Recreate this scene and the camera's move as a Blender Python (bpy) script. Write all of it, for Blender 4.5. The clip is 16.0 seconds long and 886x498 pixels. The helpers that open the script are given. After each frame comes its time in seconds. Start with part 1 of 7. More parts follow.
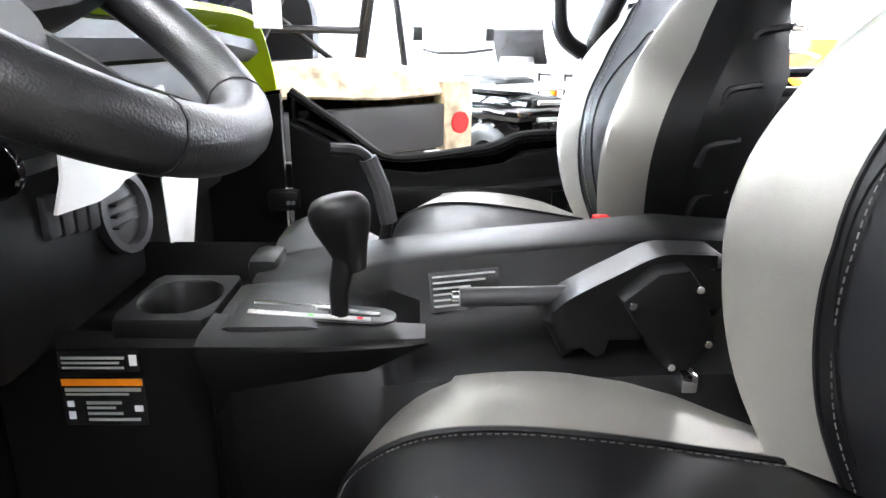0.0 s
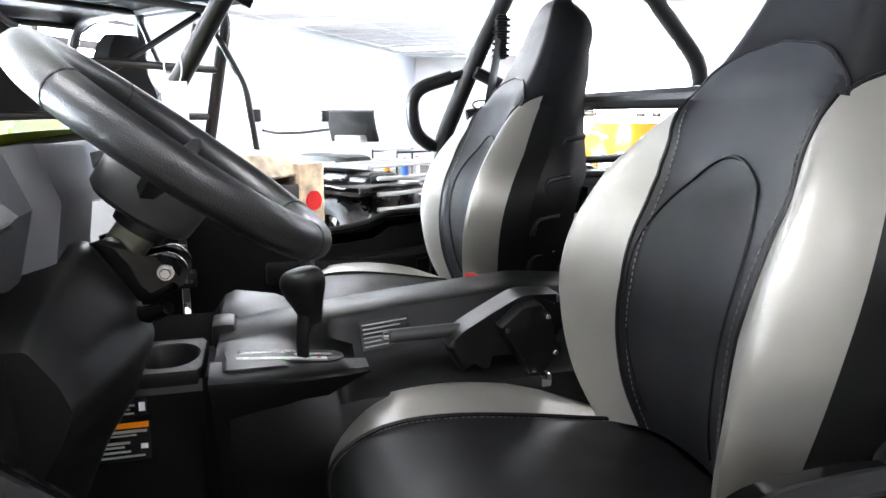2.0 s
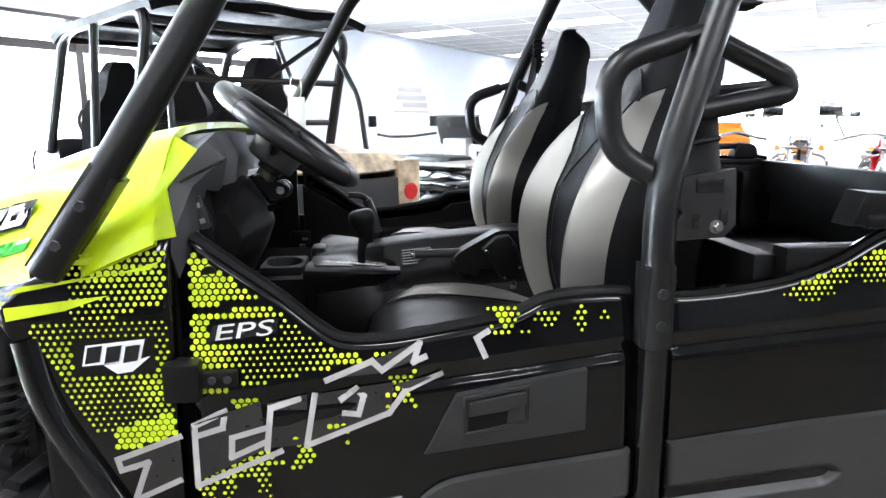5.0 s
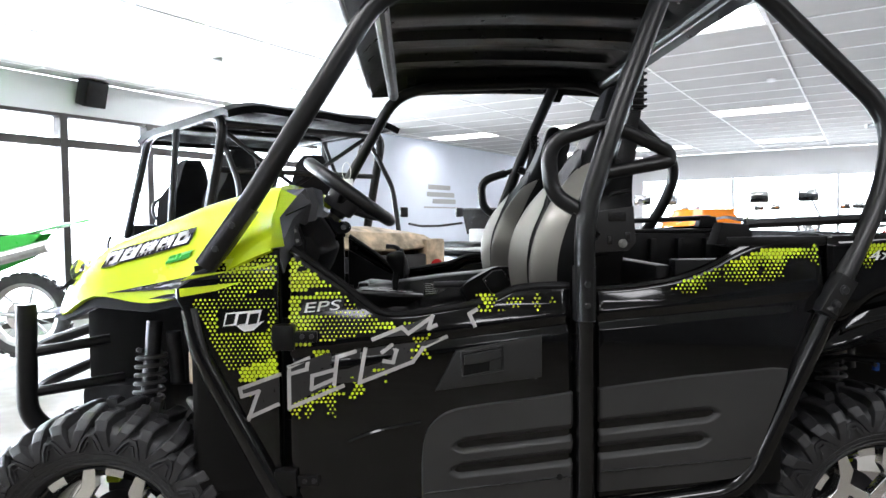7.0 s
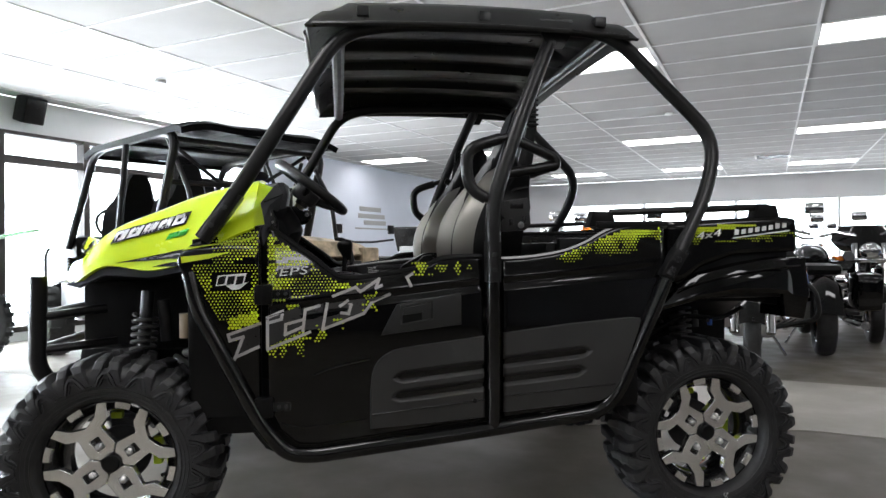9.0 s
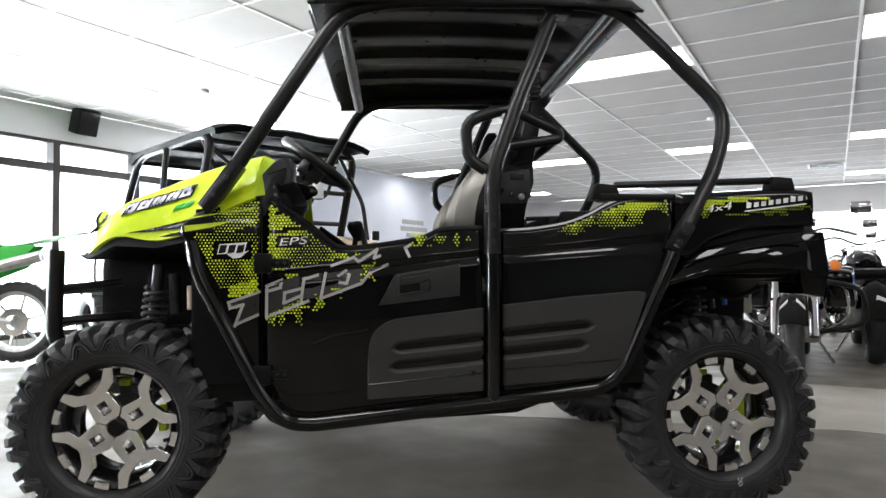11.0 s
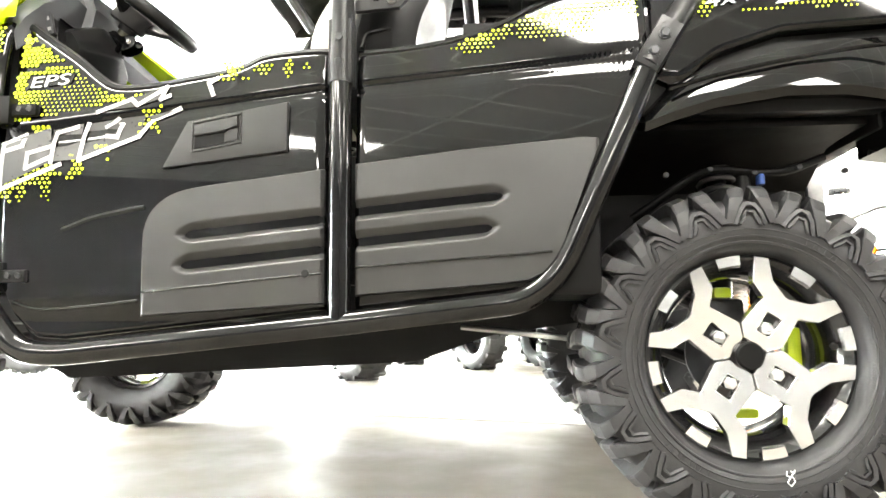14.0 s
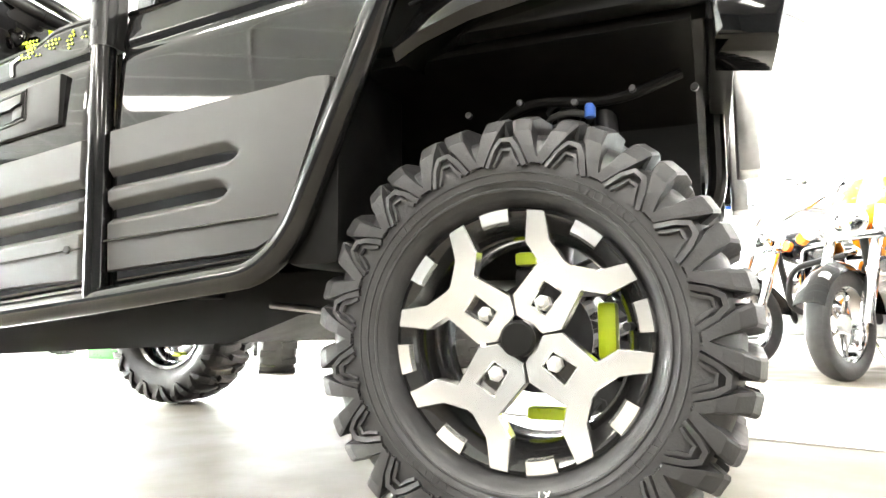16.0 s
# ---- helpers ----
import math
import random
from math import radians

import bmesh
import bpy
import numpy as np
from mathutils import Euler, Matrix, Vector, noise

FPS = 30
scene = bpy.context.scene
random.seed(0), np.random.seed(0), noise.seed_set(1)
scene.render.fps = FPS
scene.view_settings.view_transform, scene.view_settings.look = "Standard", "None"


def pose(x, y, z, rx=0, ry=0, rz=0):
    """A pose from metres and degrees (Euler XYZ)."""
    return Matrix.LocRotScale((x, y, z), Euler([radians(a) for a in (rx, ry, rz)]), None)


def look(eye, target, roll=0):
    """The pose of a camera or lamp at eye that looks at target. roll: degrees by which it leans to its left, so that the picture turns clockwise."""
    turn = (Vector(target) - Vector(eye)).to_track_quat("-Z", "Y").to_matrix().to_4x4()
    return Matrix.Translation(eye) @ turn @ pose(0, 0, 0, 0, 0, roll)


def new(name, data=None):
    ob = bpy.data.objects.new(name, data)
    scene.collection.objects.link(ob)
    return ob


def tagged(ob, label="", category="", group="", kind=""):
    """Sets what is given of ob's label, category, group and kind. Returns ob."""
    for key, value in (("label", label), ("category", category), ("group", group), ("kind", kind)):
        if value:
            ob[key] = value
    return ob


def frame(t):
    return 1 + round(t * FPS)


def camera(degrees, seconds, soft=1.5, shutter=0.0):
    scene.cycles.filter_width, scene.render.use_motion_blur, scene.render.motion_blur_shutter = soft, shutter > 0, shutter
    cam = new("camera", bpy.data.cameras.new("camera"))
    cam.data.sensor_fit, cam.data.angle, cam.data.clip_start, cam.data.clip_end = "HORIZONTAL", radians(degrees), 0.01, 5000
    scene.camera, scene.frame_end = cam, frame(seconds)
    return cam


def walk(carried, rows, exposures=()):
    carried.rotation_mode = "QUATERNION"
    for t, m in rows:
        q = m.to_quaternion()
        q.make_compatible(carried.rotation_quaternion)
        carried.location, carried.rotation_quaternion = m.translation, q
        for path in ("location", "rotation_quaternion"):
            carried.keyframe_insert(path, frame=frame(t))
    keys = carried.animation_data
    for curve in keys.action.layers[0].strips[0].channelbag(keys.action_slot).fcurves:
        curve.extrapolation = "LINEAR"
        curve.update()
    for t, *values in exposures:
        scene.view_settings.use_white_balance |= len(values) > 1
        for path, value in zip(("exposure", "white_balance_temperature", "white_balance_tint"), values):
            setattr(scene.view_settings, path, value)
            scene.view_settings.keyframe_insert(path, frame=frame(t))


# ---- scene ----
cam = camera(67.3, 16.0)
PATH = [
    (0, (-0.167, -0.844, 1.15), (-0.132, 1.065, 0.553), 0.5),
    (0.5, (-0.248, -0.876, 1.153), (-0.049, 1.043, 0.625), 0.7),
    (1, (-0.291, -0.947, 1.154), (0.025, 0.967, 0.67), 1.0),
    (1.5, (-0.304, -1.02, 1.181), (0.151, 0.877, 0.739), 0.9),
    (2, (-0.316, -1.118, 1.213), (0.217, 0.769, 0.822), 0.5),
    (2.5, (-0.33, -1.213, 1.234), (0.25, 0.665, 0.862), 0.0),
    (3, (-0.318, -1.319, 1.248), (0.277, 0.552, 0.868), 0.0),
    (3.5, (-0.29, -1.409, 1.257), (0.298, 0.465, 0.881), -0.1),
    (4, (-0.279, -1.516, 1.26), (0.249, 0.376, 0.881), -0.1),
    (4.5, (-0.255, -1.617, 1.245), (0.122, 0.31, 0.863), -0.2),
    (5, (-0.211, -1.746, 1.205), (-0.032, 0.21, 0.827), -0.4),
    (5.2, (-0.179, -1.806, 1.186), (-0.079, 0.157, 0.813), -0.4),
    (7.3, (-0.222, -2.427, 1.083), (-0.129, -0.43, 1.019), -0.6),
    (7.5, (-0.24, -2.475, 1.07), (-0.09, -0.478, 1.006), -0.4),
    (8, (-0.295, -2.648, 1.035), (0.005, -0.672, 0.988), -0.3),
    (8.5, (-0.304, -2.802, 0.992), (0.024, -0.829, 0.975), -0.4),
    (10.8, (-0.107, -2.921, 0.855), (0.048, -0.928, 0.881), -0.3),
    (11, (-0.119, -2.875, 0.812), (0.039, -0.882, 0.872), -0.3),
    (11.5, (-0.051, -2.777, 0.722), (0.039, -0.782, 0.831), -0.4),
    (12, (-0.005, -2.591, 0.631), (0.046, -0.597, 0.782), -0.1),
    (12.5, (0.062, -2.425, 0.603), (0.091, -0.43, 0.749), -0.2),
    (13, (0.207, -2.287, 0.52), (0.185, -0.295, 0.693), -0.3),
    (13.5, (0.339, -2.171, 0.399), (0.267, -0.189, 0.655), -0.3),
    (14, (0.509, -2.035, 0.383), (0.338, -0.057, 0.619), -0.4),
    (14.5, (0.699, -1.926, 0.385), (0.401, 0.041, 0.596), -0.5),
    (15, (0.878, -1.809, 0.363), (0.448, 0.13, 0.592), -0.7),
    (15.5, (1.036, -1.748, 0.353), (0.46, 0.155, 0.576), -0.7),
    (16, (1.235, -1.663, 0.357), (0.483, 0.178, 0.565), -0.4),
]
EXPOSURES = [(0.0, 2.35, 6150, 14), (1.5, 2.02, 6150, 14), (2.5, 1.25, 6100, 14), (3.5, 0.98, 6000, 14), (5.0, 0.98, 6000, 14), (7.5, -0.1, 6250, 13), (8.5, -0.5, 6300, 13), (11.0, -0.2, 6450, 13), (11.5, -0.1, 6450, 13), (12.0, 0.5, 6500, 10), (12.5, 1.2, 6600, 10), (13.0, 2.05, 6700, 9), (13.5, 2.42, 6850, 9), (14.0, 2.7, 6950, 9), (16.0, 2.75, 6950, 9)]
walk(cam, [(t, look(eye, target, roll)) for t, eye, target, roll in PATH], EXPOSURES)

# ---- light ----
world = bpy.data.worlds.new("sky")
scene.world = world
world.use_nodes = True
wn = world.node_tree.nodes
sky = wn.new("ShaderNodeTexSky")
sky.sky_type, sky.sun_disc = "NISHITA", False
sky.sun_elevation, sky.sun_rotation = radians(40), radians(250)
world.node_tree.links.new(sky.outputs["Color"], wn["Background"].inputs["Color"])
wn["Background"].inputs["Strength"].default_value = 0.1

# the room stands turned to the vehicle: u across, v along
CU, SU = math.cos(radians(55)), math.sin(radians(55))
CEIL = 2.62
U0, U1, V0, V1 = -5.85, 9.0, -9.0, 14.6


def room(u, v, z):
    return Vector((u * SU + v * CU, -u * CU + v * SU, z))


ROOM = Matrix(((SU, CU, 0, 0), (-CU, SU, 0, 0), (0, 0, 1, 0), (0, 0, 0, 1)))


def window_lamp(name, u, v, z, wide, high, face, watts):
    data = bpy.data.lights.new(name, "AREA")
    data.shape, data.size, data.size_y, data.energy = "RECTANGLE", wide, high, watts
    data.color = (0.93, 0.97, 1.0)
    ob = new(name, data)
    e = room(u, v, z)
    ob.matrix_world = look(e, e + (room(*face, 0) - room(0, 0, 0)))
    return ob


window_lamp("daylight_street", U0 - 0.25, -1.5, 1.1, 14.0, 1.9, (1, 0), 1700)
window_lamp("daylight_back", 2.0, V1 + 0.25, 1.1, 10.0, 1.9, (0, -1), 300)

# ---- materials ----


def mat(name, color, rough=0.5, metal=0.0, vary=0.12, scale=6.0, grain=0.0, grain_scale=400.0, rough_vary=0.1, coat=0.0, ior=1.5, random_tint=0.0, spec=0.5):
    m = bpy.data.materials.new(name)
    m.use_nodes = True
    nt = m.node_tree
    b = nt.nodes["Principled BSDF"]
    b.inputs["Roughness"].default_value = rough
    b.inputs["Metallic"].default_value = metal
    b.inputs["IOR"].default_value = ior
    b.inputs["Coat Weight"].default_value = coat
    b.inputs["Specular IOR Level"].default_value = spec
    b.inputs["Coat Roughness"].default_value = 0.04
    co = nt.nodes.new("ShaderNodeTexCoord")
    n1 = nt.nodes.new("ShaderNodeTexNoise")
    n1.inputs["Scale"].default_value, n1.inputs["Detail"].default_value = scale, 6
    nt.links.new(co.outputs["Object"], n1.inputs["Vector"])
    ramp = nt.nodes.new("ShaderNodeMapRange")
    ramp.inputs[1].default_value, ramp.inputs[2].default_value = 0.3, 0.7
    ramp.inputs[3].default_value, ramp.inputs[4].default_value = 1 - vary, 1 + vary
    nt.links.new(n1.outputs["Fac"], ramp.inputs[0])
    mul = nt.nodes.new("ShaderNodeVectorMath")
    mul.operation = "SCALE"
    mul.inputs[0].default_value = color
    nt.links.new(ramp.outputs[0], mul.inputs["Scale"])
    out = mul.outputs[0]
    if random_tint:
        oi = nt.nodes.new("ShaderNodeObjectInfo")
        r2 = nt.nodes.new("ShaderNodeMapRange")
        r2.inputs[3].default_value, r2.inputs[4].default_value = 1 - random_tint, 1 + random_tint
        nt.links.new(oi.outputs["Random"], r2.inputs[0])
        mul2 = nt.nodes.new("ShaderNodeVectorMath")
        mul2.operation = "SCALE"
        nt.links.new(out, mul2.inputs[0])
        nt.links.new(r2.outputs[0], mul2.inputs["Scale"])
        out = mul2.outputs[0]
    nt.links.new(out, b.inputs["Base Color"])
    if rough_vary:
        n2 = nt.nodes.new("ShaderNodeTexNoise")
        n2.inputs["Scale"].default_value, n2.inputs["Detail"].default_value = scale * 3.1, 4
        nt.links.new(co.outputs["Object"], n2.inputs["Vector"])
        r3 = nt.nodes.new("ShaderNodeMapRange")
        r3.inputs[1].default_value, r3.inputs[2].default_value = 0.3, 0.7
        r3.inputs[3].default_value, r3.inputs[4].default_value = max(0.02, rough * (1 - rough_vary)), min(1, rough * (1 + rough_vary))
        nt.links.new(n2.outputs["Fac"], r3.inputs[0])
        nt.links.new(r3.outputs[0], b.inputs["Roughness"])
    if grain:
        n3 = nt.nodes.new("ShaderNodeTexNoise")
        n3.inputs["Scale"].default_value, n3.inputs["Detail"].default_value = grain_scale, 3
        nt.links.new(co.outputs["Object"], n3.inputs["Vector"])
        bump = nt.nodes.new("ShaderNodeBump")
        bump.inputs["Strength"].default_value, bump.inputs["Distance"].default_value = grain, 0.002
        nt.links.new(n3.outputs["Fac"], bump.inputs["Height"])
        nt.links.new(bump.outputs[0], b.inputs["Normal"])
    return m


def glow(name, color, strength):
    m = bpy.data.materials.new(name)
    m.use_nodes = True
    b = m.node_tree.nodes["Principled BSDF"]
    b.inputs["Base Color"].default_value = (0.8, 0.8, 0.8, 1)
    b.inputs["Emission Color"].default_value = (*color, 1)
    b.inputs["Emission Strength"].default_value = strength
    return m


def glass(name, tint=(0.9, 0.95, 0.95)):
    m = bpy.data.materials.new(name)
    m.use_nodes = True
    b = m.node_tree.nodes["Principled BSDF"]
    b.inputs["Base Color"].default_value = (*tint, 1)
    b.inputs["Roughness"].default_value, b.inputs["Transmission Weight"].default_value, b.inputs["IOR"].default_value = 0.02, 1.0, 1.45
    return m


PLASTIC = mat("textured_black_plastic", (0.006, 0.006, 0.006), 0.36, spec=0.2, grain=0.12, grain_scale=1400)
PLASTIC_GREY = mat("charcoal_plastic", (0.03, 0.03, 0.031), 0.4, spec=0.36, grain=0.14, grain_scale=1400)
GLOSS = mat("gloss_black_bodywork", (0.0022, 0.0022, 0.0022), 0.04, vary=0.2, rough_vary=0.3, spec=0.46)
TUBE = mat("powder_coated_black_steel", (0.007, 0.007, 0.007), 0.34, spec=0.4, grain=0.03, grain_scale=900)
BRACKET = mat("satin_black_bracket", (0.02, 0.02, 0.02), 0.34, spec=0.5, grain=0.03, grain_scale=900)
TUBE_GLOSS = mat("painted_black_steel", (0.004, 0.004, 0.004), 0.09)
LIME = mat("lime_bodywork", (0.55, 0.72, 0.006), 0.26, vary=0.03, scale=2, coat=0.15)
LIME_DECAL = mat("lime_vinyl", (0.56, 0.70, 0.012), 0.3, vary=0.05, scale=30)
SILVER_DECAL = mat("silver_vinyl", (0.42, 0.40, 0.39), 0.35, vary=0.08, scale=30)
MARK_FILL = mat("dark_grey_vinyl", (0.022, 0.021, 0.02), 0.3, vary=0.08, scale=30)
WHITE_DECAL = mat("white_vinyl", (0.8, 0.8, 0.8), 0.35, vary=0.04)
BLACK_DECAL = mat("black_vinyl", (0.012, 0.012, 0.012), 0.25)
GREEN_DECAL = mat("green_vinyl", (0.05, 0.45, 0.04), 0.3, vary=0.05)
RUBBER = mat("tyre_rubber", (0.026, 0.026, 0.027), 0.48, grain=0.25, grain_scale=300, vary=0.3, scale=18)
ALLOY = mat("machined_alloy", (0.94, 0.935, 0.92), 0.2, metal=0.95, vary=0.02, scale=10, rough_vary=0.05)
ALLOY_BLACK = mat("gloss_black_wheel", (0.008, 0.008, 0.008), 0.15, coat=0.3)
CHROME = mat("chrome", (0.75, 0.75, 0.76), 0.08, metal=1.0, vary=0.05)
STEEL = mat("zinc_steel", (0.45, 0.45, 0.44), 0.32, metal=1.0, vary=0.15, scale=30)
DARK_STEEL = mat("dark_steel", (0.05, 0.05, 0.052), 0.4, metal=0.7, vary=0.3, scale=20)
# near-black for recesses and arches: their shade is put into this colour
CAVITY_SHADE = mat("cavity_shade_black", (0.003, 0.003, 0.003), 0.5, spec=0.2)
SPRING = mat("dark_spring_paint", (0.09, 0.09, 0.088), 0.35)
MATT_PANEL = mat("matt_charcoal_panel", (0.032, 0.0315, 0.0305), 0.38, spec=0.48, grain=0.12, grain_scale=1400)
LATCH_DARK = mat("dark_latch_plastic", (0.021, 0.021, 0.0205), 0.36, spec=0.45, grain=0.12, grain_scale=1400)
ROOF_SHEEN = mat("satin_black_roof", (0.011, 0.011, 0.011), 0.3, spec=0.5, grain=0.08, grain_scale=900)
ROOF_MATT = mat("matt_black_roof", (0.0035, 0.0035, 0.004), 0.55, spec=0.05)
NUT = mat("bright_nut", (0.8, 0.8, 0.79), 0.28, metal=0.7, vary=0.05)
OLIVE = mat("olive_steel", (0.12, 0.12, 0.085), 0.3, metal=0.2, vary=0.15, scale=20)
VINYL = mat("black_seat_vinyl", (0.005, 0.005, 0.0054), 0.4, spec=0.18, grain=0.1, grain_scale=1000, vary=0.1)
VINYL_GREY = mat("slate_seat_vinyl", (0.0105, 0.0107, 0.012), 0.46, spec=0.17, grain=0.1, grain_scale=1000, vary=0.1)
COWL_GREY = mat("charcoal_dash_plastic", (0.05, 0.051, 0.055), 0.48, grain=0.15, grain_scale=1200)
SILVER_VINYL = mat("pewter_seat_vinyl", (0.255, 0.243, 0.221), 0.38, metal=0.55, grain=0.1, grain_scale=1000, vary=0.05)
THREAD = mat("grey_thread", (0.11, 0.105, 0.1), 0.7)
LEATHER = mat("wheel_leather", (0.0115, 0.0115, 0.012), 0.34)


def dimple(m, scale, strength):
    """Fine round dimples pressed into a leather."""
    nt = m.node_tree
    co = nt.nodes.new("ShaderNodeTexCoord")
    cells = nt.nodes.new("ShaderNodeTexVoronoi")
    cells.inputs["Scale"].default_value = scale
    bump = nt.nodes.new("ShaderNodeBump")
    bump.inputs["Strength"].default_value, bump.inputs["Distance"].default_value = strength, 0.001
    nt.links.new(co.outputs["Object"], cells.inputs["Vector"])
    nt.links.new(cells.outputs["Distance"], bump.inputs["Height"])
    nt.links.new(bump.outputs[0], nt.nodes["Principled BSDF"].inputs["Normal"])


dimple(LEATHER, 800, 0.22)
ORANGE = mat("orange_paint", (0.82, 0.23, 0.007), 0.25, vary=0.05, coat=0.3)
RED = mat("red_plastic", (0.6, 0.02, 0.02), 0.25, vary=0.05)
GREEN = mat("green_plastic", (0.02, 0.36, 0.03), 0.3, vary=0.06)
BLUE = mat("blue_plastic", (0.03, 0.12, 0.5), 0.35, vary=0.1)
AMBER = mat("amber_lens", (0.8, 0.2, 0.01), 0.15, vary=0.05)
PAPER = mat("white_paper", (0.75, 0.75, 0.73), 0.6, vary=0.04)
LABEL_GREY = mat("grey_label", (0.3, 0.3, 0.29), 0.45, vary=0.05)
CAMO = mat("camouflage_plastic", (0.5, 0.39, 0.26), 0.5, vary=0.6, scale=12)
BROWN = mat("brown_plastic", (0.28, 0.2, 0.12), 0.5)
WALL = mat("painted_wall", (0.78, 0.79, 0.8), 0.75, vary=0.03, scale=1.5, grain=0.08, grain_scale=200)
WALL_BLUE = mat("pale_blue_wall", (0.62, 0.66, 0.74), 0.75, vary=0.04, scale=1.5, grain=0.08, grain_scale=200)
# for walls never seen; tone set by what the gloss panels should reflect
WALL_UNSEEN_DARK = mat("unseen_dark_wall", (0.06, 0.06, 0.062), 0.7, vary=0.1, scale=1.5)
MULLION = mat("bronze_aluminium", (0.045, 0.04, 0.037), 0.4, metal=0.5)
TILE = mat("ceiling_tile", (0.46, 0.457, 0.446), 0.9, vary=0.04, scale=3, grain=0.5, grain_scale=160)
GRID = mat("ceiling_grid", (0.78, 0.78, 0.77), 0.5)
GLASS = glass("window_glass")
CLEAR = glass("clear_plastic", (0.95, 0.97, 0.98))
PANEL_GLOW = glow("fluorescent_diffuser", (1.0, 0.99, 0.97), 11.0)
STREET_GLOW = glow("bright_street", (0.92, 0.96, 1.0), 7.0)


def floor_material():
    m = mat("sealed_concrete", (0.135, 0.12, 0.096), 0.5, vary=0.14, scale=1.1, grain=0.05, grain_scale=60, rough_vary=0.3)
    return m


FLOOR = floor_material()
FLOOR_PALE = mat("pale_floor_paint", (0.36, 0.34, 0.3), 0.58, vary=0.08, scale=1.3, rough_vary=0.3)

# ---- mesh helpers ----


def link(name, bm, material, parent=None, label="", smooth=35):
    bmesh.ops.recalc_face_normals(bm, faces=bm.faces)
    me = bpy.data.meshes.new(name)
    bm.to_mesh(me)
    bm.free()
    me.materials.append(material)
    if smooth:
        me.polygons.foreach_set("use_smooth", [True] * len(me.polygons))
        me.set_sharp_from_angle(angle=radians(smooth))
    ob = new(name, me)
    if parent is not None:
        ob.parent = parent
    if label:
        ob["label"] = label
    return ob


def part(name, bm, material, parent, label="", smooth=35):
    return link(name, bm, material, parent, label, smooth)


def thing(name, label, category, m=None, group="", kind=""):
    ob = new(name)
    ob.empty_display_size = 0.1
    if m is not None:
        ob.matrix_world = m
    return tagged(ob, label, category, group, kind)


def rounded(pts, r, n=5):
    """A polyline with its inner corners rounded."""
    pts = [Vector(p) for p in pts]
    out = [pts[0]]
    for a, b, c in zip(pts, pts[1:], pts[2:]):
        d = min(r, (a - b).length * 0.48, (c - b).length * 0.48)
        p, q = b + (a - b).normalized() * d, b + (c - b).normalized() * d
        for i in range(n + 1):
            k = i / n
            out.append(p * (1 - k) ** 2 + b * 2 * k * (1 - k) + q * k * k)
    out.append(pts[-1])
    return out


def sweep(bm, pts, r, segs=10, close=False, flat=1.0):
    """A round bar along a polyline; r may be a list."""
    pts = [Vector(p) for p in pts]
    n = len(pts)
    rs = r if isinstance(r, (list, tuple)) else [r] * n
    rings, side = [], None
    for i, p in enumerate(pts):
        if close:
            d = pts[(i + 1) % n] - pts[i - 1]
        else:
            d = pts[min(i + 1, n - 1)] - pts[max(i - 1, 0)]
        d.normalize()
        if side is None:
            side = d.orthogonal().normalized()
        side = (side - d * side.dot(d)).normalized()
        up = d.cross(side)
        rings.append([bm.verts.new(p + (side * math.cos(a) + up * math.sin(a) * flat) * rs[i]) for a in (2 * math.pi * k / segs for k in range(segs))])
    for i in range(n if close else n - 1):
        a, b = rings[i], rings[(i + 1) % n]
        for k in range(segs):
            bm.faces.new((a[k], a[(k + 1) % segs], b[(k + 1) % segs], b[k]))
    if not close:
        bm.faces.new(rings[0][::-1])
        bm.faces.new(rings[-1])
    return bm


def bar(pts, r, bend=0.0, segs=10, close=False):
    return sweep(bmesh.new(), rounded(pts, bend) if bend else pts, r, segs, close)


def block(bm, lo, hi, bevel=0.0, m=None):
    """An axis-parallel box with bevelled edges."""
    lo, hi = Vector(lo), Vector(hi)
    res = bmesh.ops.create_cube(bm, size=1.0)
    vs = res["verts"]
    for v in vs:
        v.co = Vector(((lo[i] + hi[i]) / 2 + v.co[i] * (hi[i] - lo[i]) for i in range(3)))
    if bevel:
        es = list({e for v in vs for e in v.link_edges})
        out = bmesh.ops.bevel(bm, geom=es, offset=bevel, segments=2, profile=0.6, affect="EDGES")
        vs = list({v for f in out["faces"] for v in f.verts} | {v for v in vs if v.is_valid})
    if m is not None:
        for v in vs:
            v.co = m @ v.co
    return bm


def boxed(lo, hi, bevel=0.0, m=None):
    return block(bmesh.new(), lo, hi, bevel, m)


def plate(bm, outline, origin, ex, ey, thick, bevel=0.0, segs=2):
    """A flat outline in the plane of ex, ey, made thick along their normal (towards -ex x ey)."""
    origin, ex, ey = Vector(origin), Vector(ex), Vector(ey)
    nrm = ex.cross(ey).normalized()
    top = [bm.verts.new(origin + ex * a + ey * b) for a, b in outline]
    low = [bm.verts.new(v.co - nrm * thick) for v in top]
    f = bm.faces.new(top)
    g = bm.faces.new(low[::-1])
    n = len(top)
    for i in range(n):
        bm.faces.new((top[i], low[i], low[(i + 1) % n], top[(i + 1) % n]))
    if bevel:
        bmesh.ops.bevel(bm, geom=list(f.edges), offset=bevel, segments=segs, profile=0.6, affect="EDGES")
    return bm


def lathe(bm, profile, axis_o, axis, segs=48, start=0.0):
    """profile: (along the axis, radius)."""
    axis = Vector(axis).normalized()
    a = axis.orthogonal().normalized()
    b = axis.cross(a)
    rings = []
    for h, r in profile:
        rings.append([bm.verts.new(Vector(axis_o) + axis * h + (a * math.cos(t) + b * math.sin(t)) * r) for t in (start + 2 * math.pi * k / segs for k in range(segs))])
    for p, q in zip(rings, rings[1:]):
        for k in range(segs):
            bm.faces.new((p[k], p[(k + 1) % segs], q[(k + 1) % segs], q[k]))
    return bm


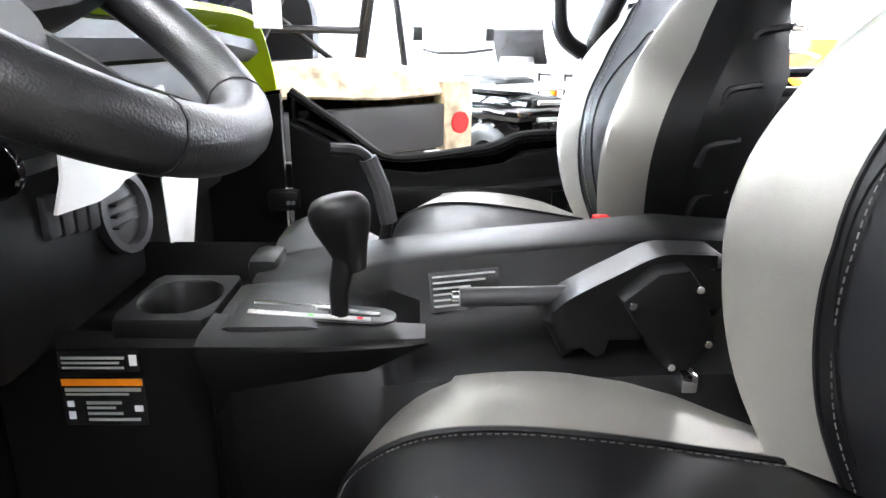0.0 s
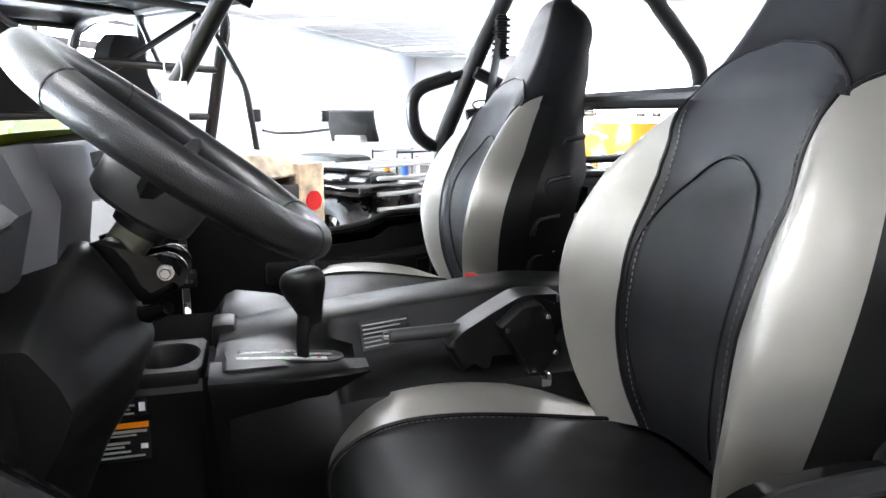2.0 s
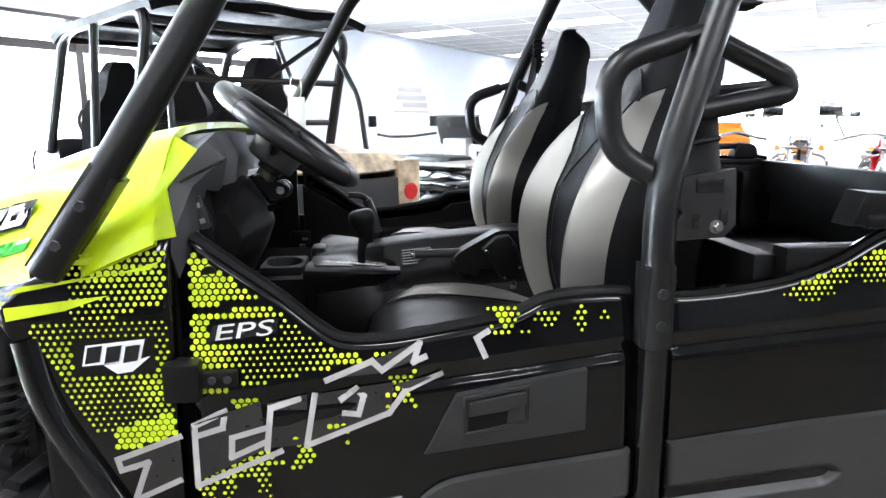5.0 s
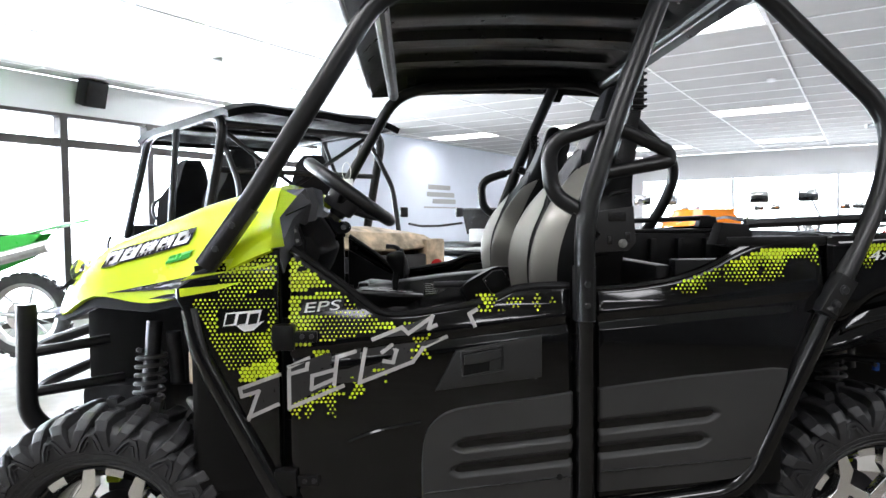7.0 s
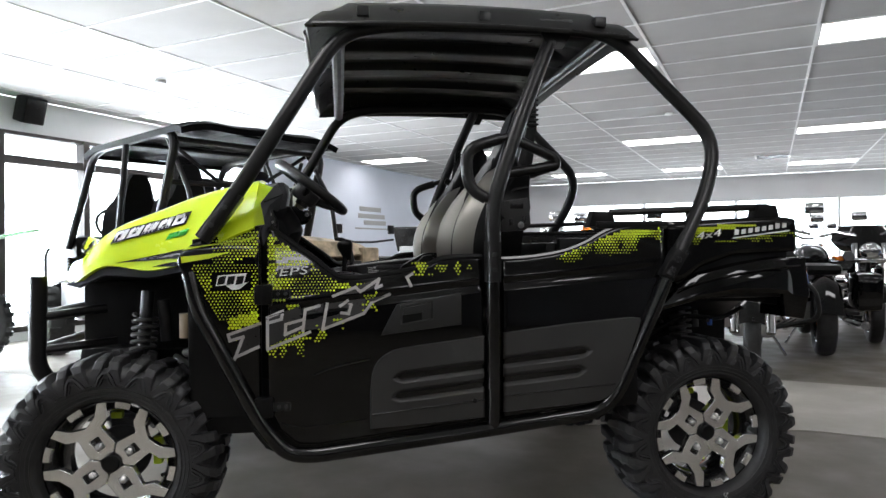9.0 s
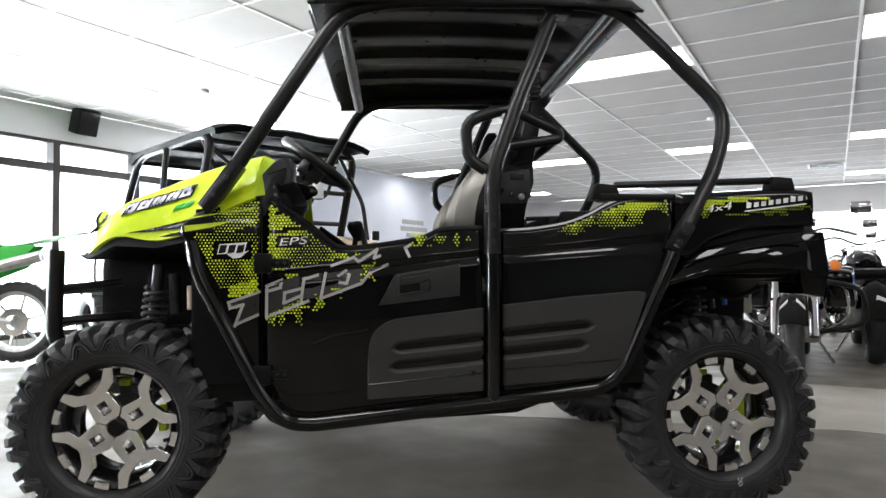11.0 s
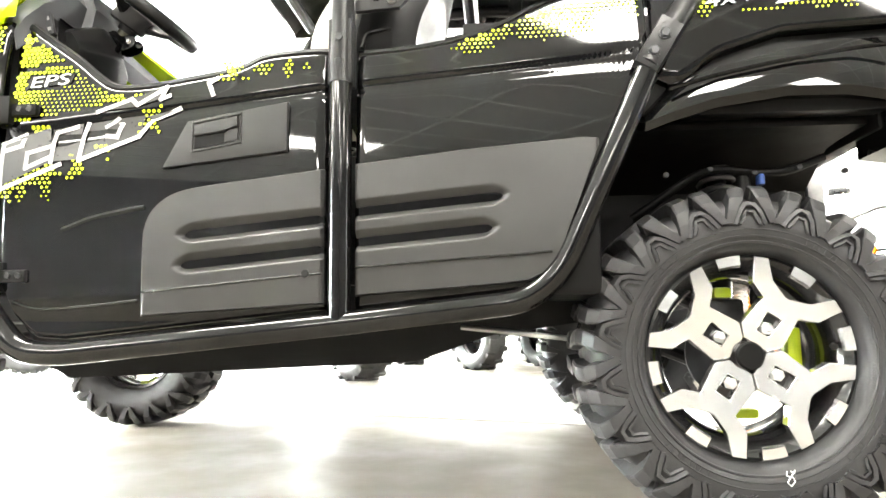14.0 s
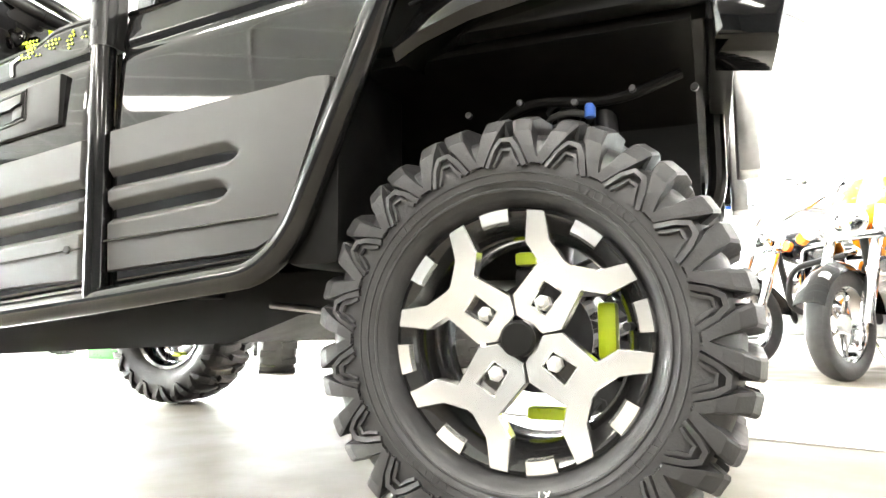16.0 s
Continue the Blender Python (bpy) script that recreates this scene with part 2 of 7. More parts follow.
def capped(bm, o, axis, r, h, segs=16, bevel=0.15):
    e = min(r, abs(h)) * bevel
    s = 1 if h > 0 else -1
    return lathe(bm, [(0, 0.0001), (0, r), (h - s * e, r), (h, r - e), (h, 0.0001)], o, axis, segs)


def skin(bm, rows, thick=0.0):
    """Faces over a grid of points; thick gives it a back."""
    vs = [[bm.verts.new(p) for p in row] for row in rows]
    for a, b in zip(vs, vs[1:]):
        for i in range(len(a) - 1):
            bm.faces.new((a[i], a[i + 1], b[i + 1], b[i]))
    if thick:
        bmesh.ops.recalc_face_normals(bm, faces=bm.faces)
        bmesh.ops.solidify(bm, geom=bm.faces[:], thickness=thick)
    return bm


def smooth_line(pts, n=8):
    """A soft curve through points of any size."""
    pts = [np.array(p, float) for p in pts]
    out = []
    for i in range(len(pts) - 1):
        p0, p1, p2, p3 = pts[max(i - 1, 0)], pts[i], pts[i + 1], pts[min(i + 2, len(pts) - 1)]
        for k in range(n):
            t = k / n
            out.append(0.5 * (2 * p1 + (p2 - p0) * t + (2 * p0 - 5 * p1 + 4 * p2 - p3) * t * t + (3 * p1 - p0 - 3 * p2 + p3) * t ** 3))
    out.append(pts[-1])
    return out


def letters(text, size, m, material, name, parent, thick=0.0008, label=""):
    cu = bpy.data.curves.new(name, "FONT")
    cu.body, cu.size, cu.extrude, cu.align_x, cu.align_y = text, size, thick, "CENTER", "CENTER"
    cu.resolution_u = 3
    tmp = bpy.data.objects.new("tmp", cu)
    scene.collection.objects.link(tmp)
    me = bpy.data.meshes.new_from_object(tmp.evaluated_get(bpy.context.evaluated_depsgraph_get()))
    bpy.data.objects.remove(tmp)
    me.transform(m)
    me.materials.clear()
    me.materials.append(material)
    ob = new(name, me)
    ob.parent = parent
    if label:
        ob["label"] = label
    return ob

# ---- the showroom ----


def slab(name, u0, u1, v0, v1, z0, z1, material, label="", kind="structure", category="", parent=None, bevel=0.0):
    bm = boxed((u0, v0, z0), (u1, v1, z1), bevel)
    bm.transform(ROOM)
    ob = link(name, bm, material, parent, smooth=0)
    if parent is None:
        tagged(ob, label, category, kind=kind)
    return ob


slab("floor", U0, U1, V0, V1, -0.12, 0.0, FLOOR, "sealed grey-brown concrete showroom floor", category="floor")


def floor_band():
    """Paler painted aisle across the showroom."""
    bm = bmesh.new()
    plate(bm, [(-5.8, 0.72), (-0.62, 0.72), (1.6, 1.45), (8.9, 1.45), (8.9, 2.85), (-5.8, 2.85)], room(0, 0, 0.004), room(1, 0, 0), room(0, 1, 0), 0.003)
    return tagged(link("floor_aisle", bm, FLOOR_PALE, smooth=0), "pale painted aisle band on the concrete floor", "floor", kind="structure")


floor_band()
T = 0.2
# street wall: openings between posts, transom lights above
slab("wall_street", U0 - T, U0, 5.6, V1, 0, CEIL, WALL_BLUE, "pale blue painted showroom wall", category="wall")
slab("wall_street_header", U0 - T, U0, V0, 5.6, 2.26, CEIL, WALL, "white header wall over the shopfront", category="wall")
slab("wall_street_plinth", U0 - T, U0, V0, 5.6, 0, 0.1, WALL, "low plinth under the shopfront glass", category="wall")
slab("wall_back_header", U0, U1, V1, V1 + T, 2.08, CEIL, WALL, "white wall over the back windows", category="wall")
slab("wall_back_corner", U0 - T, -3.5, V1, V1 + T, 0, 2.08, WALL, "white back wall beside the windows", category="wall")
slab("wall_back_sill", -3.5, U1, V1, V1 + T, 0, 0.55, WALL, "low white wall under the back windows", category="wall")
slab("wall_side", U1, U1 + T, 3.0, V1 + T, 0, CEIL, WALL, "white painted side wall", category="wall")
# two unseen walls, added dark so that the black bodywork reflects little
slab("unseen_wall_side", U1, U1 + T, V0, 3.0, 0, CEIL, WALL_UNSEEN_DARK, "unseen side wall, kept dark to shape reflections", category="wall")
slab("unseen_wall_near", U0 - T, U1 + T, V0 - T, V0, 0, CEIL, WALL_UNSEEN_DARK, "unseen wall behind the camera, kept dark to shape reflections", category="wall")

POSTS = [-8.9, -8.0, -6.5, -5.0, -3.5, -2.0, -0.5, 0.55, 1.72, 2.7, 4.15, 5.55]


def shopfront():
    for i, (a, b) in enumerate(zip(POSTS, POSTS[1:])):
        w = thing("window_%d" % (i + 1), "shopfront window in a dark bronze aluminium frame", "window", kind="structure")
        for name, lo, hi in (("post", (U0 - 0.12, a - 0.04, 0.1), (U0 + 0.03, a + 0.04, 2.26)),
                             ("head_rail", (U0 - 0.11, a + 0.04, 1.91), (U0 + 0.02, b - 0.04, 2.0)),
                             ("top_rail", (U0 - 0.11, a + 0.04, 2.22), (U0 + 0.02, b - 0.04, 2.26)),
                             ("sill", (U0 - 0.11, a + 0.04, 0.1), (U0 + 0.02, b - 0.04, 0.16))):
            bm = boxed(lo, hi, 0.006)
            bm.transform(ROOM)
            part(name, bm, MULLION, w, smooth=0)
        for z0, z1 in ((0.16, 1.91), (2.0, 2.22)):
            bm = boxed((U0 - 0.06, a + 0.04, z0), (U0 - 0.052, b - 0.04, z1))
            bm.transform(ROOM)
            ob = part("pane", bm, GLASS, w, smooth=0)
            ob.visible_shadow = False


shopfront()


def back_windows():
    us = [-3.5, -1.4, 0.7, 2.8, 4.9, 7.0, 9.0]
    for i, (a, b) in enumerate(zip(us, us[1:])):
        w = thing("window_%d" % (i + 20), "wide back window with slim pale frame", "window", kind="structure")
        for name, lo, hi in (("post", (a - 0.03, V1 - 0.02, 0.55), (a + 0.03, V1 + 0.1, 2.08)),
                             ("head_rail", (a + 0.03, V1 - 0.01, 2.03), (b - 0.03, V1 + 0.1, 2.08)),
                             ("sill", (a + 0.03, V1 - 0.04, 0.55), (b - 0.03, V1 + 0.1, 0.59))):
            bm = boxed(lo, hi, 0.005)
            bm.transform(ROOM)
            part(name, bm, WALL, w, smooth=0)
        bm = boxed((a + 0.03, V1 + 0.04, 0.59), (b - 0.03, V1 + 0.048, 2.03))
        bm.transform(ROOM)
        part("pane", bm, GLASS, w, smooth=0).visible_shadow = False


back_windows()
slab("backdrop_street", U0 - 3.0, U0 - 2.95, V0 - 3, 9, -1.0, 4.5, STREET_GLOW, "bright overcast street beyond the glass", category="backdrop")
slab("backdrop_yard", U0, U1 + 3, V1 + 2.95, V1 + 3.0, -1.0, 4.5, STREET_GLOW, "bright overcast yard beyond the glass", category="backdrop")

# ceiling: tiles of 0.61 x 1.22 in a grid, some replaced by light panels
GU, GV = 0.53, 3.2


def ceiling():
    lit = set()
    for k in range(-3, 4):
        for v in (-6.0, -1.4, 3.2, 7.8, 12.4):
            lit.add((2 * k - 1, round((v - GV) / 0.61)))
    bm = bmesh.new()
    gi0, gi1 = math.floor((U0 - GU) / 1.22), math.ceil((U1 - GU) / 1.22)
    gj0, gj1 = math.floor((V0 - GV) / 0.61), math.ceil((V1 - GV) / 0.61)
    lights = []
    for i in range(gi0, gi1):
        for j in range(gj0, gj1):
            a, b, c, d = GU + 1.22 * i, GU + 1.22 * (i + 1), GV + 0.61 * j, GV + 0.61 * (j + 1)
            inside = a > U0 - 0.01 and b < U1 + 0.01 and c > V0 - 0.01 and d < V1 + 0.01
            if (i, j) in lit and inside:
                lights.append((a, b, c, d))
                continue
            a, b, c, d = max(a, U0), min(b, U1), max(c, V0), min(d, V1)
            if b - a < 0.03 or d - c < 0.03:
                continue
            z = CEIL + 0.006 + 0.0015 * random.random()
            block(bm, (a + 0.009, c + 0.009, z), (b - 0.009, d - 0.009, z + 0.015))
    bm.transform(ROOM)
    tagged(link("ceiling", bm, TILE, smooth=0), "white mineral ceiling tiles in a metal grid", "ceiling", kind="structure")
    bm = bmesh.new()
    for i in range(gi0, gi1 + 1):
        a = GU + 1.22 * i
        if U0 < a < U1:
            block(bm, (a - 0.011, V0, CEIL), (a + 0.011, V1, CEIL + 0.02))
    for j in range(gj0, gj1 + 1):
        c = GV + 0.61 * j
        if V0 < c < V1:
            block(bm, (U0, c - 0.011, CEIL + 0.001), (U1, c + 0.011, CEIL + 0.019))
    bm.transform(ROOM)
    tagged(link("ceiling_grid", bm, GRID, smooth=0), "white metal ceiling grid bars", "ceiling", kind="structure")
    slab("ceiling_deck", U0 - T, U1 + T, V0 - T, V1 + T, CEIL + 0.05, CEIL + 0.15, WALL, "plain deck over the hung ceiling", category="ceiling")
    for a, b, c, d in lights:
        t = thing("ceiling_light", "recessed fluorescent ceiling light panel, switched on", "ceiling light", group="ceiling lights")
        bm = bmesh.new()
        for lo, hi in (((a + 0.012, c + 0.012), (b - 0.012, c + 0.03)), ((a + 0.012, d - 0.03), (b - 0.012, d - 0.012)),
                       ((a + 0.012, c + 0.03), (a + 0.03, d - 0.03)), ((b - 0.03, c + 0.03), (b - 0.012, d - 0.03))):
            block(bm, (*lo, CEIL + 0.002), (*hi, CEIL + 0.03))
        bm.transform(ROOM)
        part("frame", bm, GRID, t, smooth=0)
        bm = boxed((a + 0.031, c + 0.031, CEIL + 0.008), (b - 0.031, d - 0.031, CEIL + 0.02))
        bm.transform(ROOM)
        part("diffuser", bm, PANEL_GLOW, t, smooth=0)


ceiling()

# ---- the side-by-side vehicle ----
UTV = thing("utility_vehicle", "black and lime two-seat off-road utility vehicle with roll cage", "utility vehicle")


def side(x, y, z, s):
    return Vector((x, s * y, z))


def lug_mesh(name, path, sd):
    """One tread block laid round the tyre at angle 0: path of (across, radius, angle, half width)."""
    bm = bmesh.new()
    rings = []
    for h, r, dt, hw in path:
        w = hw / r
        h2, r2 = (h * 0.84, r - 0.036) if r > 0.297 else (h - 0.022, r)
        ring = []
        for hh, rr, t in ((h2, r2, dt - w * 1.3), (h, r - 0.0025, dt - w), (h, r, dt - w * 0.7), (h, r, dt + w * 0.7), (h, r - 0.0025, dt + w), (h2, r2, dt + w * 1.3)):
            ring.append(bm.verts.new((rr * math.cos(t), sd * hh, rr * math.sin(t))))
        rings.append(ring)
    for p, q in zip(rings, rings[1:]):
        for i in range(5):
            bm.faces.new((p[i], p[i + 1], q[i + 1], q[i]))
    bm.faces.new(rings[0])
    bm.faces.new(rings[-1][::-1])
    bmesh.ops.recalc_face_normals(bm, faces=bm.faces)
    me = bpy.data.meshes.new(name)
    bm.to_mesh(me)
    bm.free()
    me.materials.append(RUBBER)
    return me


# each side has eighteen pairs of blocks that run down the shoulder and meet in a V on the sidewall
LUG_LONG = [(-0.014, 0.323, -0.075, 0.012), (0.03, 0.325, -0.105, 0.0145), (0.078, 0.3235, -0.118, 0.0155), (0.107, 0.3135, -0.112, 0.0145), (0.1225, 0.294, -0.092, 0.0125), (0.126, 0.27, -0.056, 0.009), (0.1255, 0.247, -0.012, 0.0068)]
LUG_SHORT = [(0.04, 0.3245, 0.062, 0.013), (0.08, 0.3235, 0.092, 0.016), (0.11, 0.312, 0.103, 0.0148), (0.1232, 0.292, 0.088, 0.0125), (0.126, 0.27, 0.053, 0.009), (0.1255, 0.247, 0.009, 0.0068)]
LUGS = {(k, sd): lug_mesh("tread_block", p, sd) for sd in (1, -1) for k, p in (("long", LUG_LONG), ("short", LUG_SHORT))}


def wheel(x, s, lugs=61):
    """Off-road wheel; s is the side, its outer face looks along s; lugs is the turn of the spokes."""
    axis = Vector((0, s, 0))
    o = Vector((x, s * 0.655, 0.3275))
    w = part("wheel", lathe(bmesh.new(), [(-0.085, 0.165), (-0.09, 0.178), (-0.075, 0.178), (-0.06, 0.158), (0.045, 0.158), (0.06, 0.172), (0.07, 0.19), (0.0795, 0.19), (0.0815, 0.184),
                                          (0.062, 0.162), (0.03, 0.15), (-0.06, 0.15), (-0.085, 0.165)], o, axis, 64), ALLOY_BLACK, UTV, "gloss black alloy rim")
    # tyre carcass
    prof = [(-0.088, 0.182), (-0.105, 0.2), (-0.118, 0.235), (-0.116, 0.268), (-0.1, 0.29), (-0.06, 0.3), (0, 0.303), (0.06, 0.3), (0.1, 0.29), (0.116, 0.268),
            (0.118, 0.235), (0.112, 0.213), (0.1, 0.201), (0.086, 0.196), (0.076, 0.192), (0.068, 0.186)]
    bm = lathe(bmesh.new(), [tuple(p) for p in smooth_line(prof, 2)], o, axis, 72)
    a0, b0 = Vector((1, 0, 0)), Vector((0, 0, 1))

    def at(h, r, t):
        return o + axis * h + (a0 * math.cos(t) + b0 * math.sin(t)) * r

    # moulded rings, and nested chevrons between the Vs
    for h, r, rad in ((0.112, 0.211, 0.0028), (0.1165, 0.222, 0.0016), (0.1185, 0.234, 0.0014)):
        sweep(bm, [at(h, r, 2 * math.pi * k / 72) for k in range(72)], rad, 6, close=True)
    n = 18
    for k in range(n):
        t0 = 2 * math.pi * (k + 0.5) / n
        for off in (0.0, 0.0125):
            pts = [(0.1215, 0.243, -0.11 + off * 2.9), (0.122, 0.266 - off, -0.066 + off * 1.7), (0.12, 0.2795 - off * 1.1, -0.026), (0.12, 0.2795 - off * 1.1, 0.026), (0.122, 0.266 - off, 0.066 - off * 1.7), (0.1215, 0.243, 0.11 - off * 2.9)]
            sweep(bm, [at(h, r, t0 + dt) for h, r, dt in pts], 0.0052 if off == 0 else 0.0036, 4)
    # raised maker's text, worn to plain dashes
    for t1, count in ((0.75, 8), (2.2, 6), (3.9, 8), (5.4, 7)):
        for k in range(count):
            t = t1 + 0.052 * k
            sweep(bm, [at(0.1172, 0.2225, t), at(0.1178, 0.2325, t + (0.012 if k % 3 else -0.01))], 0.0017, 4)
    part("tyre", bm, RUBBER, w, "chunky knobbed off-road tyre", smooth=32)
    for k in range(n):
        for kind, sd in LUGS:
            turn = 2 * math.pi * (k + (0.5 if sd < 0 else 0.0)) / n
            ob = new("tread_block", LUGS[kind, sd])
            ob.parent = w
            ob.matrix_local = Matrix.Translation(o) @ (Matrix.Identity(4) if s > 0 else Matrix.Diagonal((1, -1, 1, 1))) @ Matrix.Rotation(-turn, 4, "Y")
    # rim face
    face = 0.083
    lugs = radians(lugs)
    for k in range(4):
        t = lugs + k * math.pi / 2
        er = (a0 * math.cos(t) + b0 * math.sin(t))
        et = (-a0 * math.sin(t) + b0 * math.cos(t))
        half = [(0.025, 0.0232), (0.047, 0.0435), (0.108, 0.0375), (0.122, 0.0695), (0.163, 0.093), (0.175, 0.069), (0.144, 0.04), (0.13, 0.005)]
        bm = bmesh.new()
        tops, lows = [], []
        for p, q in half + [(p, -q) for p, q in half]:
            rr = math.hypot(p, q)
            h = face - 0.014 + 0.014 * min(1, max(0, (rr - 0.03) / 0.14))
            v = o + er * p + et * q + axis * h
            tops.append(bm.verts.new(v))
            lows.append(bm.verts.new(v - axis * 0.026))
        # a broad foot round the nut pocket, then two arms
        pocket = [(0.05, 0.0125), (0.05, -0.0125), (0.09, -0.015), (0.09, 0.015)]
        pt, pl = [], []
        for p, q in pocket:
            rr = math.hypot(p, q)
            h = face - 0.014 + 0.014 * min(1, max(0, (rr - 0.03) / 0.14))
            pt.append(bm.verts.new(o + er * p + et * q + axis * h))
            pl.append(bm.verts.new(o + er * p + et * q + axis * (h - 0.022)))
        for f in ((tops[0], tops[1], pt[0]), (tops[8], pt[1], tops[9]), (tops[0], pt[0], pt[1], tops[8]), (tops[1], tops[2], pt[3], pt[0]), (tops[9], pt[1], pt[2], tops[10]),
                  (tops[2], tops[7], pt[3]), (tops[10], pt[2], tops[15]), (pt[3], tops[7], tops[15], pt[2]), (tops[2], tops[3], tops[6], tops[7]), (tops[3], tops[4], tops[5], tops[6]),
                  (tops[10], tops[15], tops[14], tops[11]), (tops[11], tops[14], tops[13], tops[12])):
            bm.faces.new(f)
        for i in range(4):
            bm.faces.new((pt[i], pt[(i + 1) % 4], pl[(i + 1) % 4], pl[i]))
        loop = [0, 1, 2, 3, 4, 5, 6, 7, 15, 14, 13, 12, 11, 10, 9, 8]
        for a, b in zip(loop, loop[1:] + loop[:1]):
            bm.faces.new((tops[a], tops[b], lows[b], lows[a]))
        bmesh.ops.recalc_face_normals(bm, faces=bm.faces)
        bmesh.ops.bevel(bm, geom=[e for e in bm.edges if len(e.link_faces) == 2 and e.calc_face_angle() > 1.0], offset=0.0013, segments=1, profile=0.6, affect="EDGES")
        part("spoke", bm, ALLOY, w, "machined silver forked spoke", smooth=12)
        bm = bmesh.new()
        plate(bm, [(0.046, -0.016), (0.094, -0.018), (0.094, 0.018), (0.046, 0.016)], o + axis * (face - 0.024), er, et, 0.006)
        part("nut_pocket", bm, ALLOY_BLACK, w, smooth=0)
        bm = bmesh.new()
        capped(bm, o + er * 0.062 + axis * (face - 0.03), axis, 0.0118, 0.026, 6, 0.4)
        capped(bm, o + er * 0.062 + axis * (face - 0.008), axis, 0.0075, 0.008, 12, 0.4)
        part("wheel_nut", bm, NUT, w, "chrome wheel nut", smooth=0)
    for k in range(8):
        t = lugs + 2 * math.pi * k / 8
        bm = bmesh.new()
        rows = []
        for h, r in ((0.07, 0.191), (0.0805, 0.1915), (0.0845, 0.188), (0.0845, 0.17), (0.077, 0.166)):
            rows.append([at(h, r, t - 0.12 + 0.24 * i / 5) for i in range(6)])
        skin(bm, rows)
        part("rim_pad", bm, ALLOY, w, smooth=20)
    bm = capped(bmesh.new(), o + axis * (face - 0.03), axis, 0.0265, 0.031, 28, 0.15)
    part("centre_cap", bm, PLASTIC, w, "plain black centre cap")
    part("valve", bar([at(face - 0.02, 0.158, lugs - 0.85), at(face - 0.004, 0.153, lugs - 0.85)], 0.006, 0, 10), PLASTIC, w)
    # brake disc and lime caliper behind the spokes
    bm = lathe(bmesh.new(), [(-0.04, 0.03), (-0.04, 0.088), (-0.034, 0.088), (-0.034, 0.03)], o, axis, 36)
    part("brake_disc", bm, DARK_STEEL, w)
    for nm, lo, hi, p in (("brake_caliper", (-0.012, -0.02, -0.045), (0.016, 0.015, 0.04), (0.112, 0.02, 0.012)), ("knuckle_arm", (-0.045, -0.015, -0.009), (0.015, 0.015, 0.01), (0.03, 0.03, -0.118)), ("knuckle_arm", (-0.035, -0.015, -0.01), (0.0, 0.015, 0.012), (0.005, 0.03, 0.122))):
        part(nm, boxed(lo, hi, 0.007, Matrix.Translation(o + Vector((p[0], -s * p[1], p[2])))), LIME_DECAL, w, "lime-painted brake part")
    return w


for ws in (-1, 1):
    wheel(-0.965, ws, 33)
REAR_WHEEL = [wheel(0.97, ws, 55) for ws in (-1, 1)][0]
# chalk mark on the sidewall
chalk = bmesh.new()
for run in ([(-0.006, 0.012), (-0.007, 0.004), (0.004, 0.001), (0.007, -0.006), (0.0, -0.014), (-0.006, -0.008), (0.008, 0.014)], [(0.0, 0.012), (0.007, 0.008)]):
    sweep(chalk, [(0.97 + 0.043 + p, -0.655 - 0.1185, 0.33 - 0.214 + q) for p, q in run], 0.0013, 4)
part("chalk_mark", chalk, PAPER, REAR_WHEEL, "white chalk scribble on the sidewall")

# roll cage
CAGE = part("roll_cage", bar([(-0.28, -0.62, 1.655), (-0.28, 0.62, 1.655)], 0.0225), TUBE, UTV, "black powder-coated steel roll cage")


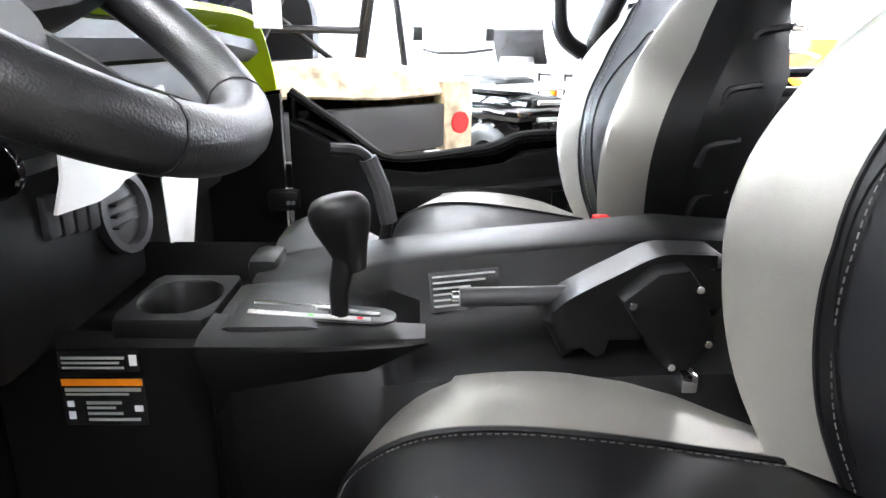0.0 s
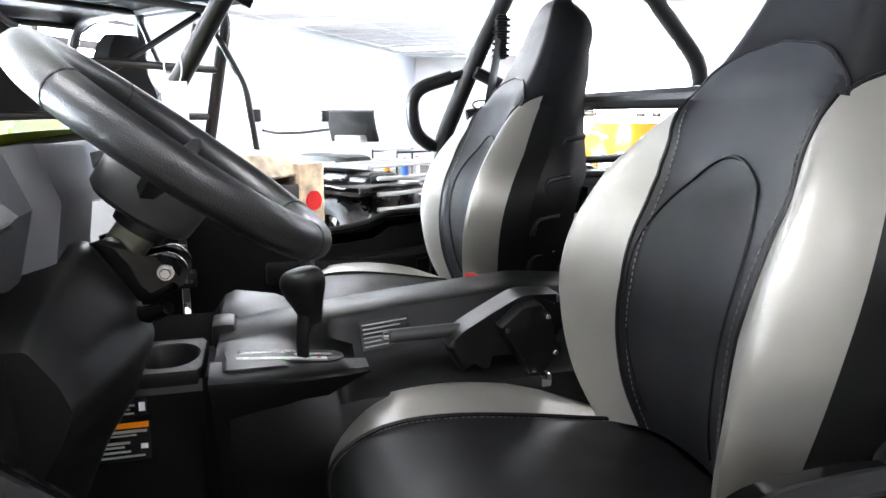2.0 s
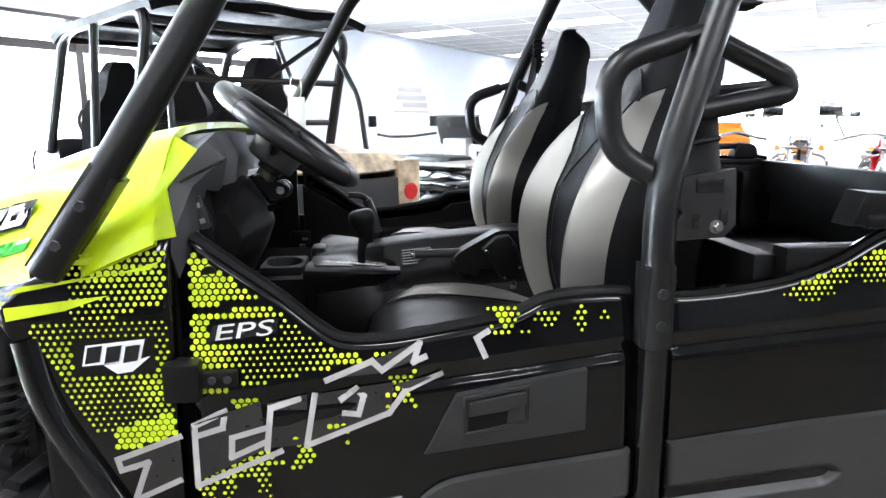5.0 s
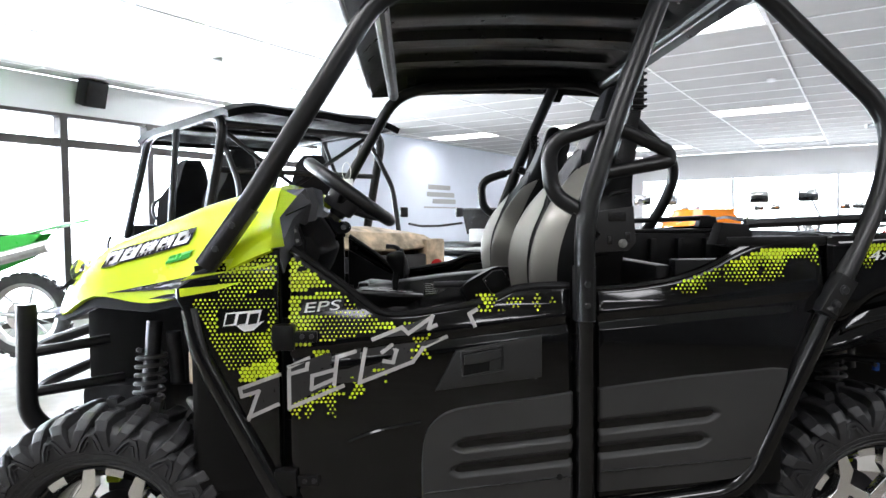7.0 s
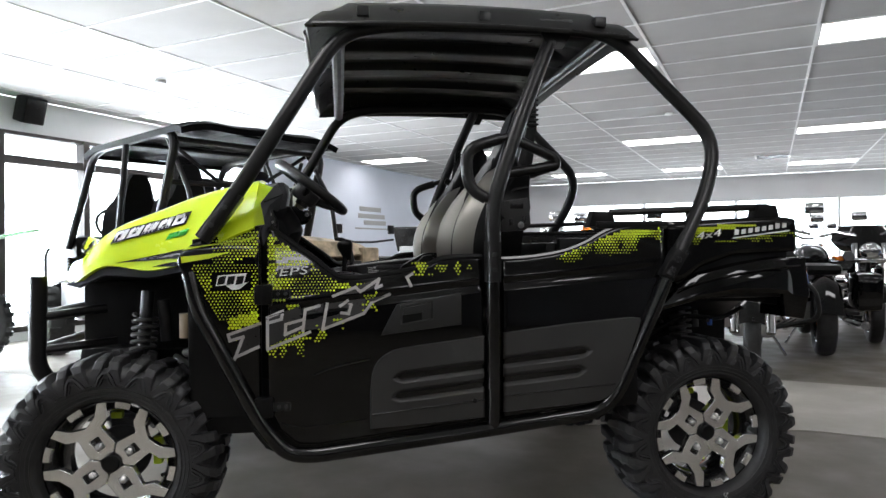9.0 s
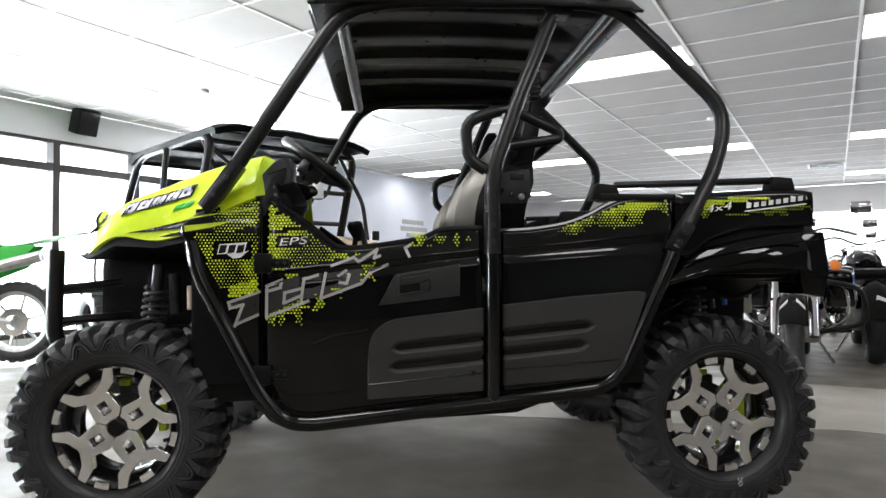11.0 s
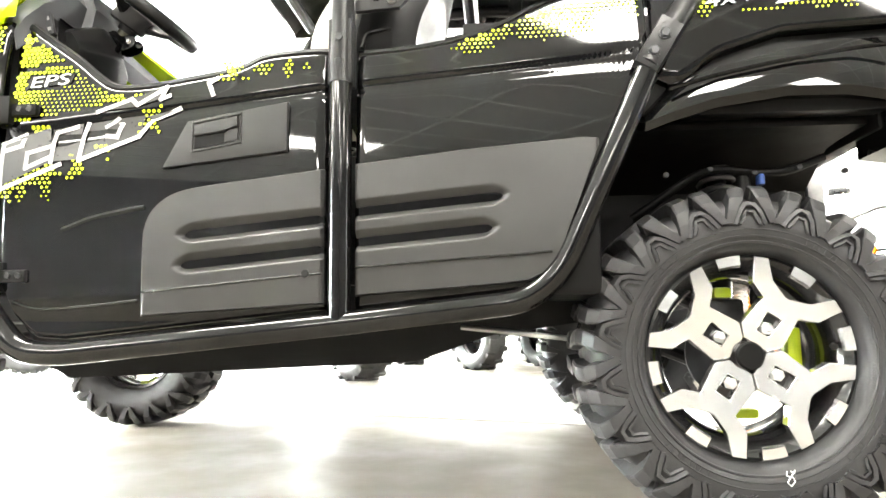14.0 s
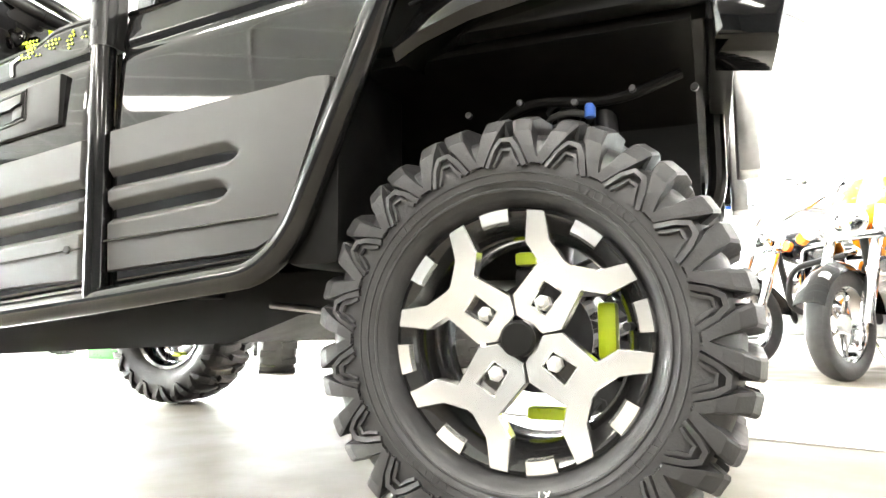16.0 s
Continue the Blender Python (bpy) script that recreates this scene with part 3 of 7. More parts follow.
def cage(s):
    R = 0.0245
    a = [side(-0.685, 0.79, 1.0, s), side(-0.6, 0.79, 1.118, s), side(-0.275, 0.69, 1.665, s), side(-0.1, 0.675, 1.708, s), side(0.45, 0.67, 1.722, s), side(0.66, 0.67, 1.71, s),
         side(1.03, 0.69, 1.35, s), side(0.98, 0.73, 1.165, s), side(0.79, 0.8, 0.87, s)]
    part("cage_hoop", bar(a, R, 0.1, 14), TUBE, CAGE)
    part("cage_pillar", bar([side(0.445, 0.672, 1.70, s), side(0.3, 0.745, 1.37, s), side(0.203, 0.79, 1.11, s), side(0.203, 0.797, 0.86, s)], R, 0.08, 14), TUBE, CAGE)
    # bolted sleeves with flattened plates at the feet
    for p, q, n in (((-0.685, 0.8, 1.0), (-0.585, 0.8, 1.14), (1, 0, -0.7)), ((0.203, 0.806, 0.86), (0.203, 0.806, 0.99), (1, 0, 0)), ((0.785, 0.812, 0.865), (0.84, 0.812, 0.955), (1, 0, -0.6))):
        p, q = side(*p, s), side(*q, s)
        d = (q - p).normalized()
        e = Vector((d.z, 0, -d.x))
        bm = bmesh.new()
        L = (q - p).length
        plate(bm, [(-0.0235, 0), (0.0235, 0), (0.0235, L), (-0.0235, L)], p, e * (1 if s < 0 else -1), d, 0.045, 0.006)
        bm.transform(Matrix.Translation((0, s * 0.006, 0)))
        pl = part("cage_foot", bm, TUBE, CAGE)
        for k in (0.3, 0.68):
            bm = capped(bmesh.new(), p + (q - p) * k + Vector((0, s * 0.0055, 0)), (0, s, 0), 0.0115, 0.004, 14)
            capped(bm, p + (q - p) * k + Vector((0, s * 0.009, 0)), (0, s, 0), 0.0085, 0.006, 6)
            part("bolt", bm, DARK_STEEL, CAGE)
    # lower frame loop along the doors
    loop = [side(-0.725, 0.775, 0.90, s), side(-0.705, 0.785, 0.80, s), side(-0.515, 0.79, 0.43, s), side(-0.44, 0.79, 0.345, s), side(-0.36, 0.79, 0.337, s), side(0.2, 0.79, 0.392, s),
            side(0.56, 0.79, 0.432, s), side(0.625, 0.79, 0.49, s), side(0.79, 0.798, 0.86, s)]
    part("sill_tube", bar(loop, 0.0235, 0.07, 14), TUBE_GLOSS, CAGE, "gloss black sill tube")
    part("sill_post", bar([side(0.203, 0.797, 0.88, s), side(0.203, 0.79, 0.395, s)], 0.0225, 0, 14), TUBE_GLOSS, CAGE, "gloss black centre post")
    # gusset under the roof
    bm = bmesh.new()
    plate(bm, [(-0.055, 0.028), (0.055, 0.028), (0.06, -0.005), (0.02, -0.07), (-0.03, -0.07), (-0.06, -0.01)], side(0.45, 0.702, 1.71, s), (-s, 0, 0), (0, 0, 1), 0.006)
    part("gusset", bm, TUBE, CAGE)
    for gx, gz in ((0.415, 1.72), (0.485, 1.72), (0.44, 1.66)):
        part("bolt", capped(bmesh.new(), side(gx, 0.702, gz, s), (0, s, 0), 0.007, 0.005, 6), DARK_STEEL, CAGE)
    # grab handle with foam grip
    h = [side(0.29, 0.75, 1.34, s), side(0.118, 0.772, 1.285, s), side(0.13, 0.77, 1.16, s), side(0.2, 0.782, 1.118, s)]
    part("grab_handle", bar(h, 0.0125, 0.05), TUBE, CAGE)
    p = rounded(h, 0.055)
    p[0] = p[0].lerp(p[1], 0.45)
    p[-1] = p[-1].lerp(p[-2], 0.4)
    part("grip", sweep(bmesh.new(), p, 0.0195, 12), TUBE, CAGE, "thick black rubber grip")
    # shoulder hoop behind the pillar
    part("side_restraint", bar([side(0.29, 0.71, 1.335, s), side(0.44, 0.70, 1.27, s), side(0.446, 0.70, 1.245, s), side(0.27, 0.72, 1.215, s)], 0.0175, 0.035, 16), TUBE, CAGE)
    # slotted bracket plate
    bm = bmesh.new()
    X = -s
    out = [(-0.06, 0.032), (0.042, 0.046), (0.048, -0.04), (0.03, -0.06), (-0.06, -0.065), (-0.06, -0.045), (-0.035, -0.02), (-0.06, 0.0)]
    plate(bm, [(a * X, b) for a, b in out][::int(X)], side(0.285, 0.775, 1.085, s), (X * 1.0, 0, 0), (0, 0, 1), 0.012, 0.002)
    part("bracket_plate", bm, BRACKET, CAGE, "satin black slotted bracket plate")
    for lo, hi in (((0.265, 1.095), (0.308, 1.117)), ((0.262, 1.04), (0.274, 1.062)), ((0.305, 1.045), (0.318, 1.07))):
        part("slot", boxed((lo[0], s * 0.776 - 0.0015, lo[1]), (hi[0], s * 0.776 + 0.0015, hi[1]), 0.0012), BLACK_DECAL, CAGE)
    bm = capped(bmesh.new(), side(0.3, 0.775, 1.042, s), (0, s, 0), 0.0105, 0.004, 16)
    capped(bm, side(0.3, 0.779, 1.042, s), (0, s, 0), 0.0075, 0.008, 6)
    part("bolt", bm, STEEL, CAGE, "bright zinc bolt")


for cs in (-1, 1):
    cage(cs)
for p, q in (((0.66, -0.66, 1.71), (0.66, 0.66, 1.71)), ((0.44, -0.7, 1.25), (0.44, 0.7, 1.25))):
    part("cage_crossbar", bar([p, q], 0.02), TUBE, CAGE)

# roof shell
def roof():
    rows = []
    for i in range(41):
        k = i / 40
        x = -0.385 + 1.115 * k
        row = []
        for j in range(65):
            q = -1 + 2 * j / 64
            y = q * 0.735
            z = 1.752 + 0.02 * math.sin(math.pi * k) - 0.016 * q * q
            # lengthways channels pressed into the sheet, ending short of both rims
            rib = 0.5 + 0.5 * math.cos(q * math.pi * 5)
            ends = min(1, max(0, (k - 0.07) / 0.05)) * min(1, max(0, (0.93 - k) / 0.05))
            z += 0.034 * min(1, max(0, (rib - 0.3) * 3.5)) * ends * (abs(q) < 0.92)
            z -= max(0.062 * max(0, (abs(q) - 0.92) / 0.08) ** 1.5, 0.055 * max(0, (0.055 - k) / 0.055) ** 1.3, 0.05 * max(0, (k - 0.955) / 0.045) ** 1.5)
            row.append((x, y, z))
        rows.append(row)
    shell = part("roof", skin(bmesh.new(), rows, 0.01), ROOF_SHEEN, UTV, "ribbed black plastic roof panel")
    rim = [(-0.386, -0.6, 1.692), (-0.386, 0.6, 1.692)]
    part("front_rim", bar(rim, 0.009), ROOF_SHEEN, shell)
    for s in (-1, 1):
        # rolled side rim, and the clamp plates that hold the panel to the cage
        part("side_rim", sweep(bmesh.new(), [side(x, 0.735, 1.676 + 0.018 * math.sin(math.pi * (x + 0.385) / 1.115), s) for x in (-0.36 + 0.105 * k for k in range(11))], 0.0085, 8), ROOF_SHEEN, shell)
        for x in (-0.2, 0.2, 0.6):
            part("clamp", boxed((x - 0.02, s * 0.69 - 0.03, 1.715), (x + 0.02, s * 0.69 + 0.03, 1.75), 0.005), TUBE, shell)
    return shell


ROOF = roof()

# bodywork, side panels
def xz(bm, outline, s, y, thick, bevel=0.0, segs=2):
    """A panel in the side plane: outline of (x, z)."""
    pts = [(-s * a, b) for a, b in outline]
    area = sum(p[0] * q[1] - q[0] * p[1] for p, q in zip(pts, pts[1:] + pts[:1]))
    if area < 0:
        pts = pts[::-1]
    return plate(bm, pts, (0, s * y, 0), (-s, 0, 0), (0, 0, 1), thick, bevel, segs)


def arc2(pts, r, n=4):
    return [(p.x, p.y) for p in rounded([Vector((a, b, 0)) for a, b in pts], r, n)]


def smooth2(pts, n=6):
    return [(float(p[0]), float(p[1])) for p in smooth_line(pts, n)]


DOOR_TOP = smooth2([(-0.495, 1.035), (-0.44, 0.995), (-0.37, 0.945), (-0.315, 0.9), (-0.275, 0.878), (-0.21, 0.876), (-0.12, 0.888), (-0.03, 0.903), (0.005, 0.915), (0.045, 0.932), (0.13, 0.938), (0.172, 0.936)], 4)


def side_y(x, z):
    """How far the body side stands out at x, z."""
    if x < -0.512:
        return 0.782 + 0.006 * math.sin(math.pi * min(1, max(0, (z - 0.45) / 0.6))) - 0.1 * max(0, z - 0.93)
    if x > 0.8:
        return 0.775 - 0.12 * max(0, z - 1.03)
    y = 0.784 + 0.01 * math.sin(math.pi * min(1, max(0, (z - 0.4) / 0.5)))
    line = 0.845 + 0.11 * (x + 0.06) if x < 0.2 else 0.87 + 0.08 * (x - 0.2)
    d = z - line
    y -= 0.16 * max(0, d)
    y -= 0.006 * math.exp(-((d + 0.018) / 0.013) ** 2)
    return y


def curved(top, low, s, out=0.0, thick=0.02, nx=40, nz=24, relief=None):
    """A panel between two lines of (x, z) that follows the body side."""
    x0, x1 = max(top[0][0], low[0][0]), min(top[-1][0], low[-1][0])
    tx, tz = [p[0] for p in top], [p[1] for p in top]
    lx, lz = [p[0] for p in low], [p[1] for p in low]
    rows = []
    for i in range(nx + 1):
        x = x0 + (x1 - x0) * i / nx
        a, b = float(np.interp(x, lx, lz)), float(np.interp(x, tx, tz))
        row = []
        for k in range(nz + 1):
            z = a + (b - a) * k / nz
            edge = min(k, nz - k, 1.0) * min(i, nx - i, 1.0)
            y = side_y(x, z) + out + (relief(x, z) if relief else 0.0) - (0.0 if edge else 0.006)
            row.append(side(x, y, z, s))
        rows.append(row)
    bm = skin(bmesh.new(), rows)
    rim = [rows[i][0] for i in range(nx + 1)] + [rows[nx][k] for k in range(1, nz + 1)] + [rows[i][nz] for i in range(nx - 1, -1, -1)] + [rows[0][k] for k in range(nz - 1, 0, -1)]
    n = len(rim)
    f = [bm.verts.new(v) for v in rim]
    g = [bm.verts.new(side(v.x, abs(v.y) - thick, v.z, s)) for v in rim]
    for i in range(n):
        bm.faces.new((f[i], f[(i + 1) % n], g[(i + 1) % n], g[i]))
    bmesh.ops.remove_doubles(bm, verts=bm.verts, dist=1e-5)
    return bm


def pressed(grooves):
    """Two pressed grooves that run to a point, as (tip, root, height at the root of the panel, rise)."""
    def relief(x, z):
        out = 0.0
        for tip, root, z0, rise, xr in grooves:
            k = (x - tip) / (root - tip)
            if k <= 0:
                continue
            h = 0.0205 * min(1.0, k * abs(root - tip) / 0.03) ** 0.55
            d = (z - (z0 + rise * (x - xr))) / h
            if abs(d) < 1:
                out -= 0.019 * (min(1.0, (1 - d) * 0.95) if d > -0.2 else min(1.0, (1 + d) * 1.2)) * min(1.0, k * abs(root - tip) / 0.02)
        return out
    return relief


def side_panels(s):
    # front fender side
    f = [(-0.76, 0.945), (-0.72, 0.985), (-0.62, 1.02), (-0.52, 1.04)]
    lo = [(-0.76, 0.93), (-0.725, 0.87), (-0.69, 0.77), (-0.56, 0.5), (-0.52, 0.44)]
    part("fender_panel", curved(f, lo, s, nx=24, nz=16), GLOSS, UTV, "gloss black fender panel with lime hexagon graphics", smooth=60)
    # door
    lo = [(-0.5, 0.56), (-0.498, 0.5), (-0.455, 0.41), (-0.41, 0.37), (-0.35, 0.366), (0.172, 0.42)]
    door = part("door", curved(DOOR_TOP, lo, s, thick=0.04, nx=60, nz=100), GLOSS, UTV, "closed gloss black half door with lime hexagon graphics", smooth=60)
    top = [side(a, side_y(a, b) - 0.012, b + 0.003, s) for a, b in DOOR_TOP]
    part("door_trim", sweep(bmesh.new(), top, 0.0105, 8), PLASTIC, door, "matt black edge trim")
    # matt lower panel with two grooves
    top = smooth2([(-0.19, 0.52), (-0.186, 0.57), (-0.17, 0.615), (-0.13, 0.648), (-0.07, 0.662), (0.05, 0.676), (0.172, 0.69)], 4)
    low = [(-0.19, 0.41), (0.172, 0.43)]
    part("lower_panel", curved(top, low, s, 0.012, 0.02, 72, 110, pressed(((-0.118, 0.17, 0.567, 0.095, -0.12), (-0.125, 0.17, 0.508, 0.095, -0.12)))), MATT_PANEL, door, "matt charcoal lower door panel with two grooves", smooth=50)
    part("crease", bar([side(-0.185, side_y(0, 0.47) + 0.012, 0.456, s), side(0.17, side_y(0, 0.49) + 0.012, 0.488, s)], 0.0022, 0, 6), BLACK_DECAL, door)
    part("bolt", capped(bmesh.new(), side(0.139, 0.8, 0.487, s), (0, s, 0), 0.008, 0.004, 12), PLASTIC, door)
    for line, r in (([(-0.46, 0.44), (-0.4, 0.425), (-0.3, 0.43), (-0.2, 0.44)], 0.004), ([(-0.36, 0.582), (-0.3, 0.604), (-0.24, 0.616), (-0.19, 0.624)], 0.006)):
        part("crease", sweep(bmesh.new(), [side(a, side_y(a, b) - 0.001, b, s) for a, b in smooth2(line, 4)], r, 8), GLOSS, door)
    # latch panel and pull
    lp = [(-0.155, 0.7), (-0.105, 0.795), (0.098, 0.828), (0.098, 0.728)]
    latch = part("latch_panel", xz(bmesh.new(), lp, s, 0.802, 0.02, 0.004), LATCH_DARK, door, "matt charcoal latch surround", smooth=20)
    hx = [(-0.093, 0.732), (-0.093, 0.79), (0.006, 0.806), (0.006, 0.748)]
    part("latch_frame", sweep(bmesh.new(), [side(a, 0.802, b, s) for a, b in hx], 0.0032, 6, close=True), LATCH_DARK, door)
    # flat plate in the near-black; the recess's shade is in its colour
    part("latch_well", xz(bmesh.new(), [(-0.088, 0.736), (-0.088, 0.786), (0.001, 0.801), (0.001, 0.752)], s, 0.8035, 0.004), CAVITY_SHADE, door, smooth=0)
    part("latch_pull", xz(bmesh.new(), [(-0.087, 0.762), (-0.087, 0.784), (0.0, 0.799), (0.0, 0.779), (-0.02, 0.776), (-0.026, 0.77)], s, 0.8095, 0.01, 0.002), LATCH_DARK, door, "charcoal latch pull", smooth=20)
    part("latch_corner", xz(bmesh.new(), [(-0.027, 0.748), (-0.027, 0.766), (-0.019, 0.7735), (0.0, 0.777), (0.0, 0.7525)], s, 0.8055, 0.006, 0.0012), LATCH_DARK, door, smooth=20)
    # hinges
    for hz in (0.832, 0.49):
        b = boxed((-0.535, s * 0.785 - 0.02, hz - 0.03), (-0.482, s * 0.785 + 0.02, hz + 0.03), 0.006)
        part("hinge", b, PLASTIC, door, "black plastic hinge block")
        b = boxed((-0.485, s * 0.79 - 0.008, hz - 0.012), (-0.43, s * 0.79 + 0.008, hz + 0.014), 0.005)
        part("hinge_strap", b, PLASTIC, door)
        for hx2 in (-0.465, -0.443):
            part("bolt", capped(bmesh.new(), side(hx2, 0.797, hz + 0.002, s), (0, s, 0), 0.006, 0.004, 10), DARK_STEEL, door)
    part("plug", capped(bmesh.new(), side(-0.469, side_y(-0.469, 0.984) - 0.001, 0.984, s), (0, s, 0), 0.0125, 0.003, 18), PLASTIC, door)
    # rear quarter: gloss upper, matt lower
    q = smooth2([(0.232, 0.93), (0.33, 0.935), (0.44, 0.952), (0.52, 0.98), (0.58, 1.012), (0.64, 1.035), (0.72, 1.043)], 4) + [(0.798, 1.046)]
    lo = [(0.232, 0.42), (0.55, 0.452), (0.6, 0.465), (0.63, 0.52), (0.755, 0.84), (0.8, 0.92)]
    quarter = part("quarter_panel", curved(q, lo, s, thick=0.03, nx=56, nz=110), GLOSS, UTV, "gloss black rear quarter panel", smooth=60)
    top = [(0.234, 0.698), (0.45, 0.722), (0.66, 0.738), (0.697, 0.735)]
    low = [(0.234, 0.444), (0.5, 0.462), (0.56, 0.468), (0.595, 0.485), (0.62, 0.52), (0.697, 0.725)]
    part("lower_panel", curved(top, low, s, 0.012, 0.02, 84, 104, pressed(((0.528, 0.236, 0.607, 0.09, 0.236), (0.508, 0.236, 0.548, 0.09, 0.236)))), MATT_PANEL, quarter, "matt charcoal lower panel with two grooves", smooth=50)
    part("crease", bar([side(0.236, 0.805, 0.498, s), side(0.605, 0.805, 0.522, s)], 0.0022, 0, 6), BLACK_DECAL, quarter)
    part("bed_rim", sweep(bmesh.new(), [side(a, side_y(a, b) - 0.012, b + 0.002, s) for a, b in q], 0.01, 8), GLOSS, quarter)
    # rear bed side over the wheel
    top = [(0.81, 1.052), (1.0, 1.062), (1.18, 1.07), (1.25, 1.068), (1.285, 1.06)]
    low = [(0.81, 0.86), (0.85, 0.84), (0.93, 0.9), (1.05, 0.94), (1.285, 0.95)]
    part("bed_side", curved(top, low, s, thick=0.03, nx=32, nz=14), GLOSS, UTV, "gloss black cargo bed side with lime hexagon graphics", smooth=60)


for ps in (-1, 1):
    side_panels(ps)

# hood and front
HOOD = [  # x, edge y, edge z, crest y, crest z, centre z
    (-1.26, 0.26, 0.875, 0.2, 0.9, 0.905), (-1.2, 0.42, 0.87, 0.36, 0.93, 0.95), (-1.11, 0.6, 0.868, 0.5, 0.965, 1.0), (-1.0, 0.665, 0.922, 0.565, 1.045, 1.07), (-0.86, 0.7, 0.907, 0.58, 1.103, 1.12),
    (-0.74, 0.74, 0.935, 0.59, 1.15, 1.165), (-0.62, 0.785, 1.0, 0.6, 1.183, 1.188), (-0.535, 0.785, 1.036, 0.615, 1.2, 1.203)]


def hood():
    rows = []
    for st in smooth_line(HOOD, 4):
        x, ey, ez, cy, cz, mz = st
        half = smooth_line([(0, mz), (cy * 0.55, mz + 0.3 * (cz - mz) + 0.004), (cy * 0.93, cz), (cy + 0.35 * (ey - cy), cz - 0.17 * (cz - ez)), (cy + 0.85 * (ey - cy), ez + 0.3 * (cz - ez)), (ey, ez)], 4)
        row = [(x, -p[0], p[1]) for p in half[::-1]] + [(x, p[0], p[1]) for p in half[1:]]
        rows.append(row)
    return part("hood", skin(bmesh.new(), rows, 0.012), LIME, UTV, "glossy lime hood and front fenders")


HOODOB = hood()
for s in (-1,):
    tip = bmesh.new()
    a, b, c, d, e, f = [tip.verts.new(side(*p, s)) for p in ((-0.54, 0.784, 1.04), (-0.54, 0.742, 1.112), (-0.54, 0.64, 1.188), (-0.487, 0.7, 1.165), (-0.52, 0.752, 1.112), (-0.505, 0.777, 1.045))]
    for q in ((b, c, d), (b, d, e), (a, b, e), (a, e, f)):
        tip.faces.new(q)
    bmesh.ops.solidify(tip, geom=tip.faces[:], thickness=0.006)
    part("fender_tip", tip, LIME, HOODOB, "pointed lime fender tip", smooth=50)


def hood_details(s):
    # dark intake opening and round lamp near the nose
    b = bmesh.new()
    plate(b, [(p * 1, q) for p, q in ((0, 0), (0.13, 0.055), (0.15, 0.085), (0.05, 0.05))][::int(-s)], side(-1.13, 0.575, 0.93, s), Vector((1, -s * 0.35, 0.0)) if s < 0 else Vector((1, -s * 0.35, 0)), (0, 0, 1), 0.01)
    part("headlight", b, BLACK_DECAL, HOODOB, "black headlamp recess")
    lens = lathe(bmesh.new(), [(-0.02, 0.0001), (-0.01, 0.02), (0, 0.03), (-0.03, 0.032)], side(-1.075, 0.58, 0.985, s), (-0.5, s, 0.35), 20)
    part("headlight_lens", lens, CLEAR, HOODOB)


def slanted(parent, pts, mat_, y, name="decal", label="", s=-1, thick=0.0015):
    bm = bmesh.new()
    bm.faces.new([bm.verts.new((a, s * (side_y(a, b) + y), b)) for a, b in pts])
    bmesh.ops.triangulate(bm, faces=bm.faces[:])
    return part(name, bm, mat_, parent, label, smooth=0)


hood_details(-1)
hood_details(1)


def project_on_hood(x, z):
    """The near side of the hood at x, z."""
    st = min(smooth_line(HOOD, 12), key=lambda p: abs(p[0] - x))
    _, ey, ez, cy, cz, mz = st
    half = smooth_line([(cy * 0.93, cz), (cy + 0.35 * (ey - cy), cz - 0.17 * (cz - ez)), (cy + 0.85 * (ey - cy), ez + 0.3 * (cz - ez)), (ey, ez)], 8)
    p = min(half, key=lambda q: abs(q[1] - z))
    return -p[0]


def hood_decal(pts, material, name, label=""):
    """A flat outline laid on the curved hood side."""
    bm = bmesh.new()
    n = 10
    lo, hi = pts[:len(pts) // 2], pts[len(pts) // 2:][::-1]
    rows = []
    for i in range(n + 1):
        k = i / n
        def on(line):
            f = k * (len(line) - 1)
            j = min(int(f), len(line) - 2)
            return (line[j][0] + (line[j + 1][0] - line[j][0]) * (f - j), line[j][1] + (line[j + 1][1] - line[j][1]) * (f - j))
        a, b = on(lo), on(hi)
        row = []
        for m in range(4):
            x, z = a[0] + (b[0] - a[0]) * m / 3, a[1] + (b[1] - a[1]) * m / 3
            row.append((x, project_on_hood(x, z) - 0.0045 - (0.0015 if material is WHITE_DECAL else 0.003 if name == 'mark_counter' else 0), z))
        rows.append(row)
    return part(name, skin(bm, rows), material, HOODOB, label)


for i in range(5):
    x = -0.985 + i * 0.047
    z = 0.995 + i * 0.0125
    hood_decal([(x - 0.006, z - 0.006), (x + 0.041, z + 0.005), (x + 0.058, z + 0.047), (x + 0.008, z + 0.036)], BLACK_DECAL, "mark_shadow")
    hood_decal([(x - 0.003, z - 0.001), (x + 0.036, z + 0.0085), (x + 0.05, z + 0.043), (x + 0.009, z + 0.033)], WHITE_DECAL, "mark", "white slanted mark shape")
    hood_decal([(x + 0.013, z + 0.012), (x + 0.024, z + 0.015), (x + 0.03, z + 0.028), (x + 0.019, z + 0.025)], BLACK_DECAL, "mark_counter")
hood_decal([(-0.815, 1.0), (-0.75, 1.017), (-0.74, 1.037), (-0.805, 1.02)], GREEN_DECAL, "mark_green", "small green mark shape")
hood_decal([(-0.965, 0.93), (-0.76, 0.944), (-0.735, 0.975), (-0.87, 0.948)], BLACK_DECAL, "slash", "black slash stripe")
hood_decal([(-0.85, 0.918), (-0.765, 0.92), (-0.75, 0.937), (-0.8, 0.93)], BLACK_DECAL, "slash")
hood_decal([(-0.9, 0.939), (-0.765, 0.951), (-0.76, 0.96), (-0.88, 0.946)], LABEL_GREY, "slash_text", "unreadable grey lettering bar")

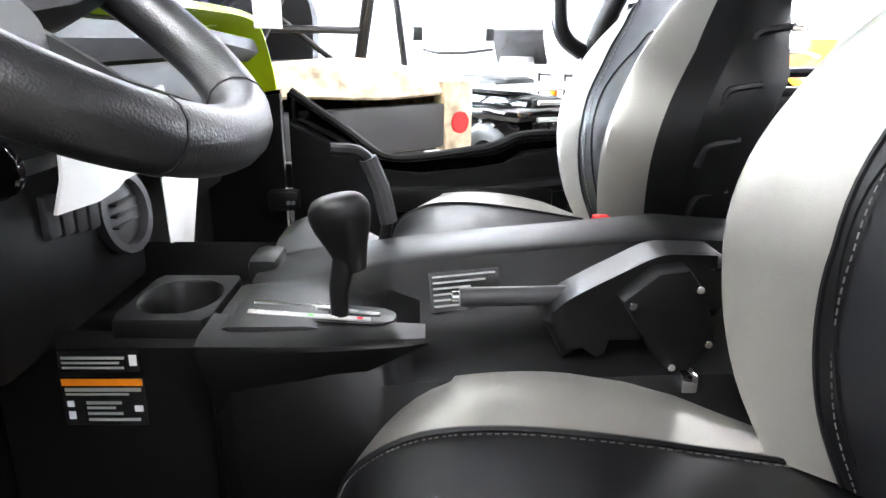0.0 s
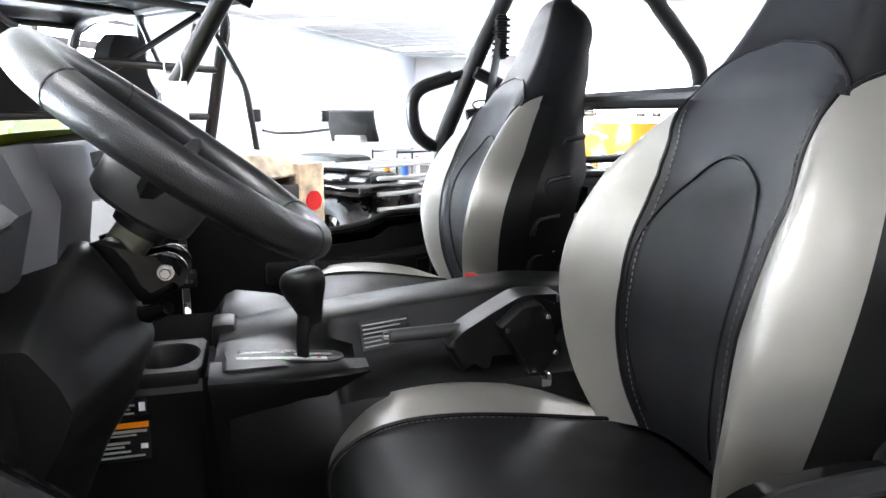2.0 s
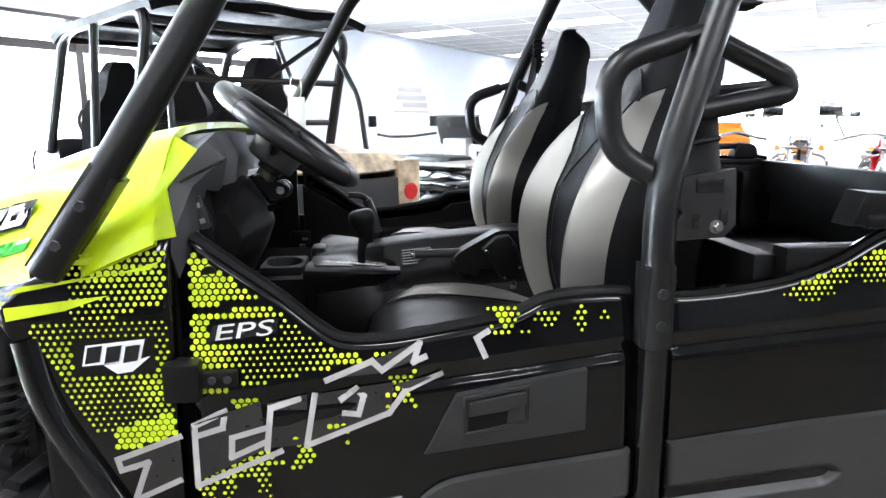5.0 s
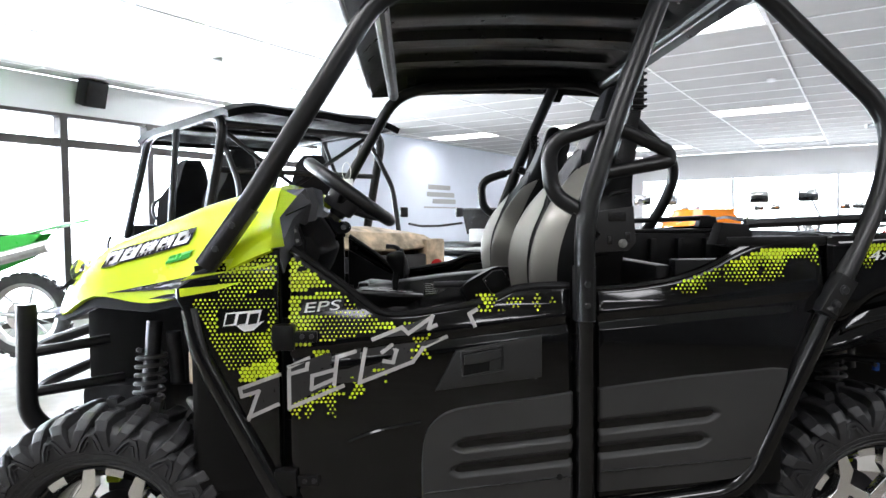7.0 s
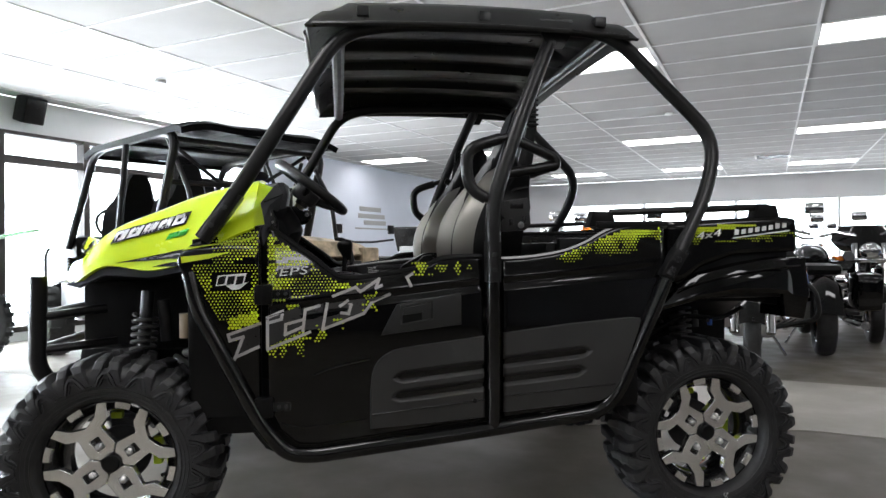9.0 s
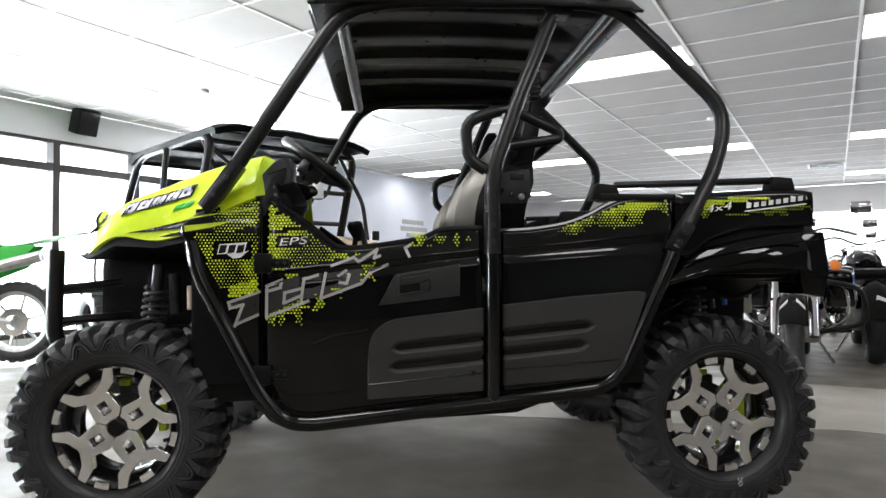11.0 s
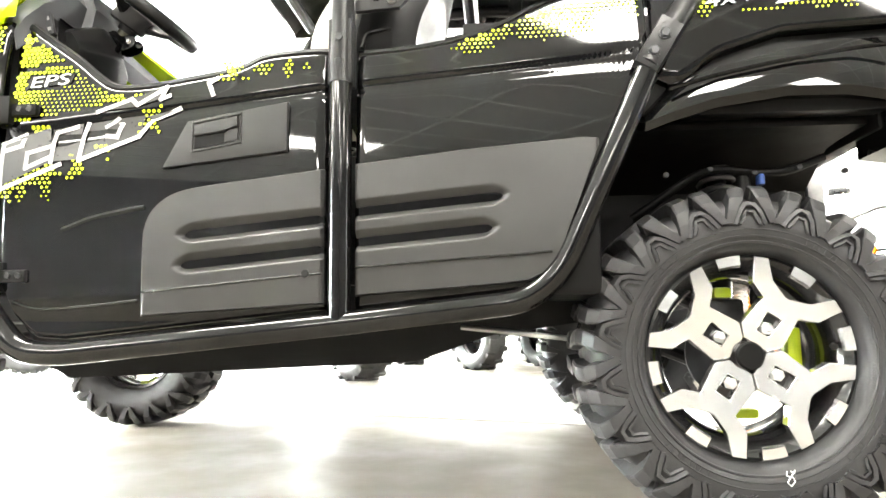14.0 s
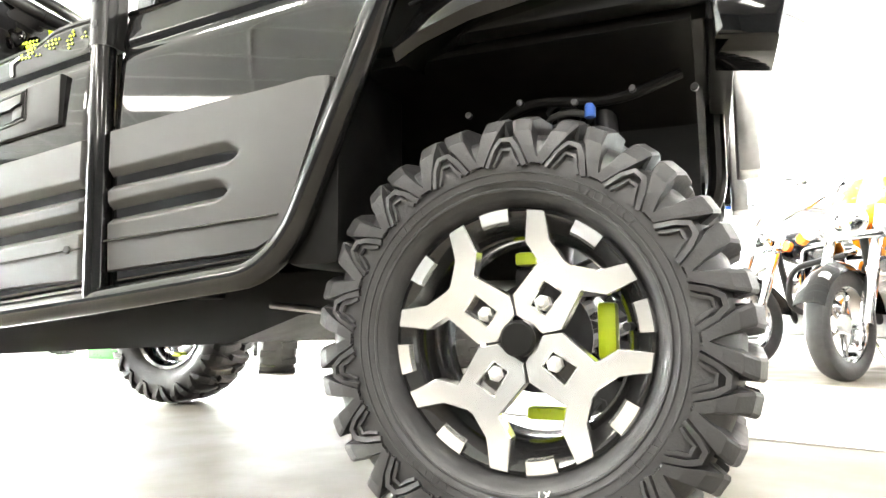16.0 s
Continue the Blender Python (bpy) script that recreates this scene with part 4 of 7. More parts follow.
NOSE = part("front_end", boxed((-1.2, -0.3, 0.6), (-0.74, 0.3, 0.872), 0.04), PLASTIC, UTV, "matt black front end under the hood")
for s in (-1, 1):
    # flared fender underside and splash shield
    rows = [[side(x, y, z, s) for y, z in ((0.3, 0.86), (0.56, 0.866 + dz), (yy - 0.045, 0.868 + dz), (yy - 0.04, 0.85 + dz))] for x, yy, dz in ((-1.2, 0.42, 0.0), (-1.1, 0.62, 0.0), (-1.0, 0.68, 0.04), (-0.86, 0.71, 0.03), (-0.75, 0.755, 0.05))]
    # the flare's dark underside is coloured in, with the same near-black
    part("fender_flare", skin(bmesh.new(), rows, 0.014), CAVITY_SHADE, NOSE)
    part("splash_shield", boxed((-0.74, s * 0.48 - 0.26, 0.4), (-0.7, s * 0.48 + 0.26, 0.92), 0.01), PLASTIC, NOSE)
part("radiator", boxed((-1.19, -0.36, 0.36), (-0.95, 0.36, 0.63), 0.03), DARK_STEEL, NOSE)
# bumper bars
BUMP = part("bull_bar", bar([(-1.262, -0.49, 0.885), (-1.268, -0.49, 0.575), (-1.2, -0.44, 0.49), (-1.05, -0.32, 0.4)], 0.027, 0.05, 12), TUBE, UTV, "black tubular front bumper")
part("bumper_bar", bar([(-1.262, 0.49, 0.885), (-1.268, 0.49, 0.575), (-1.2, 0.44, 0.49), (-1.05, 0.32, 0.4)], 0.027, 0.05, 12), TUBE, BUMP)
for z in (0.74, 0.62):
    part("bumper_bar", bar([(-1.268, -0.49, z), (-1.33, -0.3, z), (-1.33, 0.3, z), (-1.268, 0.49, z)], 0.018, 0.08), TUBE, BUMP)
for s in (-1, 1):
    part("bumper_bar", bar([side(-1.264, 0.49, 0.75, s), side(-1.08, 0.4, 0.77, s)], 0.015), TUBE, BUMP)
    part("bumper_bar", bar([side(-1.266, 0.49, 0.64, s), side(-1.06, 0.36, 0.65, s)], 0.015), TUBE, BUMP)


# suspension
def coil(bm, a, b, r, wire, turns):
    a, b = Vector(a), Vector(b)
    d = (b - a).normalized()
    e = d.orthogonal().normalized()
    f = d.cross(e)
    n = turns * 12
    return sweep(bm, [a + (b - a) * (i / n) + (e * math.cos(2 * math.pi * i / 12) + f * math.sin(2 * math.pi * i / 12)) * r for i in range(n + 1)], wire, 6)


def suspension(x, s):
    top, low = side(x + 0.04, 0.47, 0.83, s), side(x + 0.02, 0.53, 0.44, s)
    sh = part("shock_absorber", bar([top, low], 0.021, 0, 12), DARK_STEEL, UTV, "coil-over shock absorber")
    part("spring", coil(bmesh.new(), top.lerp(low, 0.2), top.lerp(low, 0.9), 0.037, 0.0064, 12), SPRING, sh, "dark grey coil spring")
    part("reservoir", bar([top + Vector((0.05, 0, -0.03)), top + Vector((0.06, 0, -0.17))], 0.02, 0, 12), DARK_STEEL, sh)
    arm = part("suspension_arm", bar([side(x - 0.16, 0.25, 0.37, s), side(x, 0.56, 0.29, s), side(x + 0.16, 0.25, 0.37, s)], 0.016, 0.04), TUBE, UTV, "black lower wishbone")
    part("upper_arm", bar([side(x - 0.12, 0.27, 0.5, s), side(x, 0.56, 0.41, s), side(x + 0.12, 0.27, 0.5, s)], 0.014, 0.04), TUBE, arm)
    part("drive_shaft", bar([side(x, 0.15, 0.38, s), side(x, 0.6, 0.335, s)], 0.016), DARK_STEEL, arm)
    part("knuckle", boxed((x - 0.04, s * 0.58 - 0.03, 0.25), (x + 0.04, s * 0.58 + 0.03, 0.44), 0.012), DARK_STEEL, arm)


for sx in (-0.965, 0.97):
    for ss in (-1, 1):
        suspension(sx, ss)
part("brake_reservoir", bar([(-0.78, -0.56, 0.68), (-0.78, -0.56, 0.76)], 0.024, 0, 14), BROWN, UTV, "amber fluid reservoir")
for i, (a, b) in enumerate((((-0.8, -0.5, 0.62), (-0.7, -0.55, 0.66)), ((-0.84, -0.45, 0.6), (-0.75, -0.6, 0.58)), ((-0.76, -0.52, 0.55), (-0.72, -0.4, 0.7)))):
    part("linkage", bar([a, b], 0.014 - 0.002 * i), STEEL, UTV)

# floor pan, skid plate and tunnel
part("floor_pan", boxed((-0.7, -0.74, 0.4), (0.3, 0.74, 0.47), 0.01), PLASTIC, UTV, "black moulded floor pan")
sk = bmesh.new()
plate(sk, [(-0.62, 0.42), (-0.53, 0.30), (-0.48, 0.275), (0.32, 0.31), (0.48, 0.365), (0.72, 0.4), (0.72, 0.45), (-0.62, 0.45)], (0, -0.56, 0), (1, 0, 0), (0, 0, 1), 1.12)
part("skid_plate", sk, PLASTIC, UTV, "black skid plate")
part("skid_edge", bar([(0.42, -0.57, 0.385), (0.78, -0.55, 0.345)], 0.006), STEEL, UTV)
part("firewall", boxed((-0.72, -0.56, 0.45), (-0.64, 0.56, 1.1), 0.02), PLASTIC, UTV)
part("seat_base", boxed((-0.16, -0.74, 0.46), (0.3, 0.74, 0.74), 0.04), PLASTIC, UTV)
part("rear_bulkhead", boxed((0.3, -0.74, 0.44), (0.36, 0.74, 0.9), 0.015), PLASTIC, UTV)
# engine cover, wells and arch liners carry the cavity's shade in their colour
part("engine_cover", boxed((0.36, -0.42, 0.42), (0.98, 0.42, 0.78), 0.05), CAVITY_SHADE, UTV, "black rear engine cover, darkened for shade")
for s in (-1, 1):
    part("kick_panel", xz(bmesh.new(), [(-0.72, 0.46), (-0.52, 0.46), (-0.52, 1.03), (-0.72, 1.0)], s, 0.76, 0.02), PLASTIC, UTV)
    part("wheel_well", boxed((0.6, s * 0.66 - 0.12, 0.44), (0.7, s * 0.66 + 0.12, 0.86), 0.02), CAVITY_SHADE, UTV)
    part("arch_liner", skin(bmesh.new(), [[side(x, y, z, s) for y, z in ((0.42, 0.5), (0.43, 0.7), (0.55, 0.775), (0.7, 0.785))] for x in (0.66, 0.8, 0.95, 1.1, 1.22)], 0.01), CAVITY_SHADE, UTV, "black inner wheel arch liner, darkened for shade")

# cargo bed
BED = part("cargo_bed", boxed((0.44, -0.68, 0.78), (1.27, 0.68, 0.805), 0.005), PLASTIC, UTV, "black plastic cargo bed")
for lo, hi in (((0.4, -0.72, 0.76), (0.44, 0.72, 0.985)), ((1.24, -0.72, 0.76), (1.28, 0.72, 1.05)), ((0.44, -0.745, 0.79), (1.27, -0.7, 1.0)), ((0.44, 0.7, 0.79), (1.27, 0.745, 1.035))):
    part("bed_wall", boxed(lo, hi, 0.008), PLASTIC, BED)
for i in range(6):
    part("bed_rib", boxed((0.5 + 0.13 * i, 0.66, 0.82), (0.53 + 0.13 * i, 0.7, 1.01), 0.004), PLASTIC, BED)
for s in (-1, 1):
    rail = part("bed_rail", bar([side(0.62, 0.735, 1.085, s), side(1.2, 0.735, 1.105, s)], 0.012, 0, 8), TUBE, BED)
    for x, z in ((0.585, 1.035), (1.185, 1.06)):
        b = bmesh.new()
        plate(b, [(-0.05, 0), (0.05, 0), (0.035, 0.05), (-0.03, 0.055)], (x, s * 0.735 - 0.025, z), (1, 0, 0), (0, 0, 1), 0.05, 0.006)
        part("rail_mount", b, PLASTIC, BED)
    part("rail_lip", boxed((0.56, s * 0.735 - 0.03, 1.03), (1.26, s * 0.735 + 0.03, 1.055), 0.008), PLASTIC, BED)


def rear_fender(s):
    rows = []
    for x, zt, zl, yo in ((0.79, 0.80, 0.755, 0.775), (0.84, 0.85, 0.77, 0.79), (0.92, 0.882, 0.792, 0.795), (1.05, 0.912, 0.81, 0.795), (1.16, 0.93, 0.81, 0.79), (1.25, 0.938, 0.80, 0.775), (1.32, 0.93, 0.76, 0.74)):
        rows.append([side(x, y, z, s) for y, z in ((0.4, zl + 0.03), (0.68, zl + 0.015), (yo - 0.012, zl), (yo, zl + 0.015), (yo - 0.003, (zt + zl) / 2), (yo - 0.02, zt - 0.01), (0.73, zt), (0.7, zt + 0.02))])
    fl = part("rear_fender", skin(bmesh.new(), rows), GLOSS, UTV, "gloss black rear wheel arch")
    part("arch_crease", sweep(bmesh.new(), [side(x, 0.797, z, s) for x, z in smooth2([(0.83, 0.825), (0.92, 0.85), (1.05, 0.875), (1.18, 0.893), (1.28, 0.9)], 4)], 0.004, 6), GLOSS, fl)
    b = bmesh.new()
    xz(b, [(1.22, 0.93), (1.33, 0.93), (1.345, 0.8), (1.325, 0.71), (1.25, 0.722), (1.245, 0.8)], s, 0.76, 0.14, 0.01)
    part("rear_corner", b, GLOSS, fl)
    part("tail_lamp", boxed((1.322, s * 0.66 - 0.06, 0.84), (1.338, s * 0.66 + 0.06, 0.9), 0.005), RED, fl, "red tail lamp")
    part("bumper_strut", bar([side(1.25, 0.24, 0.8, s), side(1.25, 0.24, 0.6, s), side(1.2, 0.2, 0.52, s)], 0.018, 0.04), TUBE, fl)
    part("heat_shield", boxed((1.285, s * 0.26 - 0.05, 0.63), (1.325, s * 0.26 + 0.05, 0.86), 0.006), STEEL, fl)
    part("hose_fitting", capped(bmesh.new(), side(1.06, 0.6, 0.68, s), (0, 0, 1), 0.009, 0.022, 12), BLUE, fl, "blue hose cap")
    for k in range(5):
        part("clip", capped(bmesh.new(), side(0.86 + 0.09 * k, 0.62, 0.70 + 0.01 * (k % 2), s), (0, s, 0), 0.006, 0.008, 8), DARK_STEEL, fl)
    part("hose", bar([side(0.8, 0.55, 0.62, s), side(0.95, 0.6, 0.72, s), side(1.1, 0.6, 0.7, s), side(1.2, 0.58, 0.74, s)], 0.009, 0.05), CAVITY_SHADE, fl)


rear_fender(-1)
rear_fender(1)


# graphics on the near side: hexagons that shrink to nothing, and slanted marks
def bump2(x, z, cx, cz, sx, sz):
    return math.exp(-((x - cx) / sx) ** 2 - ((z - cz) / sz) ** 2)


def graphic_size(x, z):
    """Size of the hexagon at x, z on the near side: 1 for a full cell, 0 for none."""
    n = noise.noise(Vector((x * 11, z * 11, 3.1))) * 0.5 + 0.5
    n2 = noise.noise(Vector((x * 60, z * 60, 8.7))) * 0.5 + 0.5
    col = noise.noise(Vector((round(x / 0.0104) * 0.83, 1.7, 0))) * 0.5 + 0.5
    f = 0.0
    if -0.66 < x < -0.545 and abs(z - 0.872) < 0.03:
        return 0.0
    if -0.715 < x < -0.522 and 0.905 + (-0.715 - x) * 1.96 < z < 0.925 and z > 0.752 + 0.2 * (x + 0.63):
        f = 0.4 + 0.75 * (n - 0.5) - 0.45 * bump2(x, z, -0.6, 0.785, 0.03, 0.03) - 0.4 * bump2(x, z, -0.6, 0.91, 0.06, 0.03) + 0.4 * bump2(x, z, -0.555, 0.815, 0.03, 0.03) + 0.25 * bump2(x, z, -0.67, 0.87, 0.03, 0.03)
        f = max(f, 0.24)
    if -0.66 < x < -0.522 and 0.925 <= z < 1.028 and z > 0.93 + 0.3 * (x + 0.6):
        f = max(0.26, 0.95 * bump2(x, z, -0.6, 0.995 + 0.1 * (x + 0.6), 0.06, 0.02), 0.55 + 3 * (x + 0.56))
    if -0.498 < x < -0.19:
        top = float(np.interp(x, [p[0] for p in DOOR_TOP], [p[1] for p in DOOR_TOP])) - 0.016
        if 0.812 + 0.19 * (x + 0.45) < z < top:
            f = 0.84 - 0.75 * bump2(x, z, -0.352, 0.872, 0.06, 0.055) - 0.45 * bump2(x, z, -0.41, 0.845, 0.035, 0.03) - 0.3 * bump2(x, z, -0.39, 0.95, 0.05, 0.015) + 0.15 * (n - 0.5)
            f -= max(0, x + 0.25) * 8 + max(0, top - 0.03 - z) * 9 * (x > -0.27)
            f = max(f, 0.24 if x < -0.26 else 0)
            if abs(z - (0.926 + 0.17 * (x + 0.502))) < 0.0055 and x < -0.385:
                f = 0
            if -0.472 < x < -0.368 and abs(z - 0.901 - 0.09 * (x + 0.42)) < 0.017:
                f = 0
            if x < -0.428 and abs(z - 0.834) < 0.015:
                f = 0
    if -0.44 < x < -0.405 and 0.78 < z < 0.8:
        f = 0.85
    if -0.612 < x < -0.522 and 0.725 + 0.25 * (x + 0.61) < z < 0.757 + 0.25 * (x + 0.63):
        f = 0.95 + 2 * (x + 0.56) + 0.3 * (n2 - 0.5)
    line = 0.69 + 0.32 * (x + 0.49)
    if -0.5 < x < -0.27 and line - 0.012 - 0.085 * col ** 1.5 * (1.3 if x < -0.39 else 0.7) < z < line:
        f = (0.75 - 6 * (line - z) + 0.5 * (n2 - 0.5)) if x < -0.385 or n2 > 0.52 else 0
    if -0.212 < x < -0.165 and 0.765 + 0.03 * col < z < 0.825 + 0.3 * (x + 0.2):
        f = 0.6 + 0.5 * (n2 - 0.5) if n2 > 0.4 else 0
    if -0.6 < x < -0.565 and 0.69 < z < 0.712 and n2 > 0.45:
        f = 0.5
    if -0.055 < x < 0.15 and 0.878 < z < 0.928:
        g = noise.noise(Vector((x * 38, z * 38, 2.0)))
        f = 0.2 + 0.5 * g + 0.7 * bump2(x, z, -0.035, 0.905, 0.018, 0.03) if g > 0.2 - 0.5 * bump2(x, z, -0.035, 0.9, 0.025, 0.04) else 0
    if 0.4 < x < 1.275:
        top = float(np.interp(x, [0.4, 0.5, 0.58, 0.64, 0.8, 1.26], [0.93, 0.968, 0.998, 1.022, 1.032, 1.05]))
        if top - 0.115 < z < top and not 0.785 < x < 0.875:
            f = 1.05 - (top - z) * 12.0 + 1.3 * (n - 0.5) + 0.5 * (n2 - 0.5) - 1.5 * max(0, x - 1.1) - 4.0 * max(0, 0.62 - x)
            f -= 0.9 * bump2(x, z, 0.73, 0.985, 0.03, 0.018) + 0.9 * max(0, 0.3 - n2)
            if x > 0.93 and abs(z - (1.012 + 0.12 * (x - 1.05))) < 0.018:
                f = 0
    return min(1.0, f)


def hexagons():
    pitch = 0.0104
    made = {"fender": bmesh.new(), "door": bmesh.new(), "bed": bmesh.new()}
    j = 0
    z = 0.58
    while z < 1.07:
        x = -0.74 + (pitch / 2 if j % 2 else 0)
        while x < 1.28:
            f = graphic_size(x, z)
            if f > 0.2:
                r = pitch * (0.11 + 0.405 * f)
                bm = made["fender"] if x < -0.515 else made["door"] if x < 0.2 else made["bed"]
                bm.faces.new([bm.verts.new((x + r * math.sin(a), -side_y(x, z + r * math.cos(a)) - 0.002, z + r * math.cos(a))) for a in (k * math.pi / 3 for k in range(6))])
            x += pitch
        z += pitch * 0.866
        j += 1
    for k, bm in made.items():
        ob = part("graphic_film", bm, LIME_DECAL, UTV, "field of small lime hexagon decals", smooth=0)
        ob["kind"] = "stuff"


hexagons()
for pts in (((-0.745, 0.967), (-0.591, 0.994), (-0.53, 1.01), (-0.545, 0.998), (-0.724, 0.979)), ((-0.748, 0.949), (-0.602, 0.963), (-0.665, 0.943), (-0.745, 0.93)), ((-0.68, 1.008), (-0.569, 1.029), (-0.606, 1.006))):
    slanted(UTV, pts, LIME_DECAL, 0.0026, "lime_stripe")
for run in ([(-0.52, 0.745), (-0.612, 0.713), (-0.608, 0.695), (-0.569, 0.706), (-0.594, 0.64)], [(-0.525, 0.674), (-0.592, 0.645)], [(-0.452, 0.781), (-0.497, 0.762), (-0.497, 0.667), (-0.372, 0.716)], [(-0.453, 0.775), (-0.456, 0.757), (-0.492, 0.747)],
            [(-0.343, 0.795), (-0.385, 0.783), (-0.392, 0.721)], [(-0.393, 0.754), (-0.443, 0.741), (-0.445, 0.71), (-0.396, 0.731)], [(-0.319, 0.8), (-0.333, 0.723), (-0.208, 0.769), (-0.182, 0.803), (-0.128, 0.826)],
            [(-0.279, 0.793), (-0.257, 0.808), (-0.246, 0.796), (-0.254, 0.769), (-0.275, 0.772)], [(-0.3, 0.824), (-0.232, 0.85), (-0.217, 0.836), (-0.16, 0.874)], [(-0.16, 0.874), (-0.169, 0.847), (-0.152, 0.854)], [(-0.055, 0.889), (-0.072, 0.879), (-0.06, 0.852)]):
    bm = bmesh.new()
    for (a, b), (c, d) in zip(run, run[1:]):
        v = Vector((c - a, 0, d - b))
        n = Vector((-v.z, 0, v.x)).normalized() * 0.0045
        v = v.normalized() * 0.004
        seg = [(a - v.x, b - v.z), (a + (c - a) / 3, b + (d - b) / 3), (a + (c - a) * 2 / 3, b + (d - b) * 2 / 3), (c + v.x, d + v.z)]
        skin(bm, [[(px + n.x * m, -side_y(px + n.x * m, pz + n.z * m) - 0.0032, pz + n.z * m) for m in (-1, 1)] for px, pz in seg])
    part("mark_outline", bm, SILVER_DECAL, UTV, "silver outline stroke of a slanted mark", smooth=0)
for pts in ([(-0.617, 0.712), (-0.52, 0.747), (-0.52, 0.672), (-0.586, 0.645), (-0.571, 0.704), (-0.612, 0.694)], [(-0.503, 0.763), (-0.4, 0.795), (-0.393, 0.722), (-0.5, 0.672)], [(-0.39, 0.79), (-0.33, 0.802), (-0.335, 0.725), (-0.392, 0.722)],
            [(-0.322, 0.8), (-0.25, 0.81), (-0.2, 0.815), (-0.205, 0.77), (-0.333, 0.724)], [(-0.2, 0.812), (-0.13, 0.826), (-0.182, 0.803)], [(-0.3, 0.826), (-0.23, 0.852), (-0.165, 0.875), (-0.165, 0.85), (-0.22, 0.832)]):
    slanted(UTV, pts, MARK_FILL, 0.0029, "mark_fill", "dark grey fill of a slanted mark")
# small plates on the fender, the door and the bed side
slanted(UTV, [(-0.648, 0.86), (-0.641, 0.891), (-0.558, 0.898), (-0.566, 0.866)], WHITE_DECAL, 0.0026, "badge", "white badge shape with black bars and a swoosh")
slanted(UTV, [(-0.618, 0.861), (-0.6, 0.847), (-0.578, 0.85), (-0.552, 0.872), (-0.574, 0.866)], WHITE_DECAL, 0.0028, "badge")
for a in (-0.644, -0.617, -0.591):
    slanted(UTV, [(a, 0.863), (a + 0.006, 0.888), (a + 0.027, 0.8905), (a + 0.021, 0.866)], BLACK_DECAL, 0.0034, "badge_bar")
slanted(UTV, [(-0.474, 0.884), (-0.466, 0.908), (-0.368, 0.917), (-0.374, 0.895)], BLACK_DECAL, 0.0026, "badge", "black power steering badge")
NEARFACE = Matrix(((1, 0, 0, 0), (0, 0, -1, 0), (0, 1, 0, 0), (0, 0, 0, 1)))


def near_text(text, size, x, y, z, material, lean=0.08, stretch=1.8, name="lettering"):
    m = Matrix.Translation((x, -y, z)) @ Matrix.Rotation(-lean, 4, "Y") @ NEARFACE @ Matrix(((stretch, 0.35, 0, 0), (0, 1, 0, 0), (0, 0, 1, 0), (0, 0, 0, 1)))
    return letters(text, size, m, material, name, UTV)


near_text("EPS", 0.034, -0.42, side_y(-0.42, 0.9) + 0.004, 0.9, WHITE_DECAL)
near_text("4x4", 0.034, 0.955, 0.779, 1.008, WHITE_DECAL, 0.14)
for i in range(8):
    x = 1.048 + i * 0.0255
    slanted(UTV, [(x, 1.006 + 0.0035 * i), (x + 0.002, 1.022 + 0.0035 * i + (0.006 if i in (0, 6) else 0)), (x + 0.019, 1.024 + 0.0035 * i), (x + 0.017, 1.008 + 0.0035 * i)], WHITE_DECAL, 0.0026, "mark", "white plain mark bar")
slanted(UTV, [(1.04, 0.994), (1.045, 0.999), (1.255, 1.024), (1.255, 1.019)], WHITE_DECAL, 0.0026, "mark")

